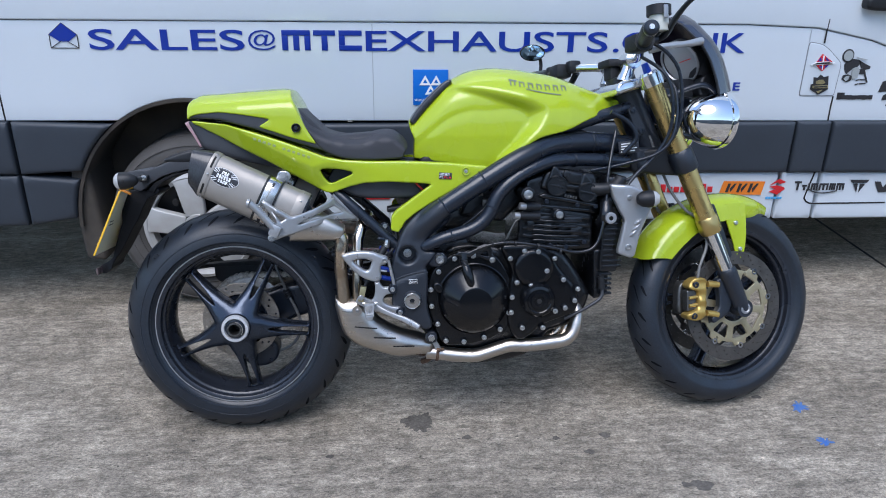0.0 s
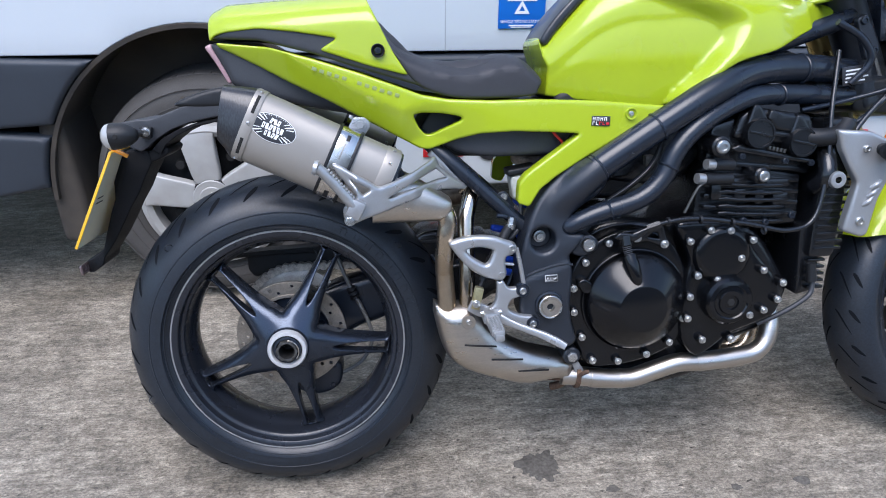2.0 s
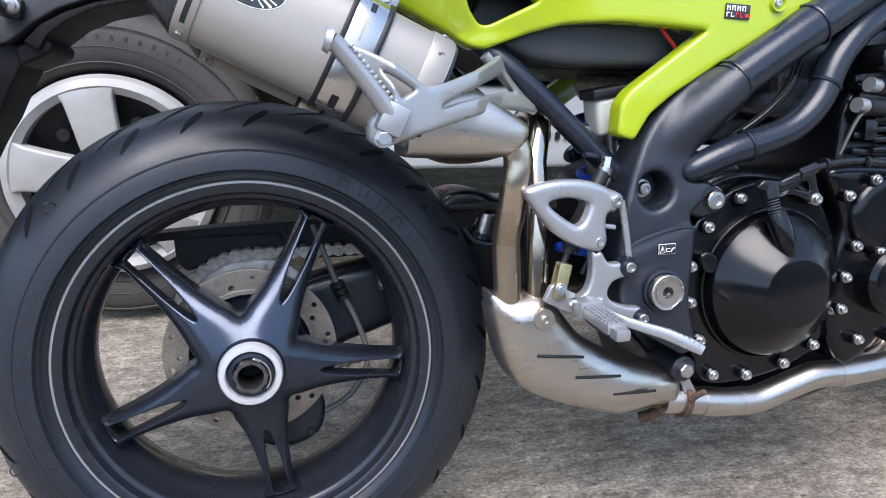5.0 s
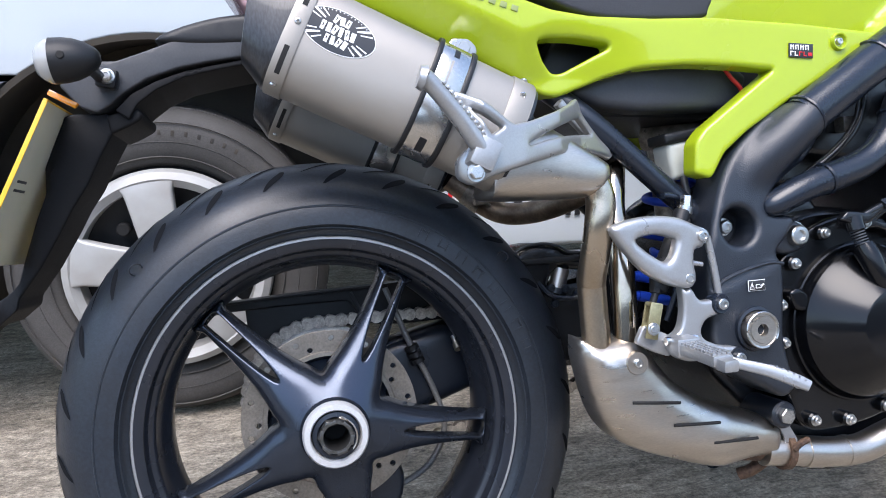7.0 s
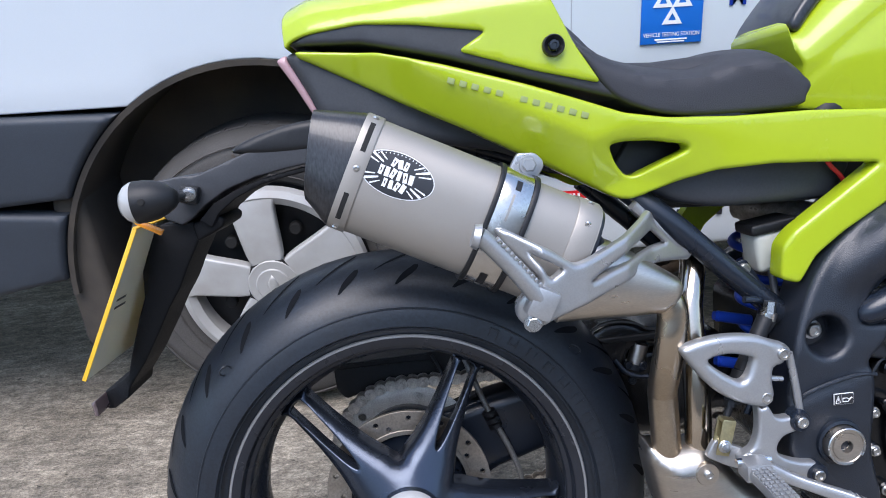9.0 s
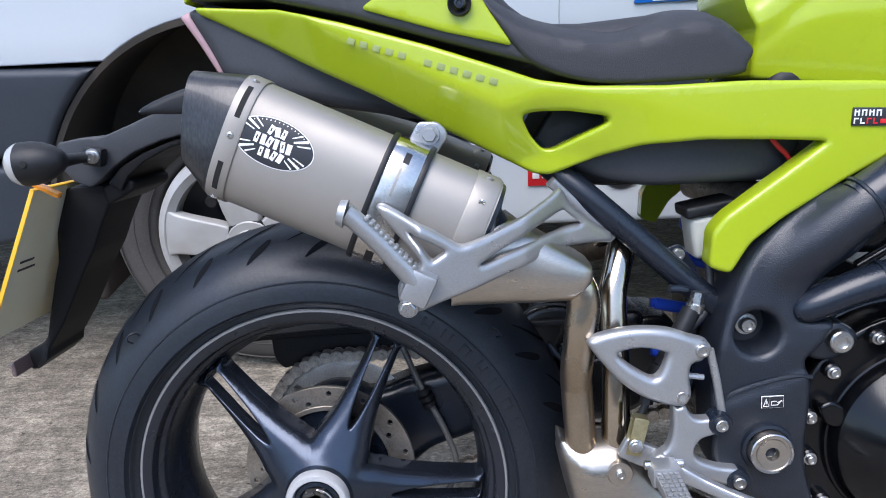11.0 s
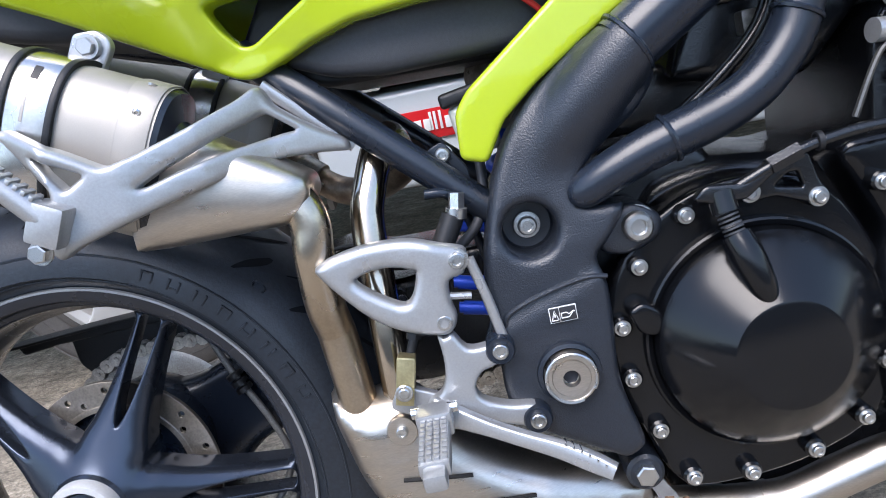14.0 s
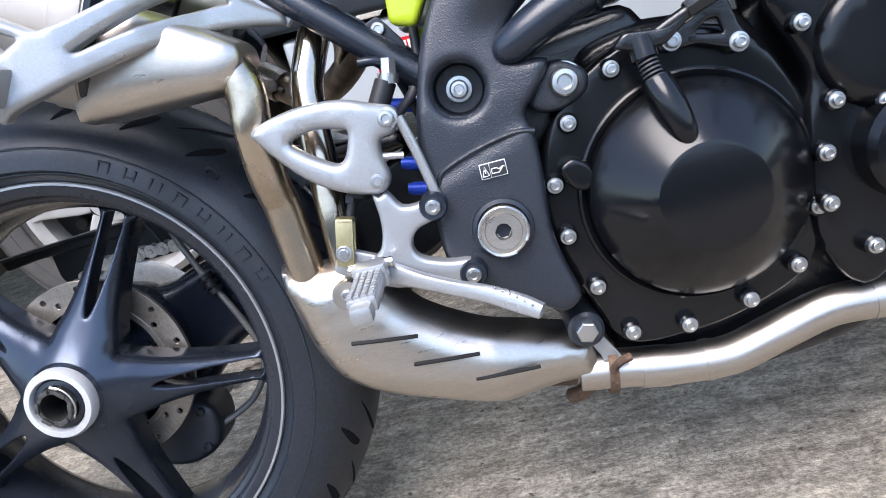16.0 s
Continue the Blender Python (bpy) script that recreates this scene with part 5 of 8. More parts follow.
def tank_y(x, z):
    p = np.stack([x, z], 1)
    zt = np.interp(x, top_x, top_z)
    wide = np.interp(x, [0.48, 0.56, 0.66, 0.80, 0.92, 1.0, 1.06], [0.118, 0.140, 0.158, 0.165, 0.135, 0.098, 0.045])
    u = np.clip((zt - z) / np.interp(x, [0.5, 0.7, 1.05], [0.10, 0.15, 0.12]), 0, 1)
    y = -wide * np.sqrt(np.maximum(1 - (1 - u) ** 2.2, 0))
    y = y + 0.03 * np.clip((0.815 - z) / 0.2, 0, 1)
    so, si = signed(p, scoop_out), signed(p, scoop_in)
    t = np.clip(so / np.maximum(so - si, 1e-5), 0, 1)
    t = np.where(so <= 0, 0, np.where(si >= 0, 1, t))
    t = t * t * (3 - 2 * t) * 0.4 + t * 0.6
    return np.minimum(y + 0.038 * t * np.clip(u * 1.3, 0, 1), -0.002)


tank = P("fuel_tank", relief(tank_poly, tank_y, 0.004, 0.01, 0.0062, mirror=True), LIME, label="lime green painted fuel tank with scooped sides", angle=50)
seat_pts = [(0.207, 0.897), (0.232, 0.868), (0.274, 0.842), (0.325, 0.829), (0.363, 0.827), (0.402, 0.836), (0.429, 0.839), (0.456, 0.833), (0.486, 0.802), (0.476, 0.775), (0.470, 0.766), (0.435, 0.763), (0.360, 0.764), (0.316, 0.770), (0.277, 0.785), (0.254, 0.805), (0.225, 0.849)]


def on_tank(quad):
    """A thin plate lying on the tank over a quad in x, z."""
    g = [(a, b) for a in (0, 0.5, 1) for b in (0, 0.5, 1)]
    (x0, z0), (x1, z1), (x2, z2), (x3, z3) = quad
    pts = [((x0 * (1 - a) + x1 * a) * (1 - b) + (x3 * (1 - a) + x2 * a) * b, (z0 * (1 - a) + z1 * a) * (1 - b) + (z3 * (1 - a) + z2 * a) * b) for a, b in g]
    ys = tank_y(np.array([p[0] for p in pts]), np.array([p[1] for p in pts]))
    return [(x, float(y) - 0.0012, z + 0.0008) for (x, z), y in zip(pts, ys)], [(i * 3 + k, i * 3 + 3 + k, i * 3 + 4 + k, i * 3 + 1 + k) for i in range(2) for k in range(2)]


badge = part("maker_badge", on_tank([(0.757, 0.957), (0.778, 0.953), (0.778, 0.9575), (0.757, 0.9615)]), DARK_DECAL, tank, "grey outlined maker's mark")
for k in range(7):
    bx, bz = 0.757 + 0.0235 * k, 0.944 - 0.0050 * k + 0.0004 * k * k
    for du in (0.002, 0.013):
        part("badge_stroke", on_tank([(bx + du, bz), (bx + du + 0.0035, bz - 0.0007), (bx + du + 0.0035, bz + 0.0115), (bx + du, bz + 0.0122)]), DARK_DECAL, badge)
    part("badge_stroke", on_tank([(bx + 0.002, bz + 0.0122), (bx + 0.0165, bz + 0.0092), (bx + 0.0165, bz + 0.0125), (bx + 0.002, bz + 0.0155)]), DARK_DECAL, badge)
for k in range(6):
    bx = 0.800 + 0.016 * k
    sag = lambda u: 0.934 - 0.17 * (u - 0.800) + 0.9 * (u - 0.848) ** 2
    part("badge_underline", on_tank([(bx, sag(bx) - 0.004), (bx + 0.016, sag(bx + 0.016) - 0.004), (bx + 0.016, sag(bx + 0.016) - 0.001), (bx, sag(bx) - 0.001)]), DARK_DECAL, badge)
part("tank_pad", relief(spline([(0.497, 0.862), (0.53, 0.905), (0.575, 0.948), (0.60, 0.965), (0.608, 0.955), (0.565, 0.915), (0.525, 0.872), (0.507, 0.85)], True, 4), -0.075, 0.006, 0.01, 0.01, mirror=True), CARBON, tank, "glossy black tank pad")

side_y = lambda x, z: interp(x, [-0.10, 0.05, 0.2, 0.45, 0.72], [-0.092, -0.128, -0.150, -0.168, -0.166])
dome = lambda x, z, zt, h, w: -w * np.sqrt(np.maximum(1 - (1 - np.clip((zt - z) / h, 0, 1)) ** 2.3, 0.0004))
seat_poly = [(p[0], p[1]) for p in spline(seat_pts, True, 4)]
sx = np.linspace(0.2, 0.49, 40)
sz = np.array([max([z0 + (z1 - z0) * (x - x0) / (x1 - x0) for (x0, z0), (x1, z1) in zip(seat_poly, seat_poly[1:] + seat_poly[:1]) if (x0 - x) * (x1 - x) <= 0 and x0 != x1] or [0.8]) for x in sx])
seat = P("seat", relief(seat_poly, lambda x, z: dome(x, z, np.interp(x, sx, sz), 0.03, 0.148), 0.005, 0.01, 0.009, mirror=True), SEAT_VINYL, label="dark grey vinyl rider's seat")
cowl_poly = [(p[0], p[1]) for p in soften([(0.189, 0.932), (0.183, 0.951), (0.151, 0.954), (0.078, 0.950), (0.019, 0.944), (-0.061, 0.942), (-0.082, 0.933), (-0.089, 0.916), (-0.085, 0.875), (-0.077, 0.885), (-0.056, 0.890), (-0.000, 0.894), (0.057, 0.887), (0.135, 0.873), (0.103, 0.855), (0.185, 0.826), (0.252, 0.807), (0.225, 0.851)], 0.008)]
cowl = P("seat_cowl", relief(cowl_poly, lambda x, z: np.minimum(dome(x, z, interp(x, [-0.1, -0.06, 0.08, 0.15, 0.19, 0.26], [0.925, 0.942, 0.950, 0.954, 0.955, 0.93]), 0.065, -(side_y(x, z) + 0.004)), -0.01), 0.004, 0.01, 0.010, mirror=True), LIME, label="lime green single-seat cowl")
bolt(cowl, 0.202, -0.157, 0.850, 0.0055, dark_socket_mesh)
part("bolt_cup", revolve([(0.006, -0.150), (0.0105, -0.1545), (0.0115, -0.1535), (0.0115, -0.145)], 28, (0.202, 0, 0.850)), BLACK_PLASTIC, cowl)
P("seat_base", relief(soften([(-0.083, 0.881), (-0.056, 0.896), (0.001, 0.900), (0.066, 0.893), (0.142, 0.880), (0.268, 0.809), (0.295, 0.781), (0.176, 0.820), (0.089, 0.850), (-0.001, 0.875)], 0.006), lambda x, z: side_y(x, z) + 0.010, 0.006, 0.02, 0.012, mirror=True), GREY_PLASTIC)
P("seat_hump", relief(spline([(0.19, 0.84), (0.2, 0.90), (0.23, 0.875), (0.29, 0.83), (0.44, 0.83), (0.47, 0.79), (0.40, 0.775), (0.28, 0.79)], True, 4), -0.12, 0.03, 0.01, 0.02, mirror=True), SEAT_VINYL)
rx, rz = zip(*[(-0.002, 0.886), (0.067, 0.840), (0.138, 0.802), (0.189, 0.775), (0.238, 0.750), (0.274, 0.760), (0.306, 0.759), (0.349, 0.750), (0.423, 0.729), (0.509, 0.708)])


def panel_y(x, z):
    below = np.clip(np.interp(x, rx, rz) - z, 0, 0.06)
    return side_y(x, z) + 0.60 * below * np.interp(x, [0.0, 0.20, 0.30, 0.40, 0.55], [0.8, 0.9, 0.55, 0.10, 0.0])


side_hole = soften([(0.256, 0.741), (0.272, 0.7435), (0.302, 0.742), (0.338, 0.735), (0.341, 0.729), (0.330, 0.724), (0.287, 0.7045), (0.276, 0.7055), (0.264, 0.721)], 0.006)
panel = P("side_panel", relief(soften([(-0.075, 0.874), (0.016, 0.863), (0.085, 0.843), (0.168, 0.815), (0.228, 0.792), (0.273, 0.774), (0.319, 0.765), (0.392, 0.760), (0.468, 0.759), (0.586, 0.751), (0.703, 0.738), (0.647, 0.703), (0.558, 0.656), (0.504, 0.624), (0.474, 0.601), (0.455, 0.571), (0.434, 0.578), (0.437, 0.615), (0.449, 0.630), (0.495, 0.662), (0.545, 0.697), (0.492, 0.702), (0.429, 0.706), (0.371, 0.704), (0.332, 0.695), (0.285, 0.679), (0.277, 0.679), (0.266, 0.681), (0.196, 0.721), (0.111, 0.769), (0.043, 0.804), (-0.005, 0.831), (-0.053, 0.857), (-0.073, 0.867)], 0.006), panel_y, 0.005, 0.022, 0.0065, (side_hole,)), LIME, label="lime green side panel with a triangular opening", angle=45)
part("panel_bolt_cup", revolve([(0.0001, -0.1672), (0.0070, -0.1676), (0.0085, -0.1712), (0.0098, -0.1716), (0.0112, -0.166)], 28, (0.635, 0, 0.7275)), LIME, panel)
bolt(panel, 0.635, -0.1715, 0.7275, 0.0042)
stick = part("small_sticker", xf(block(-0.0165, 0.0165, -0.0006, 0.0006, -0.0085, 0.0085, 0.0003), Matrix.Translation((0.581, -0.1684, 0.7175)) @ Matrix.Rotation(radians(4), 4, "Y")), BLACK_INK, panel, "small black and white maker's sticker")
stick_m = Matrix.Translation((0.581, -0.1694, 0.7175)) @ Matrix.Rotation(radians(4), 4, "Y")
for k in range(4):
    x = -0.0150 + 0.0068 * k
    part("sticker_bar", xf(cat(bar(x, x + 0.0014, 0.0006, 0.0066, 0.0003), bar(x + 0.0034, x + 0.0048, 0.0006, 0.0066, 0.0003), bar(x + 0.0013, x + 0.0035, 0.0052 if k % 2 else 0.0038, 0.0066 if k % 2 else 0.0052, 0.0003)), stick_m), WHITE_INK, stick)
    x = -0.0150 + 0.0060 * k
    part("sticker_bar", xf(cat(bar(x, x + 0.0013, -0.0068, -0.0012, 0.0003), bar(x + 0.0012, x + 0.0044, -0.0068 if k % 2 else -0.0026, -0.0054 if k % 2 else -0.0012, 0.0003)), stick_m), WHITE_INK if k < 2 else LOGO_RED, stick)
part("sticker_bar", xf(bar(0.0095, 0.0150, -0.0062, -0.0020, 0.0003), stick_m), LOGO_RED, stick)
for k, x in enumerate((0, 1, 2, 3, 4, 6, 7, 8, 9, 10, 11)):
    px = 0.088 + 0.0125 * x
    part("model_mark", xf(bar(0, 0.0078, 0, 0.0062, 0.0005), Matrix.Translation((px, float(side_y(px, 0)) - 0.0012, 0.8225 - 0.355 * (px - 0.088))) @ Matrix.Rotation(radians(20), 4, "Y")), MODEL_INK, panel)
P("side_panel_far", xf(relief(soften([(-0.075, 0.874), (0.016, 0.863), (0.085, 0.843), (0.168, 0.815), (0.228, 0.792), (0.273, 0.774), (0.319, 0.765), (0.392, 0.760), (0.468, 0.759), (0.586, 0.751), (0.703, 0.738), (0.647, 0.703), (0.558, 0.656), (0.504, 0.624), (0.474, 0.601), (0.455, 0.571), (0.434, 0.578), (0.437, 0.615), (0.449, 0.630), (0.495, 0.662), (0.545, 0.697), (0.492, 0.702), (0.429, 0.706), (0.371, 0.704), (0.332, 0.695), (0.285, 0.679), (0.277, 0.679), (0.266, 0.681), (0.196, 0.721), (0.111, 0.769), (0.043, 0.804), (-0.005, 0.831), (-0.053, 0.857), (-0.073, 0.867)], 0.006), panel_y, 0.005, 0.022, 0.016, (side_hole,)), Matrix.Diagonal((1, -1, 1, 1))), LIME)
P("battery_cover", relief(soften([(0.30, 0.686), (0.335, 0.705), (0.38, 0.716), (0.45, 0.718), (0.52, 0.712), (0.545, 0.70), (0.530, 0.672), (0.512, 0.657), (0.386, 0.659), (0.34, 0.667)], 0.010), lambda x, z: -0.120 - 0.010 * np.clip(1 - ((x - 0.43) / 0.11) ** 2, 0, 1), 0.010, 0.2, 0.010), GREY_PLASTIC)
P("inner_shroud", relief(soften([(0.26, 0.70), (0.30, 0.76), (0.70, 0.745), (0.72, 0.735), (0.60, 0.69), (0.56, 0.665), (0.50, 0.652), (0.33, 0.66)], 0.01), -0.098, 0.006, 0.19, 0.03), BLACK_PLASTIC)
P("red_cable", tube([(0.500, -0.130, 0.71), (0.508, -0.134, 0.695), (0.520, -0.134, 0.682), (0.527, -0.130, 0.67)], 0.0026, 8), RED)
P("rear_undertray", relief(soften([(-0.089, 0.872), (-0.059, 0.879), (0.037, 0.831), (0.130, 0.779), (0.228, 0.728), (0.300, 0.684), (0.155, 0.741), (0.079, 0.757), (0.012, 0.775), (-0.056, 0.801), (-0.067, 0.828)], 0.008), -0.082, 0.012, 0.01, 0.014, mirror=True), GREY_PLASTIC)
P("tail_light", relief(soften([(-0.100, 0.868), (-0.088, 0.874), (-0.072, 0.848), (-0.055, 0.806), (-0.064, 0.803), (-0.082, 0.838)], 0.004), -0.070, 0.006, 0.01, 0.01, mirror=True), RED_LENS, label="slim smoked red tail light")
P("rear_mudguard", relief(spline([(-0.166, 0.772), (-0.12, 0.791), (-0.06, 0.800), (0.06, 0.800), (0.15, 0.775), (0.10, 0.755), (0.02, 0.766), (-0.06, 0.764), (-0.13, 0.764)], True, 4), -0.062, 0.008, 0.01, 0.012, mirror=True), BLACK_PLASTIC)
# One black plastic: grey stands for its lit side, near-black for the shaded underside.
hanger = P("plate_hanger", relief(soften([(-0.262, 0.744), (-0.233, 0.748), (-0.208, 0.748), (-0.178, 0.758), (-0.137, 0.773), (-0.104, 0.777), (-0.038, 0.777), (-0.030, 0.758), (-0.071, 0.750), (-0.108, 0.745), (-0.141, 0.739), (-0.175, 0.728), (-0.203, 0.712), (-0.221, 0.697), (-0.232, 0.691), (-0.249, 0.698), (-0.268, 0.722)], 0.003), -0.060, 0.0025, 0.120, 0.014), GREY_PLASTIC, label="black plastic number plate hanger")
part("hanger_underside", relief(soften([(-0.214, 0.694), (-0.196, 0.712), (-0.168, 0.726), (-0.136, 0.7365), (-0.104, 0.7425), (-0.030, 0.755), (-0.030, 0.749), (-0.102, 0.7365), (-0.138, 0.729), (-0.168, 0.716), (-0.190, 0.700), (-0.200, 0.684)], 0.002), -0.055, 0.002, 0.112, 0.014), HANGER_BLACK, hanger)
part("hanger_leg", relief(soften([(-0.286, 0.686), (-0.262, 0.693), (-0.224, 0.693), (-0.213, 0.682), (-0.226, 0.659), (-0.236, 0.643), (-0.252, 0.613), (-0.270, 0.588), (-0.286, 0.561), (-0.311, 0.522), (-0.336, 0.490), (-0.339, 0.478), (-0.367, 0.459), (-0.377, 0.459), (-0.376, 0.484), (-0.363, 0.489), (-0.346, 0.499), (-0.336, 0.508), (-0.328, 0.532), (-0.310, 0.578), (-0.297, 0.605), (-0.297, 0.632), (-0.297, 0.660)], 0.003), lambda x, z: -0.046 + 0.9 * np.clip(-0.268 - x - 0.36 * np.clip(0.683 - z, 0, 1), 0, 0.02) + 0.10 * np.clip(0.66 - z, 0, 0.2), 0.003, 0.084, 0.010), HANGER_BLACK, hanger, "angular black plate leg")
part("hanger_knuckle", relief(soften([(-0.226, 0.690), (-0.196, 0.700), (-0.186, 0.693), (-0.188, 0.684), (-0.203, 0.676), (-0.222, 0.668)], 0.004), -0.048, 0.004, 0.096, 0.010), HANGER_BLACK, hanger)
pa, pb = Vector((-0.268, 0.696)), Vector((-0.350, 0.530))
pd = (pb - pa).normalized()
plate_m = Matrix(((pd.x, 0, -pd.y, (pa.x + pb.x) / 2), (0, 1, 0, 0), (pd.y, 0, pd.x, (pa.y + pb.y) / 2), (0, 0, 0, 1)))
pl = (pb - pa).length / 2
plate = part("number_plate", xf(block(-pl, pl, -0.112, 0.112, -0.0015, 0.0015, 0.001), plate_m), PLATE_BACK, hanger, "grey back of the yellow number plate")
part("plate_face", xf(block(-pl, pl, -0.112, 0.112, -0.0036, -0.0018, 0.0005), plate_m), PLATE_YELLOW, plate)
part("plate_edge", xf(cat(block(-pl, pl, -0.1140, -0.1122, -0.0030, 0.0018, 0.0006), block(-pl - 0.002, -pl, -0.1140, 0.1122, -0.0030, 0.0015, 0.0006)), plate_m), YELLOW, plate, "bright yellow plate edge")
for k in range(2):
    part("plate_small_print", xf(block(-0.006 + 0.010 * k, -0.003 + 0.010 * k, -0.100, -0.072 + 0.006 * k, 0.0017, 0.0020, 0.0001), plate_m), GREY_PLASTIC, plate)
part("rear_reflector", relief(soften([(-0.374, 0.483), (-0.372, 0.463), (-0.378, 0.463), (-0.38, 0.48)], 0.002), -0.045, 0.003, 0.09, 0.01), SMOKE, hanger)
part("amber_reflector", xf(block(-0.015, 0.015, -0.004, 0.004, -0.0032, 0.0032, 0.0012), Matrix.Translation((-0.252, -0.112, 0.6970)) @ Matrix.Rotation(radians(30), 4, "Y")), AMBER, hanger)
ind_m = Matrix.Translation((-0.236, -0.150, 0.728)) @ Matrix.Rotation(radians(-3), 4, "Y") @ Matrix.Rotation(radians(90), 4, "Z")
ind = P("rear_indicator", xf(revolve([(0.0001, -0.031), (0.006, -0.0305), (0.0105, -0.027), (0.0165, -0.018), (0.0205, -0.008), (0.0222, 0.002), (0.0224, 0.0125), (0.0001, 0.0125)], 36), ind_m), BLACK_PLASTIC, label="black bullet rear indicator with clear lens")
part("indicator_lens", xf(revolve([(0.0226, 0.0125), (0.0220, 0.016), (0.0195, 0.0215), (0.0135, 0.027), (0.0001, 0.0295)], 36), ind_m), CLEAR_LENS, ind)
part("indicator_stalk", tube([(-0.226, -0.142, 0.727), (-0.2225, -0.11, 0.727), (-0.2230, -0.070, 0.727)], [0.010, 0.0065, 0.006], 16), BLACK_PLASTIC, ind)
part("stalk_boss", xf(block(-0.0110, 0.0110, -0.004, 0.012, -0.0105, 0.0105, 0.004), Matrix.Translation((-0.2165, -0.073, 0.7265)) @ Matrix.Rotation(radians(12), 4, "Y")), BLACK_PLASTIC, ind)
part("indicator_dimple", disc_solid(0.0042, -0.1727, -0.168, 0.001, 16, (-0.2368, 0, 0.7282)), DARK_GAP, ind)
bolt(ind, -0.2150, -0.0845, 0.7274, 0.0062)

# -- exhaust --
CD = Vector((0.893, -0.450))
CP = Vector((0.450, 0.893))
C0 = Vector((-0.0185, 0.7400))
HW, HH = 0.0420, 0.0600


def can_pt(s, a, k=1.0, out=0.0, tilt=0.0):
    c, q = math.cos(a), math.sin(a)
    e = 2 / 2.7
    u, v = math.copysign(abs(c) ** e, c) * (HW * k + out), math.copysign(abs(q) ** e, q) * (HH * k + out)
    p = C0 + CD * (s + tilt * v) + CP * v
    return Vector((p.x, -0.1760 - u, p.y))


def can_ring(s, k=1.0, out=0.0, n=56, tilt=0.0):
    return [can_pt(s, 2 * math.pi * i / n, k, out, tilt) for i in range(n)]


def can_band(s0, s1, out, n=56):
    return loft([can_ring(s0, 1, 0.0002, n), can_ring(s0, 1, out, n), can_ring(s0 + 0.001, 1, out + 0.0004, n), can_ring(s1 - 0.001, 1, out + 0.0004, n), can_ring(s1, 1, out, n), can_ring(s1, 1, 0.0002, n)], False)


def can_sv(s, v, out):
    """A point of the can's flank by its place along and across it."""
    return can_pt(s, math.asin(math.copysign(min(1, abs(v) / HH) ** 1.35, v)), 1, out)


def patch(s0, v0, ds, dv, out, n=40):
    """A curved oval lying on the can."""
    vs = [tuple(can_sv(s0 + ds * k / 6 * math.cos(2 * math.pi * i / n), v0 + dv * k / 6 * math.sin(2 * math.pi * i / n), out)) for k in range(7) for i in range(n)]
    return vs, [(r * n + i, r * n + (i + 1) % n, (r + 1) * n + (i + 1) % n, (r + 1) * n + i) for r in range(6) for i in range(n)]


def blade(p, q, w0, w1, out):
    """A straight stroke on the can from p to q, w0 to w1 wide."""
    a, b = Vector(p), Vector(q)
    d = (b - a).normalized()
    nrm = Vector((-d.y, d.x))
    rows = [[can_sv(*(a.lerp(b, t) + nrm * sg * (w0 + (w1 - w0) * t) / 2), out) for sg in (1, -1)] for t in (0, 0.25, 0.5, 0.75, 1)]
    return [tuple(p) for r in rows for p in r], [(2 * i, 2 * i + 1, 2 * i + 3, 2 * i + 2) for i in range(4)]


def strip(s0, a0, s1, a1, w, out):
    """A short bar lying on the can from one place to another."""
    rows = []
    L = math.hypot(s1 - s0, (a1 - a0) * 0.06)
    nx, na = -(a1 - a0) * 0.06 / L * w, (s1 - s0) / L * w / 0.06
    for i in range(5):
        t = i / 4
        s, a = s0 + (s1 - s0) * t, a0 + (a1 - a0) * t
        rows.append([can_pt(s + nx, a + na, 1, out), can_pt(s - nx, a - na, 1, out)])
    return [tuple(p) for r in rows for p in r], [(2 * i, 2 * i + 1, 2 * i + 3, 2 * i + 2) for i in range(4)]


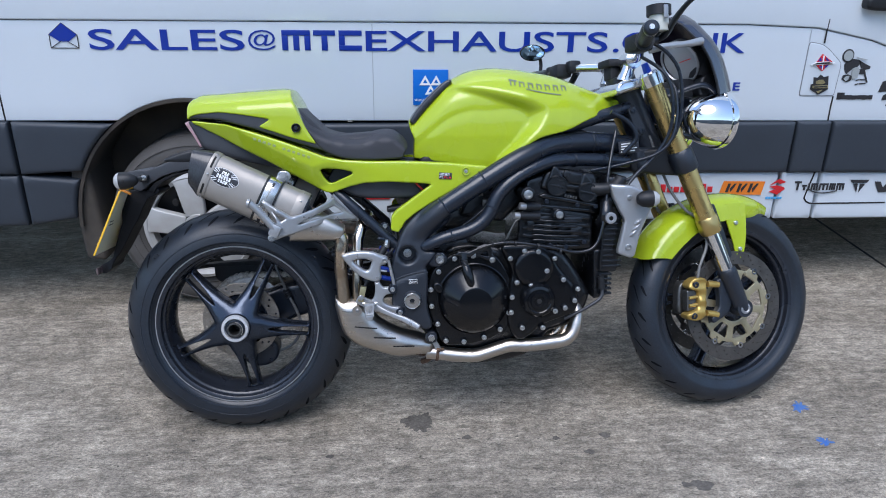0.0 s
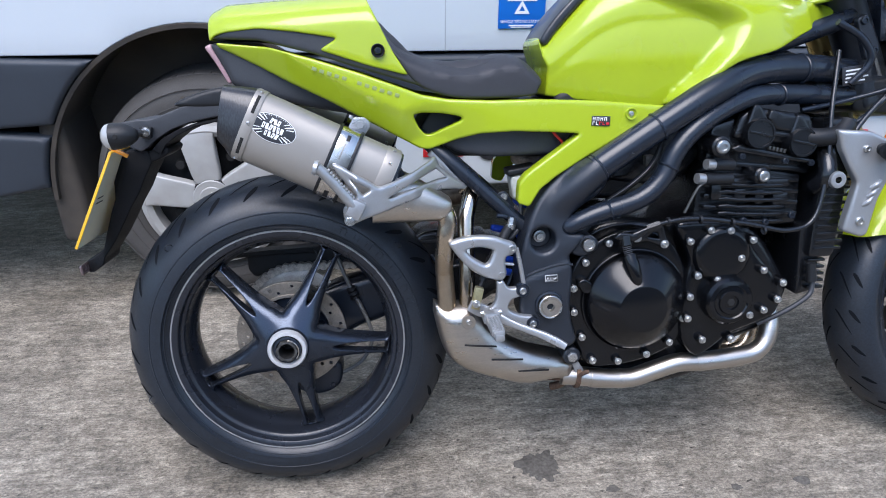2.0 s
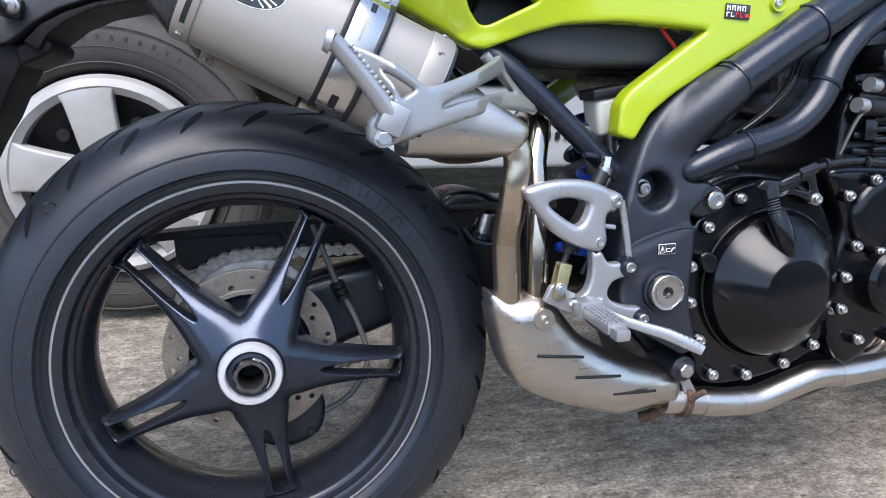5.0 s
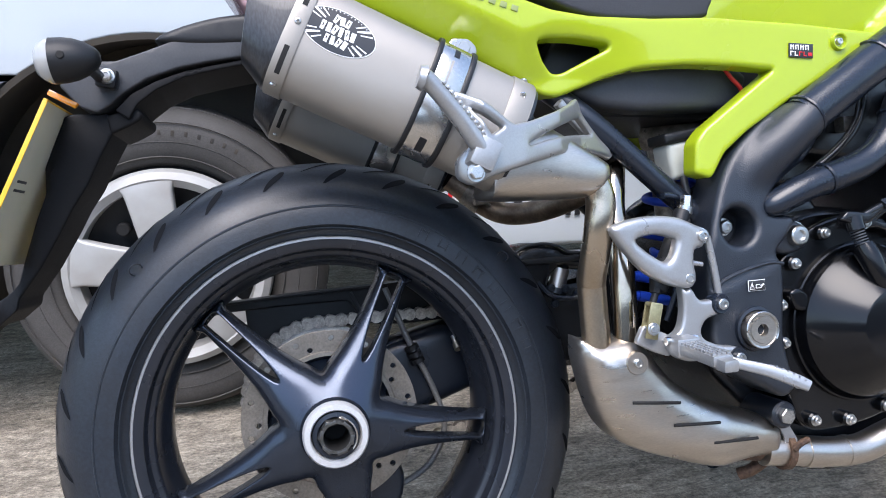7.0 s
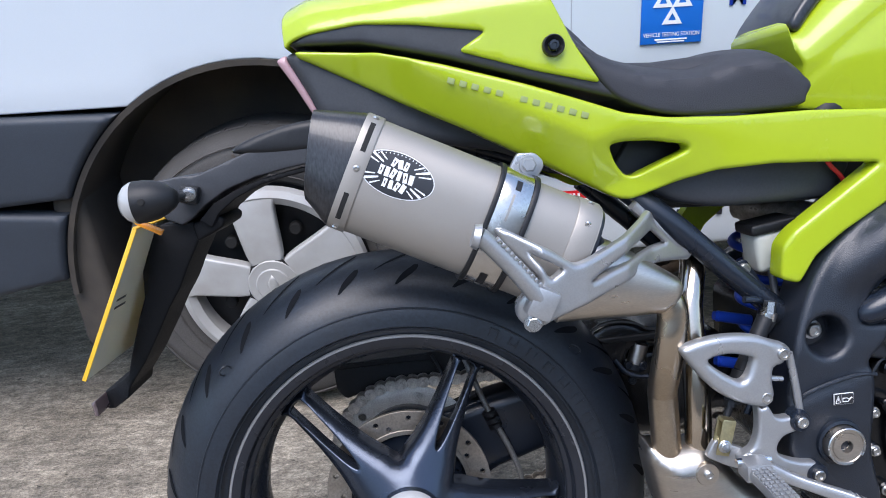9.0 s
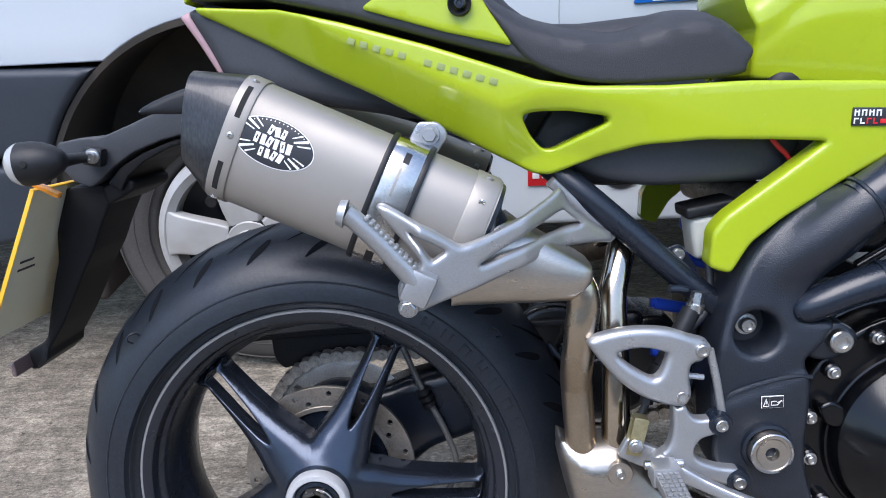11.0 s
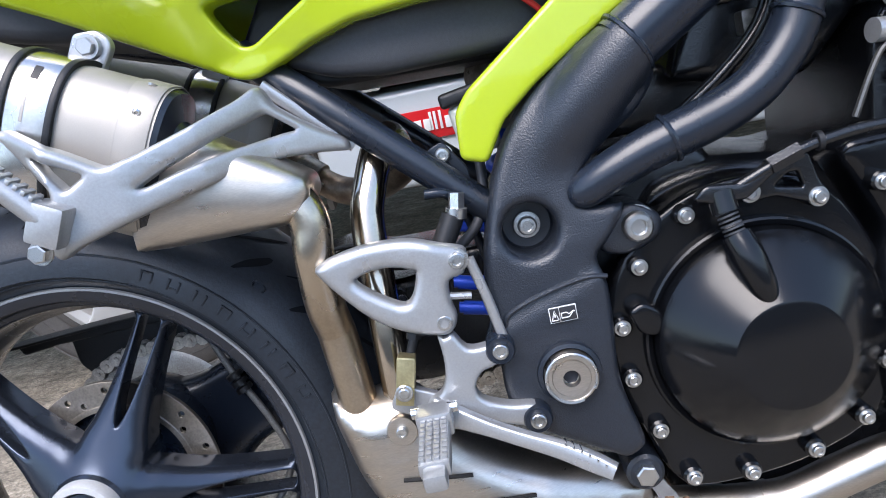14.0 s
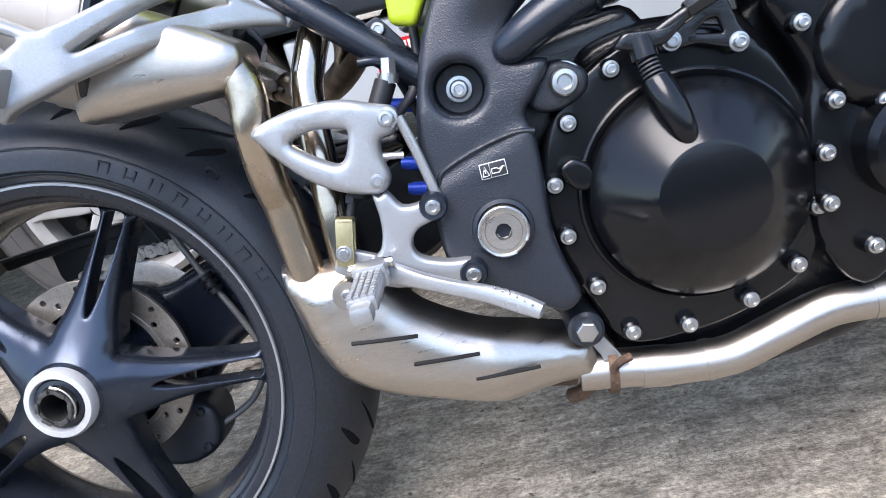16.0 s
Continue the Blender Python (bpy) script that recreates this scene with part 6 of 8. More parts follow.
def muffler(flip):
    M = Matrix.Diagonal((1, -1, 1, 1)) if flip else Matrix.Identity(4)
    body = P("silencer", xf(loft([can_ring(0.0), can_ring(0.08), can_ring(0.16), can_ring(0.252)], False), M), TITAN, label="bead-blasted titanium silencer with a carbon end cap")
    part("end_cap", xf(loft([can_ring(0.002, 1.0), can_ring(-0.008, 1.0), can_ring(-0.026, 0.87, tilt=-0.12), can_ring(-0.0455, 0.735, tilt=-0.26), can_ring(-0.0462, 0.700, tilt=-0.26), can_ring(-0.040, 0.665, tilt=-0.26), can_ring(0.01, 0.60)]), M), CARBON, body, "glossy carbon-fibre end cap", 25)
    part("rear_band", xf(can_band(-0.005, 0.013, 0.0014), M), TITAN, body)
    part("front_band", xf(can_band(0.226, 0.250, 0.0012), M), TITAN, body)
    part("front_cap", xf(loft([can_ring(0.250, 1.0), can_ring(0.256, 0.95), can_ring(0.260, 0.6), can_ring(0.275, 0.42), can_ring(0.282, 0.30)]), M), BLACK_SATIN, body)
    part("support_strap", xf(can_band(0.143, 0.176, 0.0024), M), STRAP, body, "polished support strap")
    for s in (0.139, 0.176):
        part("rubber_edge", xf(can_band(s, s + 0.005, 0.0042), M), BLACK_PLASTIC, body)
    sp = soften([(0.1540, 0.7420), (0.1730, 0.7410), (0.1810, 0.7330), (0.1820, 0.7250), (0.1670, 0.7050), (0.1420, 0.7220)], 0.004)
    tab = part("strap_tab", xf(relief(sp, lambda x, z: -0.158 + 0 * x, 0.002, 0.006, 0.008), M), ALU, body)
    part("tab_bolt", xf(cat(revolve([(0.0001, -0.168), (0.0065, -0.168), (0.0074, -0.167), (0.0074, -0.163)], 6, (0.1650, 0, 0.7290)), revolve([(0.0001, -0.1635), (0.0098, -0.1635), (0.0102, -0.161), (0.0102, -0.157)], 32, (0.1650, 0, 0.7290))), M), ALU, tab, "", 25)
    turn = (lambda a: math.pi - a) if flip else (lambda a: a)
    for s, a in ((0.004, 0.05), (0.004, 1.2), (0.004, -1.05), (0.238, 0.55), (0.238, -0.5), (0.238, 1.25)):
        p = can_pt(s, turn(a), 1, 0.0016)
        part("rivet", xf(xf(revolve([(0.0012, -0.0004), (0.0016, -0.0016), (0.003, -0.0012), (0.0036, 0.0004)], 14), Matrix.Translation(p) @ Matrix.Rotation(turn(a), 4, Vector((CD.x, 0, CD.y)))), M), BOLT, body)
    for a0, a1 in ((0.28, 0.95), (-0.75, -0.2)):
        part("band_slot", xf(strip(0.004, turn(a0), 0.004, turn(a1), 0.0026, 0.0021), M), DARK_GAP, body)
    if flip:
        return body
    part("strap_slot", strip(0.160, 0.66, 0.160, 0.92, 0.0030, 0.0031), BLACK_PLASTIC, body)
    part("strap_slot", strip(0.160, -1.1, 0.160, -0.7, 0.0040, 0.0031), BLACK_PLASTIC, body)
    part("strap_line", strip(0.158, 0.1, 0.158, 0.55, 0.0012, 0.0031), TITAN, body)
    c, e = 0.043, 0.0145
    st = part("oval_sticker", patch(c, e, 0.0385, 0.0218, 0.0004), WHITE_INK, body, "oval black and white maker's sticker")
    part("sticker_ground", patch(c, e, 0.0375, 0.0209, 0.0007), BLACK_INK, st)
    for sx, sz in ((1, 1), (-1, 1), (-1, -1), (1, -1)):
        part("sticker_ray", blade((c + sx * 0.0165, e + sz * 0.0075), (c + sx * 0.0290, e + sz * 0.0128), 0.0016, 0.0026, 0.0010), WHITE_INK, st)
        part("sticker_ray", blade((c + sx * 0.0205, e + sz * 0.0055), (c + sx * 0.0325, e + sz * 0.0085), 0.0010, 0.0016, 0.0010), WHITE_INK, st)
        part("sticker_ray", blade((c + sx * 0.0140, e + sz * 0.0105), (c + sx * 0.0225, e + sz * 0.0158), 0.0010, 0.0016, 0.0010), WHITE_INK, st)
    wob = random.Random(2)
    for row, (w0, n, tall) in enumerate(((-0.0085, 3, 0.0085), (-0.0185, 6, 0.0095), (-0.0110, 4, 0.0085))):
        for k in range(n):
            s, v = c + w0 + 0.0062 * k, e + 0.0105 - 0.0105 * row
            lean = wob.uniform(-0.0012, 0.0012)
            part("sticker_bar", blade((s + 0.0022 + lean, v + tall / 2), (s + 0.0022 - lean, v - tall / 2), wob.uniform(0.0036, 0.0052), wob.uniform(0.0036, 0.0052), 0.0010), WHITE_INK, st)
            if k % 2 == 0:
                part("sticker_gap", blade((s + 0.0022, v + tall * 0.22), (s + 0.0022, v - tall * 0.15), 0.0011, 0.0011, 0.0013), BLACK_INK, st)
    for k in range(16):
        t = radians(140 - 100 * k / 15)
        part("sticker_small_print", blade((c + 0.0345 * math.cos(t), e + 0.0184 * math.sin(t)), (c + 0.0352 * math.cos(t), e + 0.0196 * math.sin(t)), 0.0009, 0.0009, 0.0010), WHITE_INK, st)
    return body


muffler(False)
muffler(True)


def ring_y(x, z0, z1, yc, hw, n=32):
    zc, h = (z0 + z1) / 2, (z1 - z0) / 2
    return [(x, yc - hw * math.copysign(abs(math.cos(t)) ** 0.62, math.cos(t)), zc + h * math.copysign(abs(math.sin(t)) ** 0.62, math.sin(t))) for t in (2 * math.pi * i / n for i in range(n))]


def link_cover(yc):
    return loft([ring_y(x, z0, z1, yc, w) for x, z0, z1, w in ((0.176, 0.5645, 0.572, 0.0405), (0.177, 0.5625, 0.590, 0.0425), (0.186, 0.5610, 0.622, 0.0430), (0.200, 0.5600, 0.644, 0.0430), (0.222, 0.5595, 0.651, 0.0425), (0.246, 0.5590, 0.640, 0.0415), (0.270, 0.5585, 0.625, 0.0400), (0.292, 0.5585, 0.611, 0.0375), (0.304, 0.5640, 0.603, 0.0340), (0.312, 0.5740, 0.597, 0.0300), (0.314, 0.5770, 0.594, 0.0270))])


P("link_cover", link_cover(-0.1635), STEEL, label="satin stainless cover over the link pipe")
P("link_pipe", tube([(0.385, 0.0, 0.585), (0.360, 0.03, 0.565), (0.325, 0.08, 0.551), (0.285, 0.118, 0.552), (0.250, 0.136, 0.574), (0.212, 0.145, 0.608)], 0.0165, 20), HEATED, label="heat-browned link pipe to the far silencer")
P("pipe_clamp", cat(tube([(0.256, 0.133, 0.570), (0.234, 0.140, 0.588)], 0.0200, 28), block(0.238, 0.258, 0.104, 0.122, 0.566, 0.580, 0.003), tube([(0.262, 0.112, 0.564), (0.236, 0.110, 0.582)], 0.0028, 8)), CHAIN, label="steel band clamp with a tightening bolt")
P("tail_pipe", tube([(0.282, -0.176, 0.592), (0.299, -0.177, 0.577), (0.3060, -0.178, 0.556), (0.3025, -0.178, 0.527), (0.2990, -0.168, 0.489), (0.2985, -0.158, 0.468), (0.2996, -0.153, 0.450), (0.3030, -0.150, 0.37)], 0.0166, 24), STEEL_WARM, label="heat-tinted stainless tail pipe")
P("tail_pipe", tube([(0.360, 0.03, 0.565), (0.371, 0.0, 0.590), (0.369, -0.05, 0.607), (0.362, -0.095, 0.598), (0.351, -0.116, 0.570), (0.3435, -0.128, 0.542), (0.3420, -0.142, 0.485), (0.3405, -0.149, 0.432), (0.338, -0.150, 0.36)], 0.0150, 24), STEEL_POLISHED, label="polished stainless tail pipe")
P("rear_header", tube([(0.336, -0.12, 0.36), (0.35, -0.12, 0.30), (0.42, -0.12, 0.265), (0.52, -0.128, 0.236)], [0.03, 0.034, 0.03, 0.019], 20), RUST)


def shield_y(x, z):
    ridge = 0.392 - 0.86 * (x - 0.30)
    return -0.178 + 0.10 * np.clip(0.31 - x, 0, 1) + 0.02 * np.clip((x - 0.45) / 0.1, 0, 1) + 0.16 * np.clip(0.262 - z, 0, 0.1)


shield_pts = [(0.278, 0.401), (0.286, 0.397), (0.306, 0.394), (0.338, 0.396), (0.356, 0.386), (0.374, 0.361), (0.398, 0.333), (0.443, 0.306), (0.490, 0.289), (0.532, 0.271), (0.544, 0.254), (0.540, 0.221), (0.502, 0.227), (0.444, 0.226), (0.390, 0.243), (0.351, 0.258), (0.323, 0.273), (0.302, 0.293), (0.289, 0.321), (0.281, 0.356), (0.277, 0.379)]
shield = P("heat_shield", relief(spline(shield_pts[:2], False, 2) + spline(shield_pts[1:], False, 4)[1:], shield_y, 0.030, 0.02, 0.0075), STEEL, label="brushed stainless collector heat shield with slots", angle=60)
slots = [(0.329, 0.324), (0.388, 0.317), (0.378, 0.292), (0.437, 0.288), (0.428, 0.265), (0.486, 0.263)]
for a, b in zip(slots[::2], slots[1::2]):
    y = float(shield_y(np.array([(a[0] + b[0]) / 2]), np.array([(a[1] + b[1]) / 2]))[0])
    part("shield_slot", tube([(a[0], y - 0.0006, a[1]), ((a[0] + b[0]) / 2, y - 0.0012, (a[1] + b[1]) / 2), (b[0], y - 0.0002, b[1])], 0.0019, 8), DARK_GAP, shield)
part("shield_washer", revolve([(0.0001, -0.1795), (0.0125, -0.1795), (0.0135, -0.178), (0.0135, -0.17)], 32, (0.338, 0, 0.368)), STEEL, shield)
bolt(shield, 0.338, -0.184, 0.368, 0.0052)
coll = P("collector_pipe", tube([(0.52, -0.135, 0.232), (0.565, -0.137, 0.226), (0.60, -0.138, 0.220), (0.655, -0.138, 0.2165), (0.70, -0.138, 0.228), (0.75, -0.138, 0.241), (0.80, -0.138, 0.240), (0.86, -0.136, 0.243), (0.905, -0.134, 0.249), (0.930, -0.130, 0.270), (0.941, -0.122, 0.305), (0.940, -0.098, 0.342), (0.935, -0.055, 0.37)], [0.0187] * 8 + [0.0180] * 5, 28), STEEL, label="stainless header and collector pipe")
for args in (((0.575, -0.138, 0.224), (0.60, -0.138, 0.220)), ((0.632, -0.138, 0.217), (0.640, -0.138, 0.2167)), ((0.785, -0.138, 0.2405), (0.80, -0.138, 0.240))):
    part("pipe_joint", tube([args[0], args[1]], 0.0196, 28), STEEL, coll)
P("rear_collector", tube([(0.55, -0.06, 0.222), (0.66, -0.07, 0.208), (0.80, -0.08, 0.225), (0.89, -0.08, 0.235), (0.925, -0.07, 0.27), (0.93, -0.06, 0.36), (0.935, -0.06, 0.42)], 0.0195, 24), STEEL_WARM)
P("middle_header", tube([(0.68, -0.07, 0.212), (0.80, -0.07, 0.226), (0.87, -0.07, 0.238), (0.903, -0.07, 0.262), (0.915, -0.068, 0.30), (0.917, -0.06, 0.36)], 0.0190, 20), STEEL_WARM)
P("far_header", tube([(0.66, 0.0, 0.21), (0.80, 0.02, 0.225), (0.90, 0.03, 0.26), (0.93, 0.03, 0.36), (0.935, 0.03, 0.42)], 0.0195, 20), STEEL_WARM)
P("pipe_clamp", cat(tube([(0.545, -0.135, 0.229), (0.553, -0.135, 0.228)], 0.024, 28), tube([(0.548, -0.158, 0.236), (0.556, -0.162, 0.244), (0.566, -0.16, 0.246)], 0.004, 8), tube([(0.535, -0.12, 0.215), (0.52, -0.11, 0.20), (0.508, -0.10, 0.193)], 0.008, 10)), RUST, label="rusty exhaust clamp")
P("exhaust_bracket", relief(soften([(0.5220, 0.2890), (0.5350, 0.2890), (0.5600, 0.2440), (0.5560, 0.2220), (0.5440, 0.2300), (0.5420, 0.2480)], 0.003), -0.15, 0.001, 0.003, 0.01), ALU)
bolt(bike, 0.533, -0.172, 0.281, 0.0098, hex_mesh, "bracket_bolt")
P("bracket_boss", disc_solid(0.0165, -0.165, -0.09, 0.003, 28, (0.533, 0, 0.281)), BLACK_CAST)

# -- foot controls --
heel = P("heel_guard", relief(spline([(0.306, 0.523), (0.325, 0.530), (0.353, 0.533), (0.383, 0.530), (0.406, 0.521), (0.422, 0.514), (0.423, 0.505), (0.418, 0.494), (0.406, 0.491), (0.404, 0.476), (0.406, 0.461), (0.400, 0.451), (0.388, 0.450), (0.362, 0.459), (0.339, 0.475), (0.321, 0.496), (0.309, 0.513)], True, 3), lambda x, z: -0.204 + 0.25 * np.clip(x - 0.398, 0, 1), 0.007, 0.006, 0.0055, (spline([(0.335, 0.508), (0.357, 0.512), (0.378, 0.507), (0.382, 0.503), (0.376, 0.487), (0.368, 0.481), (0.355, 0.488), (0.342, 0.498)], True, 3),)), ALU, label="satin alloy heel guard")
bolt(heel, 0.4155, -0.2045, 0.5065, 0.0068)
bolt(heel, 0.3955, -0.2045, 0.460, 0.0068)
hang = P("footrest_hanger", relief(spline([(0.387, 0.452), (0.392, 0.447), (0.399, 0.449), (0.408, 0.435), (0.424, 0.434), (0.434, 0.439), (0.441, 0.432), (0.438, 0.420), (0.427, 0.416), (0.415, 0.412), (0.408, 0.401), (0.412, 0.390), (0.432, 0.381), (0.450, 0.378), (0.460, 0.372), (0.459, 0.362), (0.450, 0.356), (0.437, 0.362), (0.417, 0.367), (0.393, 0.367), (0.376, 0.374), (0.366, 0.392), (0.380, 0.402), (0.386, 0.415), (0.388, 0.432)], True, 3), lambda x, z: -0.200 + 0 * x, 0.004, 0.010, 0.006), ALU, label="satin alloy footrest hanger")
part("hanger_strut", tube([(0.4245, -0.194, 0.505), (0.432, -0.192, 0.47), (0.4385, -0.190, 0.43)], 0.0042, 10), ALU, hang)
part("hanger_strut", tube([(0.40, -0.19, 0.478), (0.42, -0.188, 0.474)], 0.003, 8), ALU, hang)
for x, z in ((0.4335, 0.4285), (0.4515, 0.3655)):
    part("bolt_boss", revolve([(0.006, -0.202), (0.0105, -0.2025), (0.0118, -0.200), (0.0118, -0.185)], 28, (x, 0, z)), BLACK_SATIN, hang)
    bolt(hang, x, -0.2065, z, 0.0066)


def flat_bar(pts, hw, ht):
    """A flattened cast bar along the points: hw half its width in the upright plane, ht half its thickness."""
    q = spline([Vector((*p, a)) for p, a in zip(pts, hw)], False, 6)
    rows = []
    for i, v in enumerate(q):
        t = (q[min(i + 1, len(q) - 1)].xyz - q[max(i - 1, 0)].xyz).normalized()
        side = Vector((0, 1, 0))
        u = t.cross(side).normalized()
        side = u.cross(t).normalized()
        rows.append([tuple(v.xyz + u * v[3] * math.copysign(abs(math.cos(a)) ** 0.4, math.cos(a)) + side * ht * math.copysign(abs(math.sin(a)) ** 0.4, math.sin(a))) for a in (2 * math.pi * j / 16 for j in range(16))])
    return loft(rows)


pedal = P("brake_pedal", flat_bar([(0.372, -0.198, 0.392), (0.392, -0.207, 0.382), (0.414, -0.214, 0.372), (0.437, -0.225, 0.364), (0.462, -0.237, 0.356), (0.484, -0.247, 0.346), (0.4985, -0.253, 0.338)], [0.009, 0.008, 0.0062, 0.006, 0.0066, 0.0072, 0.006], 0.0055), ALU, label="satin alloy brake pedal with a ribbed tip")
for k in range(6):
    part("pedal_groove", xf(block(-0.0007, 0.0007, -0.006, 0.006, 0.0, 0.0016, 0.0004), Matrix.Translation((0.467 + 0.005 * k, -0.2395 - 0.0024 * k, 0.3608 - 0.0022 * k - 0.0002 * k * k)) @ Matrix.Rotation(radians(28), 4, "Y")), ALU_BRIGHT, pedal)
PEG_A, PEG_B = Vector((0.373, -0.221, 0.391)), Vector((0.375, -0.315, 0.385))
pu = (PEG_B - PEG_A).normalized()
pw = Vector((pu.y, -pu.x, 0)).normalized() * -1
pv = pw.cross(pu).normalized()
if pv.z < 0:
    pv, pw = -pv, -pw
peg_m = Matrix(((pw.x, pu.x, pv.x, PEG_A.x), (pw.y, pu.y, pv.y, PEG_A.y), (pw.z, pu.z, pv.z, PEG_A.z), (0, 0, 0, 1)))
peg = P("footrest", xf(cat(block(-0.0115, 0.0115, 0.004, 0.070, -0.008, 0.004, 0.003), block(-0.0085, 0.0085, 0.066, 0.084, -0.011, 0.002, 0.004), block(-0.014, 0.014, -0.014, 0.010, -0.011, 0.009, 0.003)), peg_m), ALU, label="studded alloy footrest")
for i in range(9):
    for j in range(4):
        part("peg_stud", xf(block(-0.0021, 0.0021, -0.0026, 0.0026, 0.003, 0.0062, 0.001), peg_m @ Matrix.Translation((-0.0082 + 0.00547 * j, 0.010 + 0.0068 * i, 0))), ALU, peg)
part("footrest_pin", tube([(0.355, -0.214, 0.396), (0.392, -0.214, 0.396)], 0.0045, 12), ALU_BRIGHT, peg)
clevis = P("brake_clevis", cat(xf(block(-0.0075, 0.0075, -0.0075, -0.0050, -0.030, 0.010, 0.003), Matrix.Translation((0.3555, -0.188, 0.4255)) @ Matrix.Rotation(radians(14), 4, "Y")), xf(block(-0.0075, 0.0075, 0.0050, 0.0075, -0.030, 0.010, 0.003), Matrix.Translation((0.3555, -0.188, 0.4255)) @ Matrix.Rotation(radians(14), 4, "Y")),
                               xf(block(-0.0075, 0.0075, -0.0075, 0.0075, 0.006, 0.011, 0.002), Matrix.Translation((0.3555, -0.188, 0.4255)) @ Matrix.Rotation(radians(14), 4, "Y"))), BRASS, label="yellow zinc brake clevis")
part("clevis_pin", cat(disc_solid(0.0072, -0.1985, -0.1955, 0.001, 24, (0.3505, 0, 0.4077)), disc_solid(0.0045, -0.1995, -0.176, 0.001, 20, (0.3505, 0, 0.4077))), BOLT, clevis)
P("clevis_arm", relief(soften([(0.334, 0.392), (0.345, 0.412), (0.38, 0.395), (0.375, 0.372), (0.355, 0.38)], 0.005), -0.186, 0.002, 0.006, 0.01), ALU)
mc = P("rear_master_cylinder", cat(tube([(0.3595, -0.180, 0.432), (0.366, -0.178, 0.446)], 0.0040, 14), tube([(0.3655, -0.178, 0.445), (0.3675, -0.177, 0.451)], 0.0068, 6), tube([(0.3710, -0.174, 0.447), (0.3755, -0.172, 0.458)], [0.0095, 0.0125], 18), tube([(0.3755, -0.172, 0.458), (0.385, -0.168, 0.480)], 0.0110, 18), tube([(0.385, -0.168, 0.480), (0.418, -0.158, 0.535)], 0.0095, 18)), BLACK_PLASTIC)
part("banjo_bolt", cat(tube([(0.4215, -0.158, 0.538), (0.4245, -0.157, 0.553)], 0.0068, 6), tube([(0.4200, -0.158, 0.533), (0.4220, -0.158, 0.541)], 0.009, 18)), BOLT, mc)
P("rear_brake_line", tube([(0.398, -0.15, 0.556), (0.42, -0.145, 0.55), (0.43, -0.12, 0.52), (0.44, -0.10, 0.45), (0.42, -0.1, 0.40)], 0.0042, 10), BLACK_SATIN)
P("reservoir_hose", tube([(0.449, -0.112, 0.578), (0.446, -0.125, 0.545), (0.435, -0.135, 0.52), (0.41, -0.14, 0.50)], 0.0045, 10), GREY_PLASTIC)
res = P("brake_fluid_reservoir", relief(soften([(0.430, 0.620), (0.474, 0.628), (0.470, 0.578), (0.436, 0.574)], 0.006), -0.112, 0.008, 0.03, 0.01), RESERVOIR, label="milky plastic brake fluid reservoir")
part("reservoir_cap", relief(soften([(0.424, 0.632), (0.478, 0.640), (0.478, 0.627), (0.426, 0.619)], 0.004), -0.116, 0.004, 0.04, 0.01), BLACK_PLASTIC, res)
P("reservoir_bracket", relief(soften([(0.404, 0.588), (0.420, 0.594), (0.438, 0.566), (0.436, 0.548), (0.415, 0.556)], 0.005), -0.108, 0.001, 0.003, 0.01), BLACK_SATIN)
bolt(bike, 0.418, -0.113, 0.582, 0.0068, None, "reservoir_bolt")
shock = P("shock_absorber", cat(tube([(0.485, 0.0, 0.66), (0.50, 0.0, 0.42)], 0.022, 20), tube([(0.47, 0.01, 0.645), (0.51, -0.06, 0.628), (0.53, -0.08, 0.624)], 0.022, 20)), CHAIN, label="rear shock absorber with blue spring")
coil = [(0.487 + 0.0012 * i / 3 + 0.033 * math.cos(i * 0.75), 0.033 * math.sin(i * 0.75), 0.61 - 0.0062 * i * 0.72) for i in range(46)]
part("spring", tube(coil, 0.0058, 10, 3), BLUE, shock, "blue coil spring")
for z in (0.5145, 0.4560, 0.4300):
    P("blue_fitting", cat(tube([(0.404, -0.06, z), (0.446, -0.06, z - 0.010)], 0.0070, 14), tube([(0.400, -0.06, z + 0.001), (0.405, -0.06, z)], 0.0056, 14)), BLUE, label="blue anodised fitting beside the shock absorber")
guard = P("inner_mudguard", relief(spline([(0.238, 0.478), (0.2626, 0.5002), (0.277, 0.5055), (0.298, 0.5065), (0.3186, 0.501), (0.334, 0.4925), (0.37, 0.4905), (0.40, 0.488), (0.40, 0.468), (0.35, 0.466), (0.325, 0.470), (0.308, 0.464), (0.298, 0.440), (0.28, 0.43), (0.26, 0.45)], True, 3), -0.01, 0.012, 0.07, 0.012), ENGINE_BLACK, label="glossy black mudguard over the swingarm")
part("guard_lip", tube([(0.250, -0.012, 0.489), (0.2626, -0.012, 0.5000), (0.277, -0.012, 0.5052), (0.298, -0.012, 0.5060), (0.3186, -0.012, 0.5005), (0.334, -0.012, 0.4920), (0.37, -0.012, 0.4900)], 0.0016, 8), GREY_PLASTIC, guard)
part("guard_strap", relief(soften([(0.262, 0.487), (0.335, 0.4875), (0.36, 0.489), (0.36, 0.482), (0.33, 0.479), (0.27, 0.479)], 0.003), -0.016, 0.002, 0.006, 0.01), BLACK_PLASTIC, guard)
P("linkage_rocker", relief(spline([(0.29, 0.44), (0.31, 0.450), (0.36, 0.452), (0.41, 0.47), (0.45, 0.46), (0.46, 0.40), (0.40, 0.34), (0.33, 0.33), (0.29, 0.36)], True, 4), 0.03, 0.01, 0.08, 0.02), ENGINE_BLACK, label="black cast suspension rocker behind the tail pipes")
damper = P("linkage_rod", tube([(0.324, 0.0, 0.470), (0.314, 0.0, 0.440)], 0.0115, 20), STEEL, label="bright steel linkage rod")
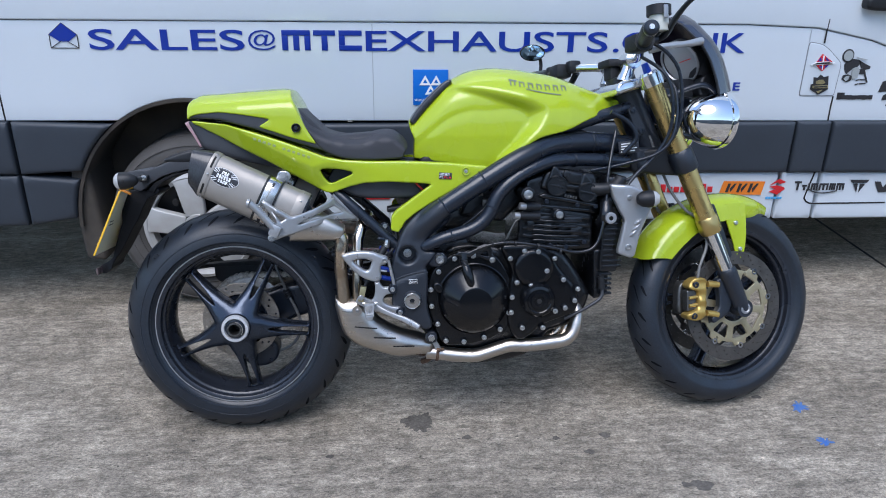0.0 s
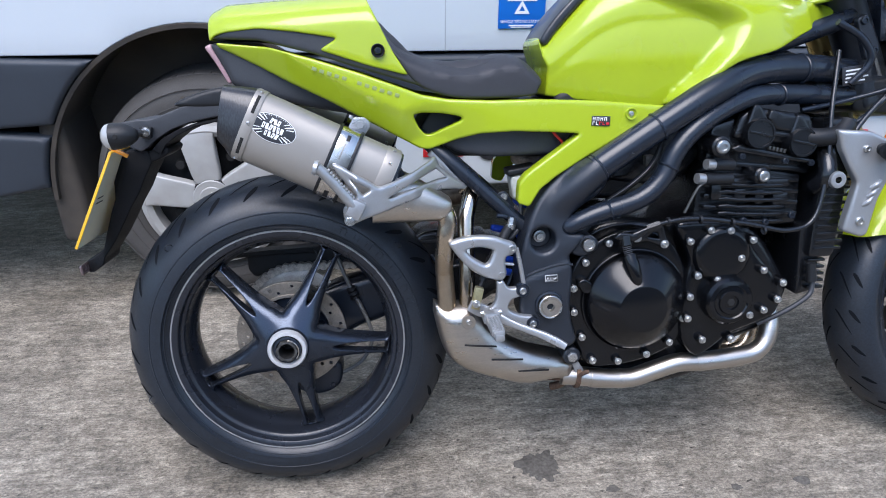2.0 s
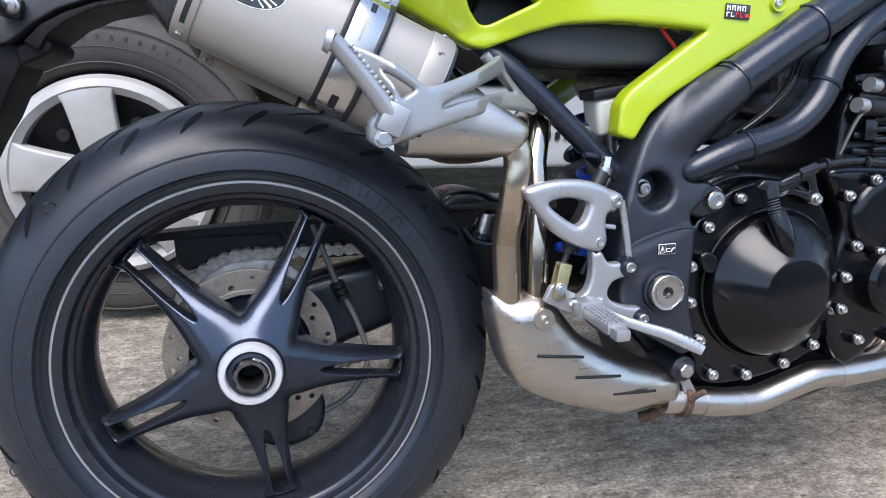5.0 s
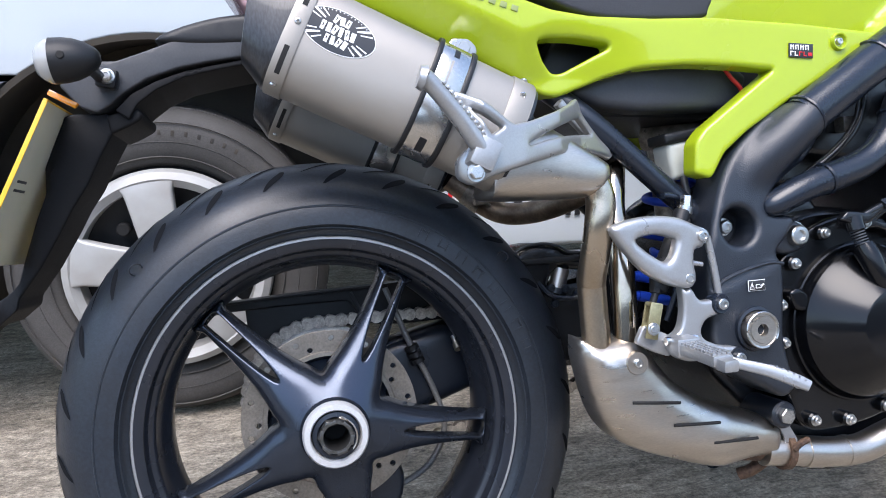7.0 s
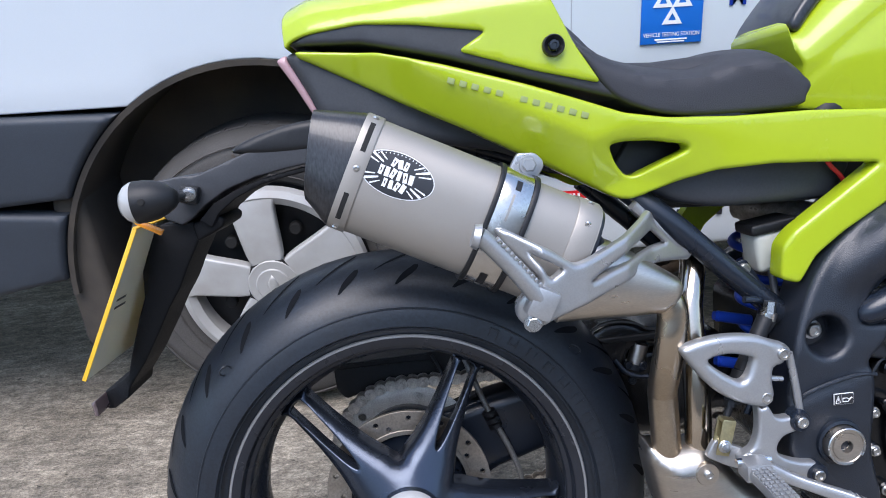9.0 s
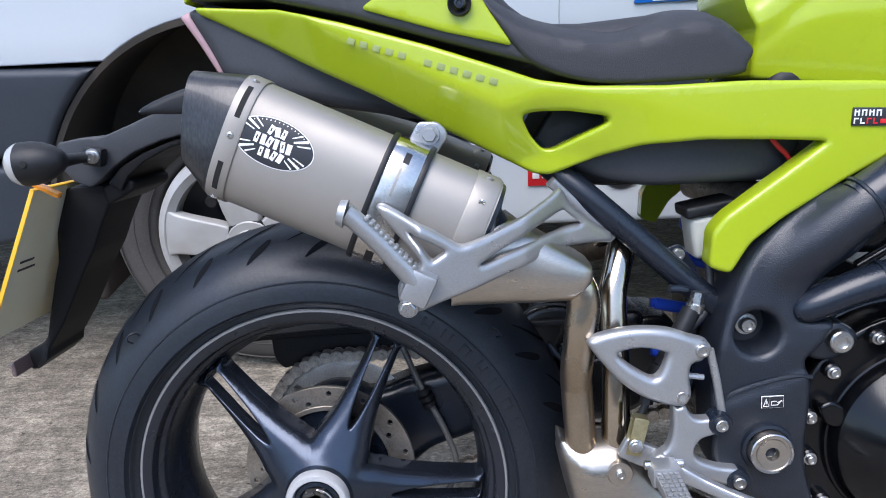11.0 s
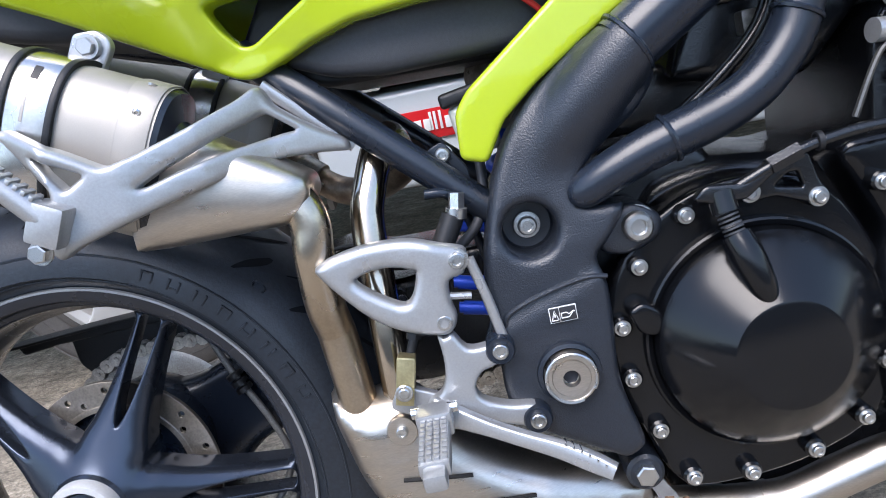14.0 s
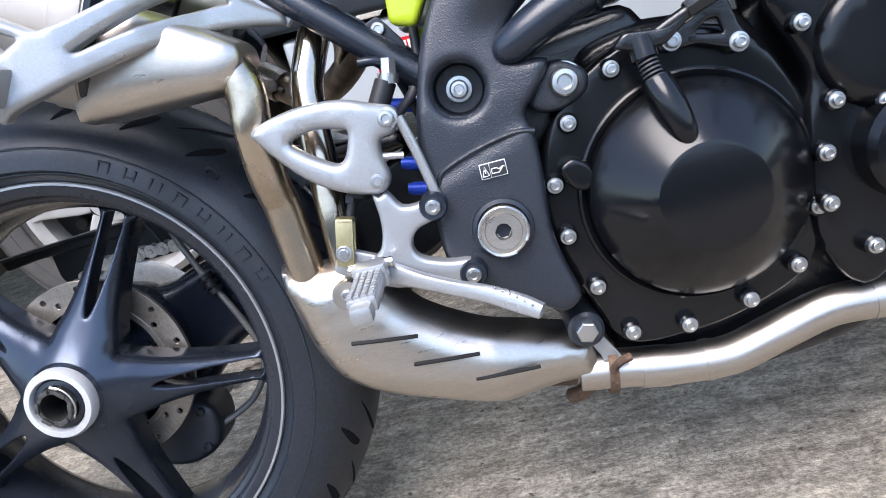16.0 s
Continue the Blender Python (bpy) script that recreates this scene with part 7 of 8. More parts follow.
part("rod_collar", tube([(0.3155, 0.0, 0.4445), (0.313, 0.0, 0.437)], 0.0145, 20), BLACK_SATIN, damper)
for x, z in ((0.303, 0.446), (0.3225, 0.4435), (0.340, 0.438), (0.307, 0.425)):
    bolt(damper, x, -0.016, z, 0.0055, dark_socket_mesh)
P("guard_hose", tube([(0.285, -0.012, 0.455), (0.30, -0.018, 0.437), (0.325, -0.02, 0.431), (0.36, -0.02, 0.436)], 0.0035, 8), BLACK_SATIN)

# -- pillion footrest --
hanger_out = soften([(0.1150, 0.6730), (0.1210, 0.6750), (0.1380, 0.6660), (0.1650, 0.6510), (0.1890, 0.6330), (0.2090, 0.6370), (0.2480, 0.6500), (0.2760, 0.6620), (0.2880, 0.6700), (0.2930, 0.6650), (0.2960, 0.6540), (0.3100, 0.6400), (0.3270, 0.6260), (0.3450, 0.6140), (0.3450, 0.6040), (0.3240, 0.6080), (0.2970, 0.6110), (0.2640, 0.6080), (0.2280, 0.6000), (0.1930, 0.5910), (0.1620, 0.5830), (0.1420, 0.5750), (0.1300, 0.5840), (0.1300, 0.6010), (0.1430, 0.6140), (0.1550, 0.6230), (0.1420, 0.6380), (0.1240, 0.6580)], 0.005)
hanger_holes = (soften([(0.2050, 0.6140), (0.2210, 0.6220), (0.2530, 0.6350), (0.2860, 0.6470), (0.2910, 0.6480), (0.3100, 0.6300), (0.3000, 0.6300), (0.2670, 0.6260), (0.2310, 0.6190), (0.2100, 0.6130)], 0.004), soften([(0.1450, 0.6500), (0.1630, 0.6400), (0.1770, 0.6310), (0.1630, 0.6230), (0.1550, 0.6370)], 0.003))
arms = P("pillion_hanger", relief(hanger_out, lambda x, z: np.interp(x, [0.1, 0.125, 0.155, 0.2, 0.25, 0.29, 0.35], [-0.232, -0.236, -0.256, -0.242, -0.212, -0.168, -0.126]) - 0.004, 0.005, 0.010, 0.005, hanger_holes), ALU, label="cast alloy pillion footrest hanger", angle=50)
part("hanger_foot", flat_bar([(0.283, -0.130, 0.672), (0.315, -0.124, 0.639), (0.347, -0.121, 0.607)], [0.0055, 0.005, 0.0055], 0.006), ALU, arms)
pegb = [(0.151, -0.262, 0.604)][0]
part("hinge_block", xf(block(-0.012, 0.013, -0.012, 0.014, -0.015, 0.015, 0.004), Matrix.Translation(pegb) @ Matrix.Rotation(radians(28), 4, "Y")), ALU, arms)
bolt(arms, pegb[0] - 0.010, pegb[1] - 0.012, pegb[2] - 0.018, 0.007, hex_mesh)
pp = [(0.149, -0.265, 0.609), (0.125, -0.271, 0.642), (0.103, -0.276, 0.668), (0.096, -0.277, 0.674)]
pillion = P("pillion_footrest", tube(pp, [0.0095, 0.0088, 0.0085, 0.0095], 14), ALU, label="folded alloy pillion footrest")
part("peg_knob", tube([pp[-1], (pp[-1][0] - 0.006, pp[-1][1], pp[-1][2] + 0.002)], [0.0125, 0.0105], 16), ALU, pillion)
for k in range(11):
    a, b = Vector(pp[0]), Vector(pp[2])
    q = a.lerp(b, 0.12 + 0.078 * k)
    part("peg_rib", xf(block(-0.0018, 0.0018, -0.007, 0.007, -0.002, 0.0018, 0.001), Matrix.Translation(q + Vector((0.006, 0, 0.0075))) @ Matrix.Rotation(radians(45), 4, "Y")), ALU, pillion)

# -- engine --
circle = lambda cx, cz, r, n=48: [(cx + r * math.cos(2 * math.pi * i / n), cz + r * math.sin(2 * math.pi * i / n)) for i in range(n)]
engine = P("engine", relief(spline([(0.538, 0.320), (0.534, 0.376), (0.540, 0.452), (0.572, 0.504), (0.594, 0.524), (0.648, 0.530), (0.735, 0.516), (0.762, 0.513), (0.855, 0.516), (0.911, 0.491), (0.972, 0.394), (0.979, 0.359), (0.942, 0.293), (0.863, 0.264), (0.852, 0.242), (0.796, 0.199), (0.694, 0.183), (0.615, 0.183), (0.560, 0.216)], True, 3), -0.115, 0.02, 0.22, 0.02), ENGINE_BLACK, label="black three-cylinder engine with bright cover bolts")
bolts_c = [(0.6, 0.497), (0.557, 0.463), (0.535, 0.415), (0.536, 0.369), (0.551, 0.319), (0.572, 0.271), (0.621, 0.266), (0.676, 0.276), (0.72, 0.297), (0.649, 0.506), (0.7, 0.492), (0.744, 0.343)]
cover = part("clutch_cover", relief(spline([(0.595, 0.508), (0.65, 0.518), (0.705, 0.504), (0.735, 0.47), (0.757, 0.41), (0.757, 0.35), (0.735, 0.292), (0.68, 0.264), (0.621, 0.254), (0.566, 0.260), (0.540, 0.315), (0.524, 0.369), (0.524, 0.418), (0.546, 0.47)], True, 4), -0.158, 0.006, 0.05, 0.012), BLACK_GLOSS, engine, "gloss black clutch cover")
part("clutch_dome", revolve([(0.0001, -0.2185), (0.0405, -0.2185), (0.0435, -0.2178), (0.0465, -0.2158), (0.055, -0.2095), (0.066, -0.2005), (0.077, -0.1910), (0.086, -0.1825), (0.0905, -0.1770), (0.0918, -0.1710), (0.0918, -0.155)], 72, (0.650, 0, 0.384)), BLACK_GLOSS, cover, "", 20)
part("clutch_ring", revolve([(0.091, -0.156), (0.0925, -0.1635), (0.0965, -0.1655), (0.0985, -0.1645), (0.1, -0.156)], 72, (0.650, 0, 0.384)), BLACK_GLOSS, cover)
for x, z in bolts_c:
    part("bolt_boss", disc_solid(0.0088, -0.168, -0.15, 0.002, 20, (x, 0, z)), BLACK_GLOSS, cover)
    bolt(cover, x, -0.1740, z, 0.0050)
part("clutch_lever", cat(tube([(0.6225, -0.188, 0.514), (0.6235, -0.192, 0.498)], 0.0105, 20), tube([(0.627, -0.196, 0.480), (0.632, -0.203, 0.462), (0.638, -0.208, 0.440), (0.641, -0.209, 0.425)], [0.0125, 0.0130, 0.0105, 0.006], 20)), BLACK_GLOSS, cover)
part("lever_ribs", cat(*[tube([(0.6236 + 0.0006 * i, -0.192 - 0.0008 * i, 0.499 - 0.0032 * i), (0.6239 + 0.0006 * i, -0.1924 - 0.0008 * i, 0.4976 - 0.0032 * i)], 0.0082, 20) for i in range(6)]), GREY_PLASTIC, cover)
part("lever_arm", relief(soften([(0.60, 0.512), (0.61, 0.522), (0.64, 0.518), (0.66, 0.53), (0.665, 0.522), (0.64, 0.505), (0.615, 0.506)], 0.004), -0.196, 0.003, 0.006, 0.01), ENGINE_BLACK, cover)
part("cover_bracket", relief(soften([(0.54, 0.43), (0.553, 0.436), (0.566, 0.428), (0.57, 0.41), (0.56, 0.404), (0.547, 0.41)], 0.005), -0.176, 0.004, 0.02, 0.008), BLACK_GLOSS, cover)
stator = part("alternator_cover", relief(spline([(0.725, 0.524), (0.767, 0.530), (0.831, 0.524), (0.864, 0.496), (0.881, 0.464), (0.932, 0.396), (0.929, 0.342), (0.892, 0.323), (0.838, 0.304), (0.806, 0.279), (0.773, 0.264), (0.745, 0.299), (0.739, 0.354), (0.746, 0.418), (0.753, 0.450), (0.742, 0.482)], True, 3), lambda x, z: -0.168 + 0 * x, 0.010, 0.05, 0.011), BLACK_GLOSS, engine, "gloss black end cover")
part("upper_boss", relief(spline(circle(0.812, 0.465, 0.055, 20), True, 2), -0.180, 0.014, 0.02, 0.010), BLACK_GLOSS, stator)
part("crank_boss", revolve([(0.0001, -0.197), (0.012, -0.197), (0.0135, -0.2005), (0.022, -0.2005), (0.024, -0.197), (0.030, -0.1965), (0.0325, -0.1985), (0.040, -0.197), (0.045, -0.190), (0.047, -0.168)], 48, (0.822, 0, 0.379)), BLACK_GLOSS, stator, "", 25)
part("crank_hex", disc_solid(0.0075, -0.1985, -0.19, 0.0008, 6, (0.822, 0, 0.379)), DARK_GAP, stator)
for x, z in ((0.748, 0.494), (0.765, 0.428), (0.752, 0.388), (0.749, 0.346), (0.779, 0.302), (0.869, 0.345), (0.896, 0.353), (0.922, 0.372), (0.930, 0.404), (0.891, 0.431), (0.846, 0.457), (0.803, 0.418), (0.823, 0.51), (0.867, 0.49), (0.786, 0.513), (0.835, 0.300)):
    part("bolt_boss", disc_solid(0.0086, -0.180, -0.15, 0.002, 20, (x, 0, z)), BLACK_GLOSS, stator)
    bolt(stator, x, -0.1855, z, 0.0050)
cyl = part("cylinder_block", relief(soften([(0.775, 0.50), (0.782, 0.60), (0.80, 0.635), (0.985, 0.60), (0.985, 0.50)], 0.01), -0.118, 0.008, 0.22, 0.02), ENGINE_BLACK, engine)
for k in range(5):
    z0 = 0.535 + 0.021 * k
    part("cylinder_rib", xf(block(0.0, 0.185, -0.132, -0.112, -0.004, 0.004, 0.002), Matrix.Translation((0.79, 0, z0 + 0.012)) @ Matrix.Rotation(radians(7), 4, "Y")), ENGINE_BLACK, cyl)
for x0, z0, w, h in ((0.845, 0.553, 0.022, 0.026), (0.885, 0.548, 0.018, 0.028), (0.92, 0.544, 0.03, 0.024), (0.83, 0.585, 0.04, 0.014), (0.90, 0.578, 0.05, 0.016), (0.80, 0.56, 0.02, 0.03)):
    part("casting_block", block(x0, x0 + w, -0.140, -0.112, z0, z0 + h, 0.004), ENGINE_BLACK, cyl)
for k in range(6):
    z = 0.588 - 0.0135 * k
    fin = soften([(0.815, z + 0.0035), (0.832, z + 0.0045), (0.852, z + 0.001), (0.868, z + 0.001), (0.890, z - 0.0005), (0.905, z - 0.002), (0.935, z - 0.003), (0.948, z - 0.007), (0.934, z - 0.0105), (0.905, z - 0.009), (0.868, z - 0.0065), (0.832, z - 0.0035), (0.815, z - 0.004)], 0.002)
    part("cooling_fin", relief(fin, lambda x, zz: -0.146 + 0.45 * np.abs(x - 0.878) ** 1.6, 0.0025, 0.03, 0.006), ENGINE_BLACK, cyl)
head = part("cylinder_head", relief(soften([(0.79, 0.628), (0.80, 0.70), (0.85, 0.712), (0.985, 0.698), (1.005, 0.66), (0.998, 0.595)], 0.012), -0.125, 0.010, 0.23, 0.02), ENGINE_BLACK, engine)
part("cam_cover", relief(soften([(0.835, 0.672), (0.848, 0.716), (0.872, 0.728), (0.985, 0.708), (0.995, 0.672), (0.93, 0.655)], 0.010), -0.140, 0.010, 0.04, 0.012), ENGINE_BLACK, head)
for x, z, r in ((0.878, 0.681, 0.0275), (0.960, 0.661, 0.0265)):
    plug = part("cam_plug", revolve([(0.0001, -0.1600), (r * 0.80, -0.1600), (r * 0.84, -0.1622), (r * 0.95, -0.1622), (r, -0.159), (r, -0.12)], 40, (x, 0, z)), ENGINE_BLACK, head, "", 25)
    part("plug_bar", xf(block(-r * 0.80, r * 0.80, -0.1630, -0.158, -0.0022, 0.0022, 0.0008), Matrix.Translation((x, 0, z)) @ Matrix.Rotation(radians(14), 4, "Y")), ENGINE_BLACK, plug)
    post_out = soften([(x - r * 0.95, z + r * 0.2), (x - r * 0.40, z + r * 1.9), (x + r * 0.05, z + r * 1.85), (x + r * 0.95, z + r * 0.3)], 0.004)
    part("cover_post", relief(post_out, -0.152, 0.005, 0.03, 0.008), ENGINE_BLACK, head)
part("cover_plate", relief(soften([(0.895, 0.706), (0.900, 0.722), (0.950, 0.709), (0.946, 0.678), (0.912, 0.686)], 0.005), -0.150, 0.004, 0.03, 0.009), ENGINE_BLACK, head)
for k in range(5):
    part("cover_print", xf(block(-0.0022, 0.0022, -0.1505, -0.146, -0.0035, 0.0035, 0.0006), Matrix.Translation((0.902 + 0.0072 * k, 0, 0.6535 - 0.0018 * k)) @ Matrix.Rotation(radians(14), 4, "Y")), DARK_STEEL, head)
part("head_rib", relief(soften([(0.83, 0.655), (0.845, 0.662), (0.99, 0.628), (0.992, 0.618), (0.84, 0.648)], 0.003), -0.148, 0.004, 0.03, 0.009), ENGINE_BLACK, head)
for bx, bz in ((0.852, 0.640), (0.935, 0.628), (0.985, 0.622), (0.862, 0.52), (0.905, 0.515), (0.955, 0.525)):
    bolt(head, bx, -0.150, bz, 0.0062, dark_socket_mesh)
for k in range(4):
    part("cable_tie", xf(revolve([(0.0062, -0.0025), (0.0075, -0.002), (0.0075, 0.002), (0.0062, 0.0025)], 14, closed=True), Matrix.Translation((0.70 + 0.06 * k, -0.189, 0.5365 - 0.0045 * max(0, k - 1) * k)) @ Matrix.Rotation(radians(90), 4, "Z")), BLACK_PLASTIC, head)
part("cover_bar", xf(block(-0.055, 0.055, -0.147, -0.13, -0.004, 0.004, 0.002), Matrix.Translation((0.93, 0, 0.675)) @ Matrix.Rotation(radians(10), 4, "Y")), ENGINE_BLACK, head)
part("frame_spacer", disc_solid(0.018, -0.186, -0.12, 0.003, 28, (0.795, 0, 0.664)), ENGINE_BLACK, head)
bolt(head, 0.795, -0.192, 0.664, 0.0125)
part("head_boss", disc_solid(0.015, -0.172, -0.12, 0.003, 28, (0.881, 0, 0.606)), ENGINE_BLACK, head)
bolt(head, 0.881, -0.179, 0.606, 0.0105)
for x, z, l in ((0.776, 0.632, 0.055), (0.760, 0.607, 0.07)):
    sensor = part("coolant_fitting", tube([(x, -0.165, z), (x + 0.016, -0.162, z - 0.002)], 0.0095, 18), ALU, head)
    part("fitting_body", tube([(x + 0.015, -0.162, z - 0.002), (x + l, -0.15, z - 0.006)], 0.0115, 18), BLACK_PLASTIC, head)
part("bleed_pipe", tube([(0.79, -0.162, 0.598), (0.765, -0.165, 0.592), (0.74, -0.165, 0.545)], 0.0026, 8), DARK_STEEL, head)
part("gearbox_shell", relief(soften([(0.47, 0.33), (0.47, 0.52), (0.56, 0.545), (0.64, 0.55), (0.66, 0.50), (0.60, 0.25), (0.54, 0.25)], 0.02), -0.105, 0.015, 0.2, 0.03), ENGINE_BLACK, engine)
part("sump", relief(soften([(0.58, 0.27), (0.62, 0.20), (0.80, 0.205), (0.90, 0.28), (0.86, 0.31)], 0.015), -0.085, 0.012, 0.16, 0.03), ENGINE_BLACK, engine)
part("inlet_rubber", relief(soften([(0.560, 0.560), (0.585, 0.605), (0.612, 0.622), (0.640, 0.615), (0.655, 0.640), (0.700, 0.655), (0.71, 0.60), (0.66, 0.555)], 0.01), -0.055, 0.012, 0.10, 0.02), ENGINE_BLACK, engine)
part("throttle_body", relief(soften([(0.62, 0.60), (0.66, 0.70), (0.78, 0.72), (0.80, 0.64), (0.74, 0.58)], 0.012), -0.095, 0.012, 0.19, 0.03), ENGINE_BLACK, engine)
for x, z in ((0.668, 0.655), (0.70, 0.672), (0.685, 0.625), (0.73, 0.69)):
    part("throttle_link", block(x, x + 0.018, -0.112, -0.085, z, z + 0.02, 0.003), CHAIN if z < 0.67 else ENGINE_BLACK, engine)
P("wiring_loom", tube([(0.60, -0.12, 0.56), (0.66, -0.125, 0.60), (0.70, -0.12, 0.64), (0.72, -0.11, 0.70)], 0.006, 10), ENGINE_BLACK)
P("airbox", relief(soften([(0.50, 0.70), (0.52, 0.77), (0.95, 0.83), (1.02, 0.80), (0.85, 0.77), (0.72, 0.72)], 0.02), -0.09, 0.015, 0.18, 0.04), BLACK_PLASTIC)
P("clutch_cable", tube([(0.618, -0.190, 0.508), (0.66, -0.192, 0.525), (0.70, -0.190, 0.536), (0.758, -0.187, 0.538), (0.853, -0.185, 0.522), (0.927, -0.185, 0.506), (0.979, -0.180, 0.526), (1.006, -0.165, 0.615), (1.020, -0.14, 0.714), (1.05, -0.10, 0.82)], 0.0046, 12, 8), ENGINE_BLACK)
cb = P("cable_bracket", relief(soften([(0.640, 0.5060), (0.651, 0.5150), (0.668, 0.5200), (0.676, 0.5290), (0.690, 0.5330), (0.697, 0.5280), (0.703, 0.5040), (0.709, 0.4950), (0.703, 0.4850), (0.694, 0.4880), (0.668, 0.4990), (0.650, 0.4980)], 0.004), -0.1770, 0.0025, 0.003, 0.006, (soften([(0.668, 0.5070), (0.690, 0.5020), (0.687, 0.5150), (0.679, 0.5150)], 0.002),)), ENGINE_BLACK, label="black pierced cable bracket")
for x, z in ((0.649, 0.506), (0.700, 0.492)):
    bolt(cb, x, -0.1835, z, 0.0058)
P("cable_adjuster", tube([(0.660, -0.192, 0.5255), (0.684, -0.191, 0.533)], 0.0072, 6), ENGINE_BLACK)
P("cable_rod", tube([(0.628, -0.191, 0.511), (0.66, -0.192, 0.525)], 0.0024, 8), BOLT)
radiator = P("radiator", relief(soften([(1.015, 0.70), (1.07, 0.70), (1.045, 0.44), (0.995, 0.44)], 0.01), -0.148, 0.006, 0.30, 0.03), ENGINE_BLACK, label="black radiator with curved hoses")
for k in range(16):
    part("radiator_fin", block(1.003 + 0.0009 * k, 1.055 + 0.0009 * k, -0.152, -0.14, 0.455 + 0.0145 * k, 0.460 + 0.0145 * k, 0.001), ENGINE_BLACK, radiator)
cooler = P("oil_cooler", relief(soften([(0.985, 0.50), (1.03, 0.505), (1.025, 0.37), (0.985, 0.36)], 0.008), -0.13, 0.006, 0.26, 0.02), ENGINE_BLACK)
for k in range(9):
    part("cooler_fin", block(1.0, 1.034, -0.14, -0.12, 0.375 + 0.0135 * k, 0.381 + 0.0135 * k, 0.002), ENGINE_BLACK, cooler)
P("radiator_hose", tube([(1.052, -0.14, 0.690), (1.03, -0.15, 0.672), (0.99, -0.15, 0.668), (0.965, -0.14, 0.672)], 0.017, 18), BLACK_PLASTIC)
P("water_pipe", tube([(1.025, -0.12, 0.655), (1.012, -0.15, 0.63), (1.006, -0.165, 0.598), (1.002, -0.14, 0.575)], 0.0165, 18), ENGINE_BLACK)
P("hose_clip", revolve([(0.006, -0.186), (0.0105, -0.187), (0.0145, -0.186), (0.0155, -0.183), (0.0155, -0.17)], 28, (1.016, 0, 0.594)), ALU)
P("sensor_lead", tube([(1.005, -0.15, 0.40), (1.00, -0.155, 0.372), (0.97, -0.16, 0.352), (0.935, -0.158, 0.333), (0.90, -0.15, 0.315)], 0.0048, 10), GREY_PLASTIC)
P("rubber_boot", tube([(1.0, -0.15, 0.43), (1.003, -0.15, 0.395)], [0.008, 0.010], 14), BLACK_PLASTIC)
radcowl = P("radiator_cowl", relief(soften([(1.0140, 0.6830), (1.0710, 0.6790), (1.1040, 0.6640), (1.1340, 0.6290), (1.1210, 0.6070), (1.0970, 0.5530), (1.0830, 0.4890), (1.0710, 0.4840), (1.0360, 0.4970), (1.0380, 0.5110), (1.0540, 0.5870), (1.0430, 0.6060), (1.0230, 0.6470)], 0.006), lambda x, z: -0.185 + 0.25 * np.clip(1.05 - x, 0, 0.1), 0.006, 0.012, 0.007), ALU, label="silver radiator side cowl with three louvres")
for (x0, z0), (x1, z1) in (((1.079, 0.575), (1.097, 0.59)), ((1.074, 0.56), (1.092, 0.575)), ((1.067, 0.544), (1.084, 0.56))):
    part("louvre", tube([(x0, -0.184 , z0), ((x0 + x1) / 2, -0.188, (z0 + z1) / 2), (x1, -0.186, z1)], [0.003, 0.0045, 0.003], 10), ALU, radcowl)
bolt(radcowl, 1.064, -0.190, 0.515, 0.0085)
bolt(radcowl, 1.064, -0.191, 0.648, 0.0065)
find = P("front_indicator", xf(revolve([(0.0001, -0.030), (0.012, -0.028), (0.020, -0.016), (0.0225, 0.0), (0.0225, 0.010), (0.0001, 0.010)], 28), Matrix.Translation((1.104, -0.215, 0.646)) @ Matrix.Rotation(radians(-90), 4, "Z")), BLACK_PLASTIC, label="black bullet front indicator with clear lens")
part("indicator_lens", xf(revolve([(0.0222, 0.010), (0.021, 0.018), (0.014, 0.027), (0.0001, 0.030)], 28), Matrix.Translation((1.104, -0.215, 0.646)) @ Matrix.Rotation(radians(-90), 4, "Z")), CLEAR_LENS, find)
part("indicator_stalk", tube([(1.096, -0.2, 0.646), (1.091, -0.17, 0.646)], 0.011, 14), BLACK_PLASTIC, find)

# -- front end: built straight ahead, then turned about the steering axis --
STEER = 14.5
axis = Vector((-0.40, 0, 0.917)).normalized()
S = Matrix.Translation((1.085, 0, 0.942)) @ Matrix.Rotation(radians(STEER), 4, axis) @ Matrix.Translation((-1.085, 0, -0.942))
F = lambda name, geo, m, parent=None, label="", angle=38: part(name, xf(geo, S), m, parent or bike, label, angle)
fx = lambda z: 1.122 + (0.942 - z) * 0.44
FZ = 0.298
FX = fx(FZ)
W0 = Matrix.Translation((FX, 0, FZ))
front = F("front_wheel", xf(wheel_rim(0.2275, 0.047), W0), RIM, label="dark grey five-spoke alloy front wheel")
WF = lambda geo: xf(geo, S @ W0)
part("tyre", WF(revolve(tyre_profile(0.2995, 0.060, 0.2245, 0.90), 110, closed=True)), TYRE, front, "black sports tyre with shallow sickle grooves", 60)
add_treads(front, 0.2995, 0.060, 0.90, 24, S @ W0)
part("rim_line", WF(revolve([(0.2250, -0.0468), (0.2260, -0.0482), (0.2274, -0.0482), (0.2284, -0.0465)], 110)), GREY_PLASTIC, front)
for geo in spoke_star(0.025, 0.192, -0.034, -0.024, 27, 0.72, 0.052):
    part("spoke", WF(geo), WHEEL, front)
part("hub", WF(revolve([(0.012, -0.062), (0.034, -0.060), (0.036, -0.05), (0.036, 0.06)], 36)), WHEEL, front)
part("axle_end", WF(revolve([(0.0085, -0.10), (0.0085, -0.124), (0.0105, -0.1255), (0.0150, -0.1245), (0.0160, -0.121), (0.0160, -0.10)], 28)), ALU, front)
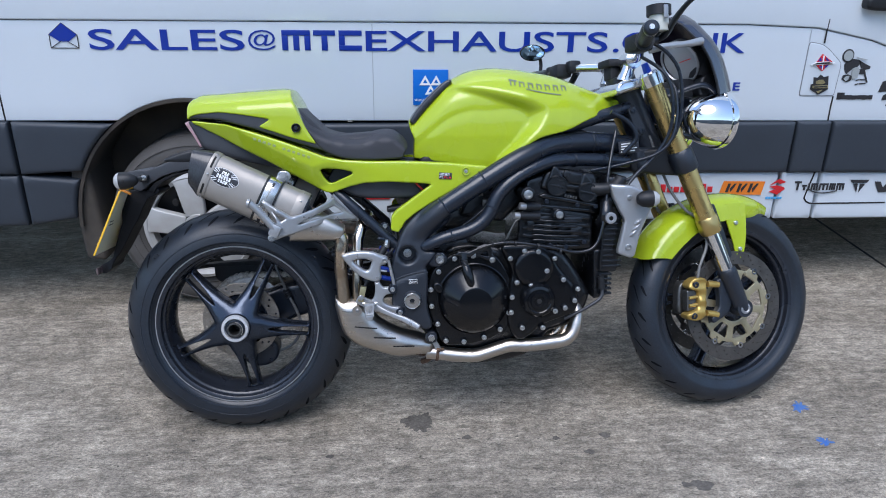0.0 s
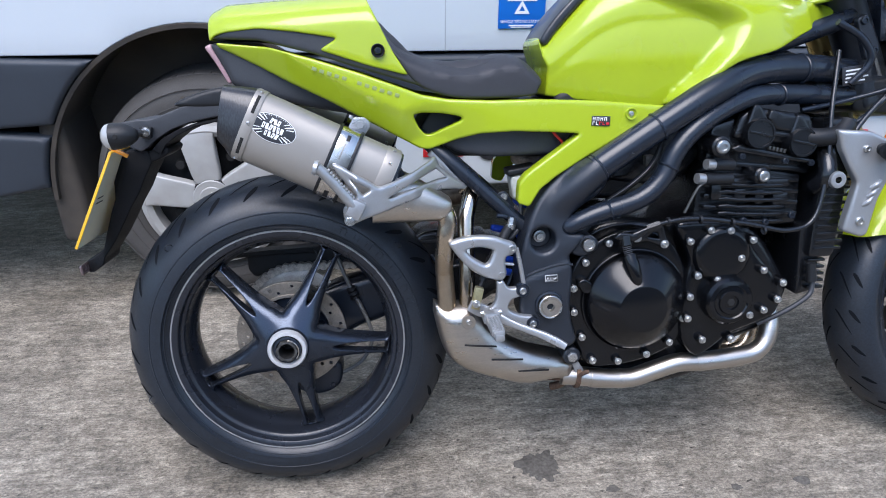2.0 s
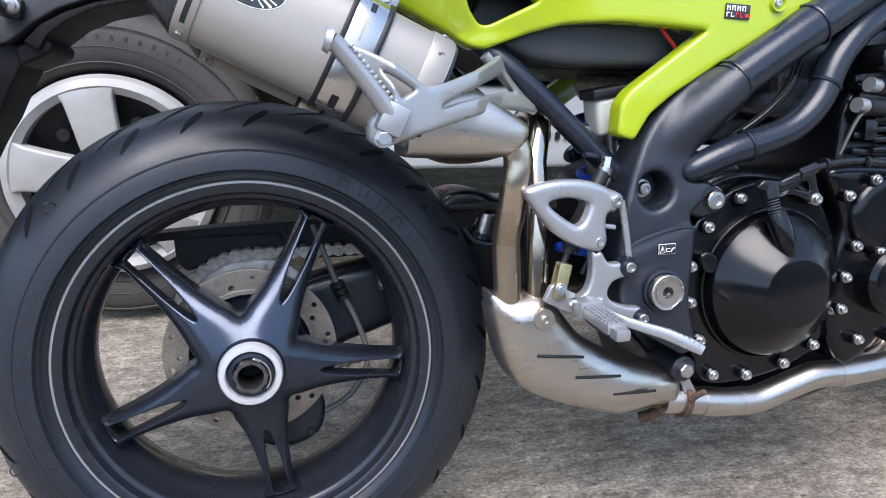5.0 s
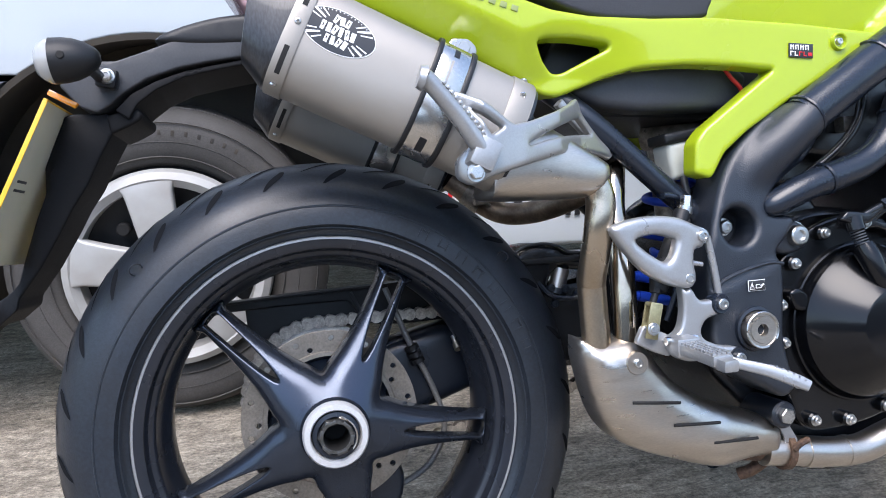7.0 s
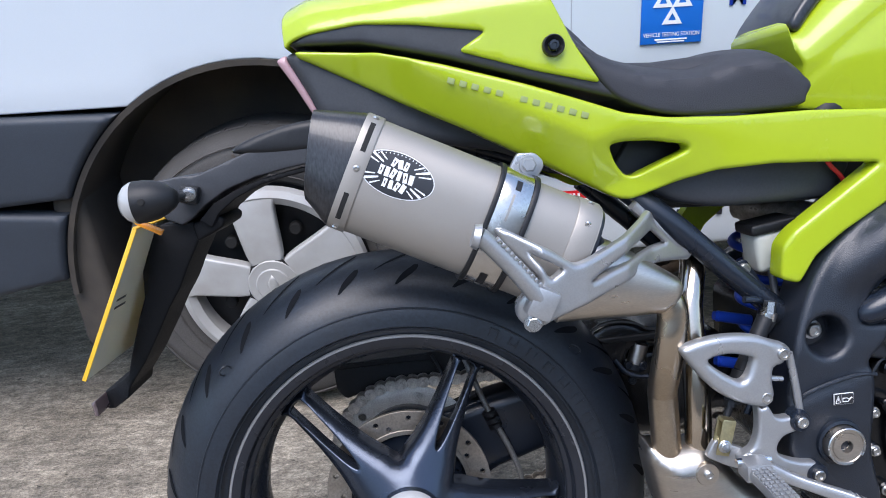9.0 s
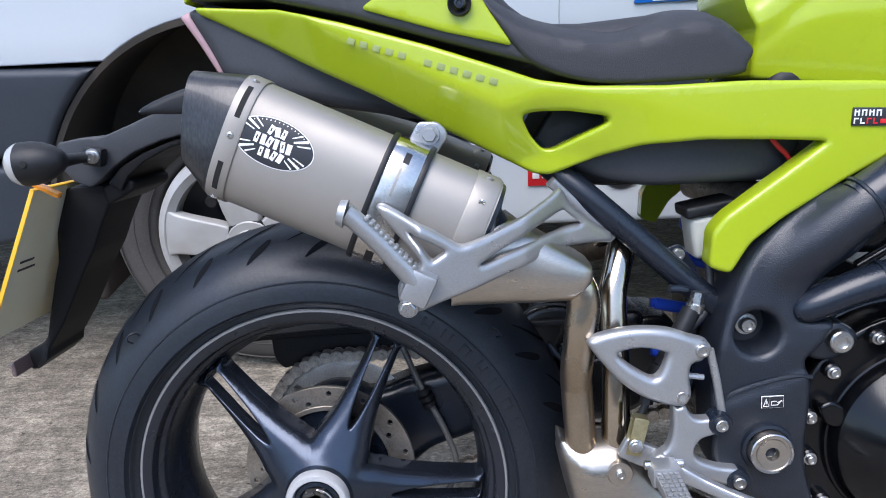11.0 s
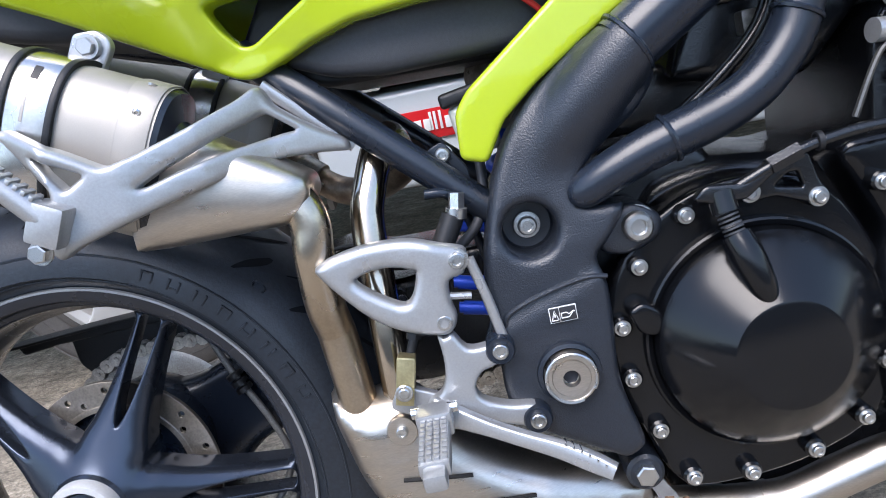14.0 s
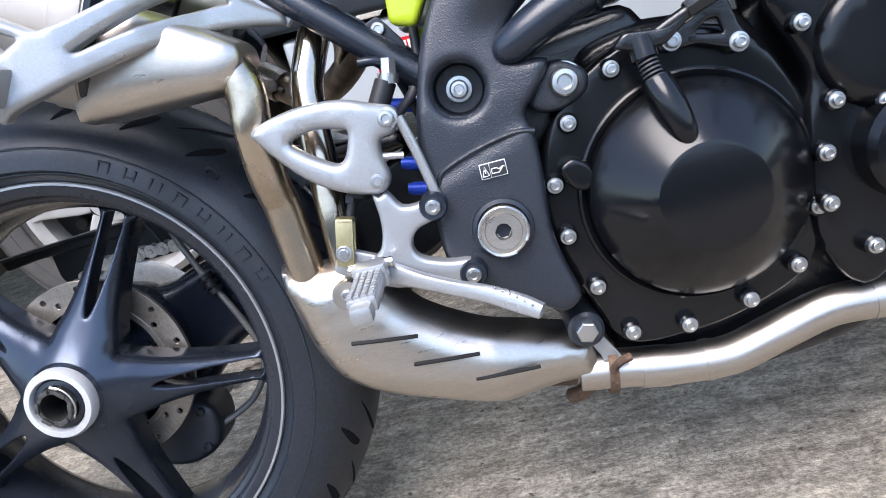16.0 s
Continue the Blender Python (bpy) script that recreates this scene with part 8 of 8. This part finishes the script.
for sgn in (1, -1):
    y0 = -0.072
    flip = Matrix.Diagonal((1, sgn, 1, 1))
    fd = part("front_brake_disc", WF(xf(drilled_disc(0.160, 0.122, y0, 24, 0.0022, 0.0048), flip)), FRONT_DISC, bike, "drilled floating front brake disc", 8)
    hole = lambda a, r0, r1, w0, w1: soften([((r * math.cos(a + s * w / r)), (r * math.sin(a + s * w / r))) for r, s, w in ((r0, -1, w0), (r1, -1, w1), (r1, 1, w1), (r0, 1, w0))], 0.006)
    holes = [hole(2 * math.pi * k / 8 + 0.2, 0.060, 0.097, 0.014, 0.027) for k in range(8)]
    rim_pts = [((0.117 if i % 12 < 6 else 0.106) * math.cos(2 * math.pi * i / 96), (0.117 if i % 12 < 6 else 0.106) * math.sin(2 * math.pi * i / 96)) for i in range(96)]
    # The far carrier's shade is put into its colour: dark steel, not bronze.
    car = part("disc_carrier", WF(xf(relief(rim_pts, y0 - 0.002, 0.001, 0.004, 0.014, [circle(0, 0, 0.045, 40)] + holes), flip)), BRONZE if sgn > 0 else FRONT_DISC, fd, "pierced bronze disc carrier" if sgn > 0 else "", 20)
    for k in range(8):
        a = 2 * math.pi * (k * 12 + 2.5) / 96
        part("disc_bobbin", WF(xf(xf(revolve([(0.0045, -0.004), (0.0088, -0.004), (0.0092, 0.005), (0.0045, 0.005)], 18, closed=True), Matrix.Translation((0.118 * math.cos(a), y0, 0.118 * math.sin(a)))), flip)), ALU_BRIGHT, car)
    leg_top, leg_mid, low = (fx(0.955), -0.104 * sgn, 0.955), (fx(0.535), -0.104 * sgn, 0.535), (fx(0.405), -0.104 * sgn, 0.405)
    leg = F("fork_leg", tube([leg_top, (fx(0.80), -0.104 * sgn, 0.80), leg_mid], [0.0255, 0.0265, 0.0275], 32, smooth=False), GOLD, label="gold anodised upside-down fork leg")
    part("fork_cap", xf(tube([(fx(0.962), -0.104 * sgn, 0.962), (fx(0.954), -0.104 * sgn, 0.954)], [0.022, 0.0255], 28), S), ALU_BRIGHT, leg)
    part("fork_collar", xf(tube([(fx(0.565), -0.104 * sgn, 0.565), (fx(0.560), -0.104 * sgn, 0.560), (fx(0.525), -0.104 * sgn, 0.525), (fx(0.52), -0.104 * sgn, 0.52)], [0.0275, 0.0305, 0.0305, 0.028], 32, smooth=False), S), GOLD, leg)
    part("fork_slider", xf(tube([(fx(0.53), -0.104 * sgn, 0.53), low], 0.0205, 28), S), CHROME, leg, "bright fork slider")
    part("fork_foot", xf(cat(tube([(fx(0.415), -0.104 * sgn, 0.415), (fx(0.40), -0.104 * sgn, 0.40), (fx(0.34), -0.104 * sgn, 0.34), (FX, -0.104 * sgn, FZ)], [0.0235, 0.0265, 0.025, 0.023], 24), tube([(FX, -0.122 * sgn, FZ), (FX, -0.084 * sgn, FZ)], 0.025, 28)), S), BLACK_CAST, leg)
    part("fender_stay", xf(relief([(p[0], p[1]) for p in soften([(fx(0.60) + 0.02, 0.60), (fx(0.60) + 0.052, 0.60), (fx(0.46) + 0.050, 0.45), (fx(0.43) + 0.01, 0.42)], 0.006)], -0.096 if sgn > 0 else 0.092, 0.002, 0.004, 0.02), S), BLACK_SATIN, leg)
    co = [(-0.150, 0.068), (-0.134, 0.088), (-0.105, 0.090), (-0.088, 0.078), (-0.094, 0.060), (-0.088, 0.042), (-0.096, 0.028), (-0.089, 0.010), (-0.098, -0.006), (-0.092, -0.020), (-0.118, -0.032), (-0.150, -0.026), (-0.157, -0.012), (-0.140, -0.004), (-0.122, 0.004), (-0.119, 0.030), (-0.122, 0.052), (-0.140, 0.058)]
    spot = flip @ Matrix.Translation((-0.022, 0, 0.006))
    cc = part("front_brake_caliper", WF(xf(relief(spline(co, True, 3), lambda x, z: -0.106 + 0.003 * np.sin(z * 190), 0.008, 0.026, 0.007), spot)), GOLD_CAL, bike, "gold four-piston radial brake caliper")
    part("caliper_body", WF(xf(relief(spline([(-0.150, 0.066), (-0.125, 0.076), (-0.100, 0.065), (-0.100, -0.005), (-0.12, -0.020), (-0.152, -0.014), (-0.156, 0.02)], True, 4), -0.060, 0.008, 0.02, 0.012), spot)), DARK_STEEL, cc)
    part("caliper_inner", WF(xf(relief(soften([(-0.150, 0.055), (-0.12, 0.058), (-0.118, 0.0), (-0.150, -0.004)], 0.004), -0.094, 0.003, 0.02, 0.012), spot)), DARK_STEEL, cc)
    for z in (0.012, 0.034):
        part("pad_pin", WF(xf(tube([(-0.146, -0.096, z), (-0.120, -0.096, z + 0.002)], 0.0048, 12), spot)), GOLD_CAL, cc)
    for x, z in ((-0.130, 0.072), (-0.136, -0.016)):
        part("caliper_bolt", WF(xf(xf(revolve([(0.0045, -0.002), (0.005, -0.007), (0.0085, -0.006), (0.0095, 0.0)], 18), Matrix.Translation((x, -0.103, z))), spot)), BLACK_SATIN, cc)
    part("caliper_bridge", WF(xf(tube([(-0.088, -0.10, 0.070), (-0.052, -0.10, 0.066)], 0.009, 14), spot)), GOLD_CAL, cc)
    part("caliper_bridge", WF(xf(tube([(-0.092, -0.10, -0.012), (-0.055, -0.10, -0.02)], 0.009, 14), spot)), GOLD_CAL, cc)
    part("caliper_bracket", WF(xf(relief(soften([(-0.06, 0.08), (-0.02, 0.09), (0.0, 0.03), (-0.02, -0.02), (-0.07, -0.045), (-0.078, -0.03), (-0.05, 0.0), (-0.05, 0.04)], 0.008), -0.105, 0.005, 0.015, 0.012), spot)), BLACK_CAST, cc)
    part("brake_line", WF(xf(tube([(-0.140, -0.098, 0.096), (-0.134, -0.10, 0.13), (-0.105, -0.092, 0.19), (-0.12, -0.085, 0.255), (-0.16, -0.07, 0.29), (-0.20, -0.05, 0.36), (-0.25, -0.04, 0.50)], 0.0042, 10), flip)), BRAID, cc)


def fender_geo():
    """A shell over the tyre with pointed ends and a deep skirt."""
    rows = []
    n, m = 30, 17
    for i in range(n + 1):
        a = radians(59 + (148 - 59) * i / n)
        skirt = np.interp(math.degrees(a), [59, 66, 75, 95, 112, 130, 142, 150], [0.002, 0.020, 0.034, 0.046, 0.045, 0.048, 0.046, 0.042])
        w = np.interp(math.degrees(a), [59, 70, 82, 110, 150], [0.020, 0.052, 0.070, 0.074, 0.072])
        row = []
        for j in range(m):
            t = -1 + 2 * j / (m - 1)
            k = abs(t)
            if k < 0.6:
                y, r = w * math.sin(k / 0.6 * math.pi / 2 * 0.92), 0.328 - 0.030 * (1 - math.cos(k / 0.6 * math.pi / 2))
            else:
                y, r = w * (0.992 + 0.01 * (k - 0.6)), 0.298 - skirt * (k - 0.6) / 0.4
            b = a + radians(3.5 - 8 * max(0, (k - 0.3) / 0.7)) * (i / n) ** 2
            row.append((r * math.cos(b), math.copysign(y, t), r * math.sin(b)))
        rows.append(row)
    vs = [p for r in rows for p in r]
    N = len(vs)
    inner = [(p[0] * 0.988, p[1] * 0.955, p[2] * 0.988) for p in vs]
    f = [(i * m + j, i * m + j + 1, (i + 1) * m + j + 1, (i + 1) * m + j) for i in range(n) for j in range(m - 1)]
    fs = f + [tuple(k + N for k in q[::-1]) for q in f]
    edge = [i * m for i in range(n + 1)] + [n * m + j for j in range(1, m)] + [i * m + m - 1 for i in range(n - 1, -1, -1)] + list(range(m - 2, 0, -1))
    fs += [(a, b, b + N, a + N) for a, b in zip(edge, edge[1:] + edge[:1])]
    return vs + inner, fs


fender = part("front_mudguard", WF(fender_geo()), LIME, bike, "lime green front mudguard", 45)
for sgn in (1, -1):
    tabo = soften([(-0.030, 0.300), (0.044, 0.300), (0.046, 0.250), (0.046, 0.200), (0.040, 0.160), (0.024, 0.128), (0.014, 0.134), (0.000, 0.190), (-0.022, 0.25)], 0.01)
    part("mudguard_tab", WF(xf(relief(tabo, -0.0712, 0.0016, 0.003, 0.012), Matrix.Diagonal((1, sgn, 1, 1)))), LIME, fender)
    for x, z in ((0.008, 0.242), (0.022, 0.166)):
        b = bolt(fender, 0, 0, 0, 0.0068)
        b.matrix_basis = S @ W0 @ Matrix.Translation((x, -0.077 * sgn, z)) @ Matrix.Diagonal((0.0065, 0.0065 * sgn, 0.0065, 1))

F("lower_yoke", cat(relief(soften([(1.085, 0.765), (1.215, 0.762), (1.29, 0.735), (1.275, 0.685), (1.20, 0.70), (1.10, 0.70)], 0.012), -0.075, 0.012, 0.15, 0.02), *[tube([(fx(0.752), s * 0.104, 0.752), (fx(0.745), s * 0.104, 0.745), (fx(0.70), s * 0.104, 0.70), (fx(0.695), s * 0.104, 0.695)], [0.030, 0.0345, 0.0345, 0.031], 28, smooth=False) for s in (1, -1)]), BLACK_CAST)
P("lower_cover", relief(soften([(1.09, 0.76), (1.20, 0.77), (1.285, 0.725), (1.24, 0.69), (1.10, 0.705)], 0.01), -0.085, 0.008, 0.17, 0.02), BLACK_PLASTIC)
F("top_yoke", cat(relief(spline([(1.035, 0.935), (1.06, 0.945), (1.11, 0.953), (1.15, 0.955), (1.155, 0.93), (1.10, 0.92), (1.04, 0.905), (1.028, 0.915)], True, 4), -0.092, 0.012, 0.17, 0.012), *[tube([(fx(0.957), s * 0.104, 0.957), (fx(0.928), s * 0.104, 0.928)], 0.034, 28) for s in (1, -1)]), ALU_BRIGHT, label="polished alloy top yoke")
F("ignition_barrel", tube([(1.085, 0.0, 0.93), (1.08, 0.0, 0.97)], 0.018, 20), BLACK_PLASTIC)
for s in (-1, 1):
    F("fork_adjuster", tube([(fx(0.985), s * 0.104, 0.985), (fx(0.96), s * 0.104, 0.96)], [0.009, 0.012], 6), BLUE)
bars = F("handlebar", tube([(0.948, -0.37, 1.012), (0.998, -0.28, 1.012), (1.05, -0.17, 1.016), (1.095, -0.085, 1.005), (1.10, 0.0, 1.0), (1.095, 0.085, 1.005), (1.05, 0.17, 1.016), (0.998, 0.28, 1.012), (0.948, 0.37, 1.012)], 0.0125, 20), CHROME, label="bright tapered handlebar")
for s in (-1, 1):
    part("bar_riser", xf(cat(tube([(1.075, s * 0.045, 0.945), (1.088, s * 0.05, 0.985)], [0.022, 0.018], 20), tube([(1.092, s * 0.072, 1.0), (1.092, s * 0.03, 1.0)], 0.0235, 22)), S), ALU_BRIGHT, bars)
    grip = part("grip", xf(tube([(0.936, s * 0.398, 1.011), (0.948, s * 0.37, 1.012), (1.000, s * 0.272, 1.012)], [0.0180, 0.0180, 0.0175], 22), S), BLACK_PLASTIC, bars)
    part("grip_flange", xf(tube([(1.002, s * 0.270, 1.012), (1.005, s * 0.264, 1.012)], 0.0235, 24), S), BLACK_PLASTIC, bars)
    part("bar_end", xf(tube([(0.925, s * 0.420, 1.010), (0.928, s * 0.414, 1.010), (0.938, s * 0.395, 1.011)], [0.012, 0.0175, 0.0175], 22), S), BLACK_SATIN, bars)
    part("bar_end_bolt", xf(tube([(0.9225, s * 0.425, 1.010), (0.925, s * 0.419, 1.010)], 0.006, 12), S), BOLT, bars)
    part("switch_gear", xf(cat(block(0.99, 1.04, min(s * 0.19, s * 0.25), max(s * 0.19, s * 0.25), 0.992, 1.034, 0.01), block(1.02, 1.058, min(s * 0.165, s * 0.2), max(s * 0.165, s * 0.2), 1.005, 1.04, 0.008)), S), BLACK_PLASTIC, bars)
    part("lever_perch", xf(tube([(1.035, s * 0.205, 1.022), (1.072, s * 0.215, 1.026)], 0.013, 16), S), BLACK_SATIN, bars)
    dx, dz = (-0.035, -0.040) if s > 0 else (0, 0)
    part("control_lever", xf(tube([(1.072 + dx / 2, s * 0.19, 1.026 + dz / 2), (1.085 + dx, s * 0.23, 1.016 - 0.020 * s + dz / 2), (1.075 + dx, s * 0.29, 1.022 - 0.040 * s + dz / 2), (1.070 + dx, s * 0.35, 1.03 - 0.055 * s + dz / 2), (1.080 + dx, s * 0.385, 1.03 - 0.07 * s + dz / 2)], [0.010, 0.009, 0.0075, 0.006, 0.007], 14), S), BLACK_SATIN, bars)
rsv = F("front_brake_reservoir", tube([(1.061, -0.24, 1.040), (1.061, -0.24, 1.079)], 0.0235, 28), RESERVOIR, label="milky front brake fluid reservoir with a black lid")
part("reservoir_lid", xf(tube([(1.061, -0.24, 1.078), (1.061, -0.24, 1.102)], 0.0300, 28), S), BLACK_PLASTIC, rsv)
part("lid_strap", xf(block(1.055, 1.067, -0.273, -0.267, 1.066, 1.098, 0.002), S), ALU, rsv)
part("reservoir_arm", xf(tube([(1.065, -0.2, 1.025), (1.063, -0.235, 1.042)], 0.007, 10), S), BLACK_SATIN, rsv)
mm = S @ Matrix.Translation((0.971, 0.33, 1.090)) @ Matrix.Rotation(radians(-4), 4, "Z") @ Matrix.Rotation(radians(12), 4, "X") @ Matrix.Diagonal((1.0, 1, 0.60, 1))
mirror = P("mirror", xf(revolve([(0.0001, 0.016), (0.03, 0.013), (0.040, 0.003), (0.0425, -0.006), (0.040, -0.008)], 32), mm), BLACK_PLASTIC, label="oval bar-end mirror with blue-tinted glass")
part("mirror_glass", xf(revolve([(0.0001, -0.0075), (0.038, -0.0075), (0.040, -0.005)], 32), mm), GLASS, mirror, "blue-tinted mirror glass")
part("mirror_stem", xf(tube([(0.998, 0.335, 1.083), (1.006, 0.34, 1.06), (1.003, 0.345, 1.03), (0.985, 0.36, 1.012)], 0.0055, 12), S), BLACK_PLASTIC, mirror)
box = F("clutch_reservoir", block(1.038, 1.108, -0.032, 0.032, 0.990, 1.010, 0.005), BLACK_PLASTIC)
part("reservoir_foot", xf(block(1.05, 1.095, -0.02, 0.02, 0.955, 0.990, 0.004), S), BLACK_PLASTIC, box)
dial_m = Matrix.Translation((1.272, -0.02, 1.003)) @ Matrix.Rotation(radians(-28), 4, "Y") @ Matrix.Rotation(radians(-78), 4, "Z")
clocks = F("instrument_binnacle", cat(xf(revolve([(0.060, -0.004), (0.064, 0.0), (0.062, 0.022), (0.045, 0.040), (0.0001, 0.046)], 36), dial_m), block(1.295, 1.355, -0.075, 0.075, 0.955, 1.035, 0.018), block(1.245, 1.30, -0.05, 0.05, 0.90, 0.955, 0.012)), BLACK_PLASTIC, label="black instrument binnacle with a pale round dial")
part("instrument_face", xf(xf(revolve([(0.0001, 0.004), (0.058, 0.003)], 36), dial_m), S), CLEAR_LENS, clocks, "pale round dial")
part("instrument_bezel", xf(xf(revolve([(0.057, -0.002), (0.059, -0.006), (0.063, -0.005), (0.064, 0.002)], 36), dial_m), S), ALU, clocks)
part("dial_needle", xf(xf(block(-0.0012, 0.04, -0.0015, 0.0005, -0.0012, 0.0012, 0.0004), dial_m), S), RED, clocks)
sections = []
for i in range(13):
    t = i / 12
    x = np.interp(t, [0, 0.2, 0.45, 0.7, 0.9, 1], [1.292, 1.320, 1.355, 1.388, 1.406, 1.412])
    z = np.interp(t, [0, 0.2, 0.45, 0.7, 0.9, 1], [1.137, 1.110, 1.066, 1.012, 0.956, 0.920])
    w = np.interp(t, [0, 0.15, 0.5, 1], [0.055, 0.085, 0.115, 0.120])
    ring = []
    for j in range(15):
        a = -1 + 2 * j / 14
        ring.append((x - 0.085 * abs(a) ** 2.1, w * math.sin(a * math.pi / 2), z - 0.020 * a * a))
    ring += [(p[0] - 0.003, p[1] * 0.975, p[2] - 0.002) for p in ring[::-1]]
    sections.append(ring)
screen = F("fly_screen", loft(sections), SMOKE_SCREEN, label="smoke-tinted fly screen")
part("screen_edge", xf(tube([((s[0][0] + s[29][0]) / 2, s[0][1], s[0][2]) for s in sections], 0.0035, 8, 3), S), BLACK_PLASTIC, screen)
F("screen_mount", relief(soften([(1.29, 0.92), (1.31, 0.96), (1.345, 0.965), (1.37, 0.94), (1.37, 0.905), (1.30, 0.90)], 0.01), -0.075, 0.008, 0.13, 0.02), BLACK_PLASTIC)
F("screen_bracket", tube([(1.09, -0.15, 1.012), (1.135, -0.16, 1.020), (1.19, -0.16, 1.026), (1.246, -0.155, 1.036)], [0.010, 0.0085, 0.0085, 0.0105], 14), ALU, label="silver lever perch arm")
for s in (-1, 1):
    hm = Matrix.Translation((1.326, s * 0.092, 0.832)) @ Matrix.Rotation(radians(5), 4, "Y") @ Matrix.Rotation(radians(-90), 4, "Z")
    lamp = F("headlamp", xf(revolve([(0.0001, -0.094), (0.016, -0.092), (0.034, -0.083), (0.050, -0.068), (0.062, -0.048), (0.0695, -0.024), (0.0725, 0.0), (0.0735, 0.012)], 56), hm), CHROME, label="round chrome headlamp")
    part("headlamp_rim", xf(xf(revolve([(0.0725, 0.008), (0.0775, 0.010), (0.0790, 0.018), (0.0765, 0.027), (0.070, 0.029)], 56), hm), S), CHROME, lamp)
    part("headlamp_glass", xf(xf(revolve([(0.070, 0.028), (0.048, 0.036), (0.02, 0.040), (0.0001, 0.041)], 40), hm), S), CLEAR_LENS, lamp)
F("headlamp_bracket", cat(block(1.18, 1.30, -0.03, 0.03, 0.83, 0.93, 0.012), tube([(1.20, -0.06, 0.90), (1.29, -0.09, 0.93), (1.34, -0.09, 0.905)], 0.008, 12), tube([(1.19, -0.09, 0.80), (1.25, -0.09, 0.79), (1.30, -0.09, 0.78)], 0.008, 12)), BLACK_SATIN)
F("horn", xf(revolve([(0.0001, -0.015), (0.03, -0.012), (0.034, 0.0), (0.03, 0.01)], 28), Matrix.Translation((1.235, 0.0, 0.80)) @ Matrix.Rotation(radians(-90), 4, "Z")), BLACK_PLASTIC)
for k, pts in enumerate(([(1.06, -0.17, 1.03), (1.13, -0.155, 1.04), (1.20, -0.14, 0.98), (1.215, -0.135, 0.88), (1.20, -0.125, 0.80), (1.14, -0.12, 0.74), (1.08, -0.13, 0.68), (1.03, -0.14, 0.60)],
                         [(1.10, -0.10, 1.02), (1.17, -0.14, 0.96), (1.19, -0.142, 0.86), (1.17, -0.13, 0.78), (1.10, -0.12, 0.70), (1.02, -0.13, 0.67)],
                         [(1.15, -0.05, 0.98), (1.20, -0.12, 0.93), (1.20, -0.135, 0.82), (1.16, -0.13, 0.76), (1.07, -0.11, 0.73), (0.98, -0.11, 0.715)],
                         [(1.03, -0.12, 0.87), (1.08, -0.12, 0.84), (1.10, -0.12, 0.80), (1.07, -0.11, 0.76)])):
    P("control_cable", tube(pts, 0.0048 if k < 3 else 0.0065, 10, 8), BLACK_SATIN)
P("frame_bracket", relief(soften([(1.085, 0.875), (1.105, 0.885), (1.135, 0.825), (1.13, 0.805), (1.11, 0.80)], 0.006), -0.092, 0.003, 0.01, 0.01), BLACK_CAST)
for x, z in ((1.098, 0.872), (1.122, 0.818)):
    bolt(bike, x, -0.098, z, 0.0075, dark_socket_mesh, "frame_bracket_bolt")
ident = P("frame_data_plate", xf(block(-0.028, 0.028, -0.001, 0.001, -0.017, 0.017, 0.0005), Matrix.Translation((1.085, -0.105, 0.775)) @ Matrix.Rotation(radians(-6), 4, "Y")), BLACK_INK, label="small black data plate with pale bars")
for k in range(4):
    part("plate_bar", xf(block(-0.022, 0.022 - 0.006 * (k % 2), -0.0016, 0, -0.0015, 0.0015, 0.0003), Matrix.Translation((1.085, -0.105, 0.785 - 0.0068 * k)) @ Matrix.Rotation(radians(-6), 4, "Y")), WHITE_INK, ident)
P("side_stand", tube([(0.68, 0.13, 0.25), (0.69, 0.20, 0.16), (0.70, 0.275, 0.068)], 0.012, 14), BLACK_SATIN, label="black side stand on the far side")
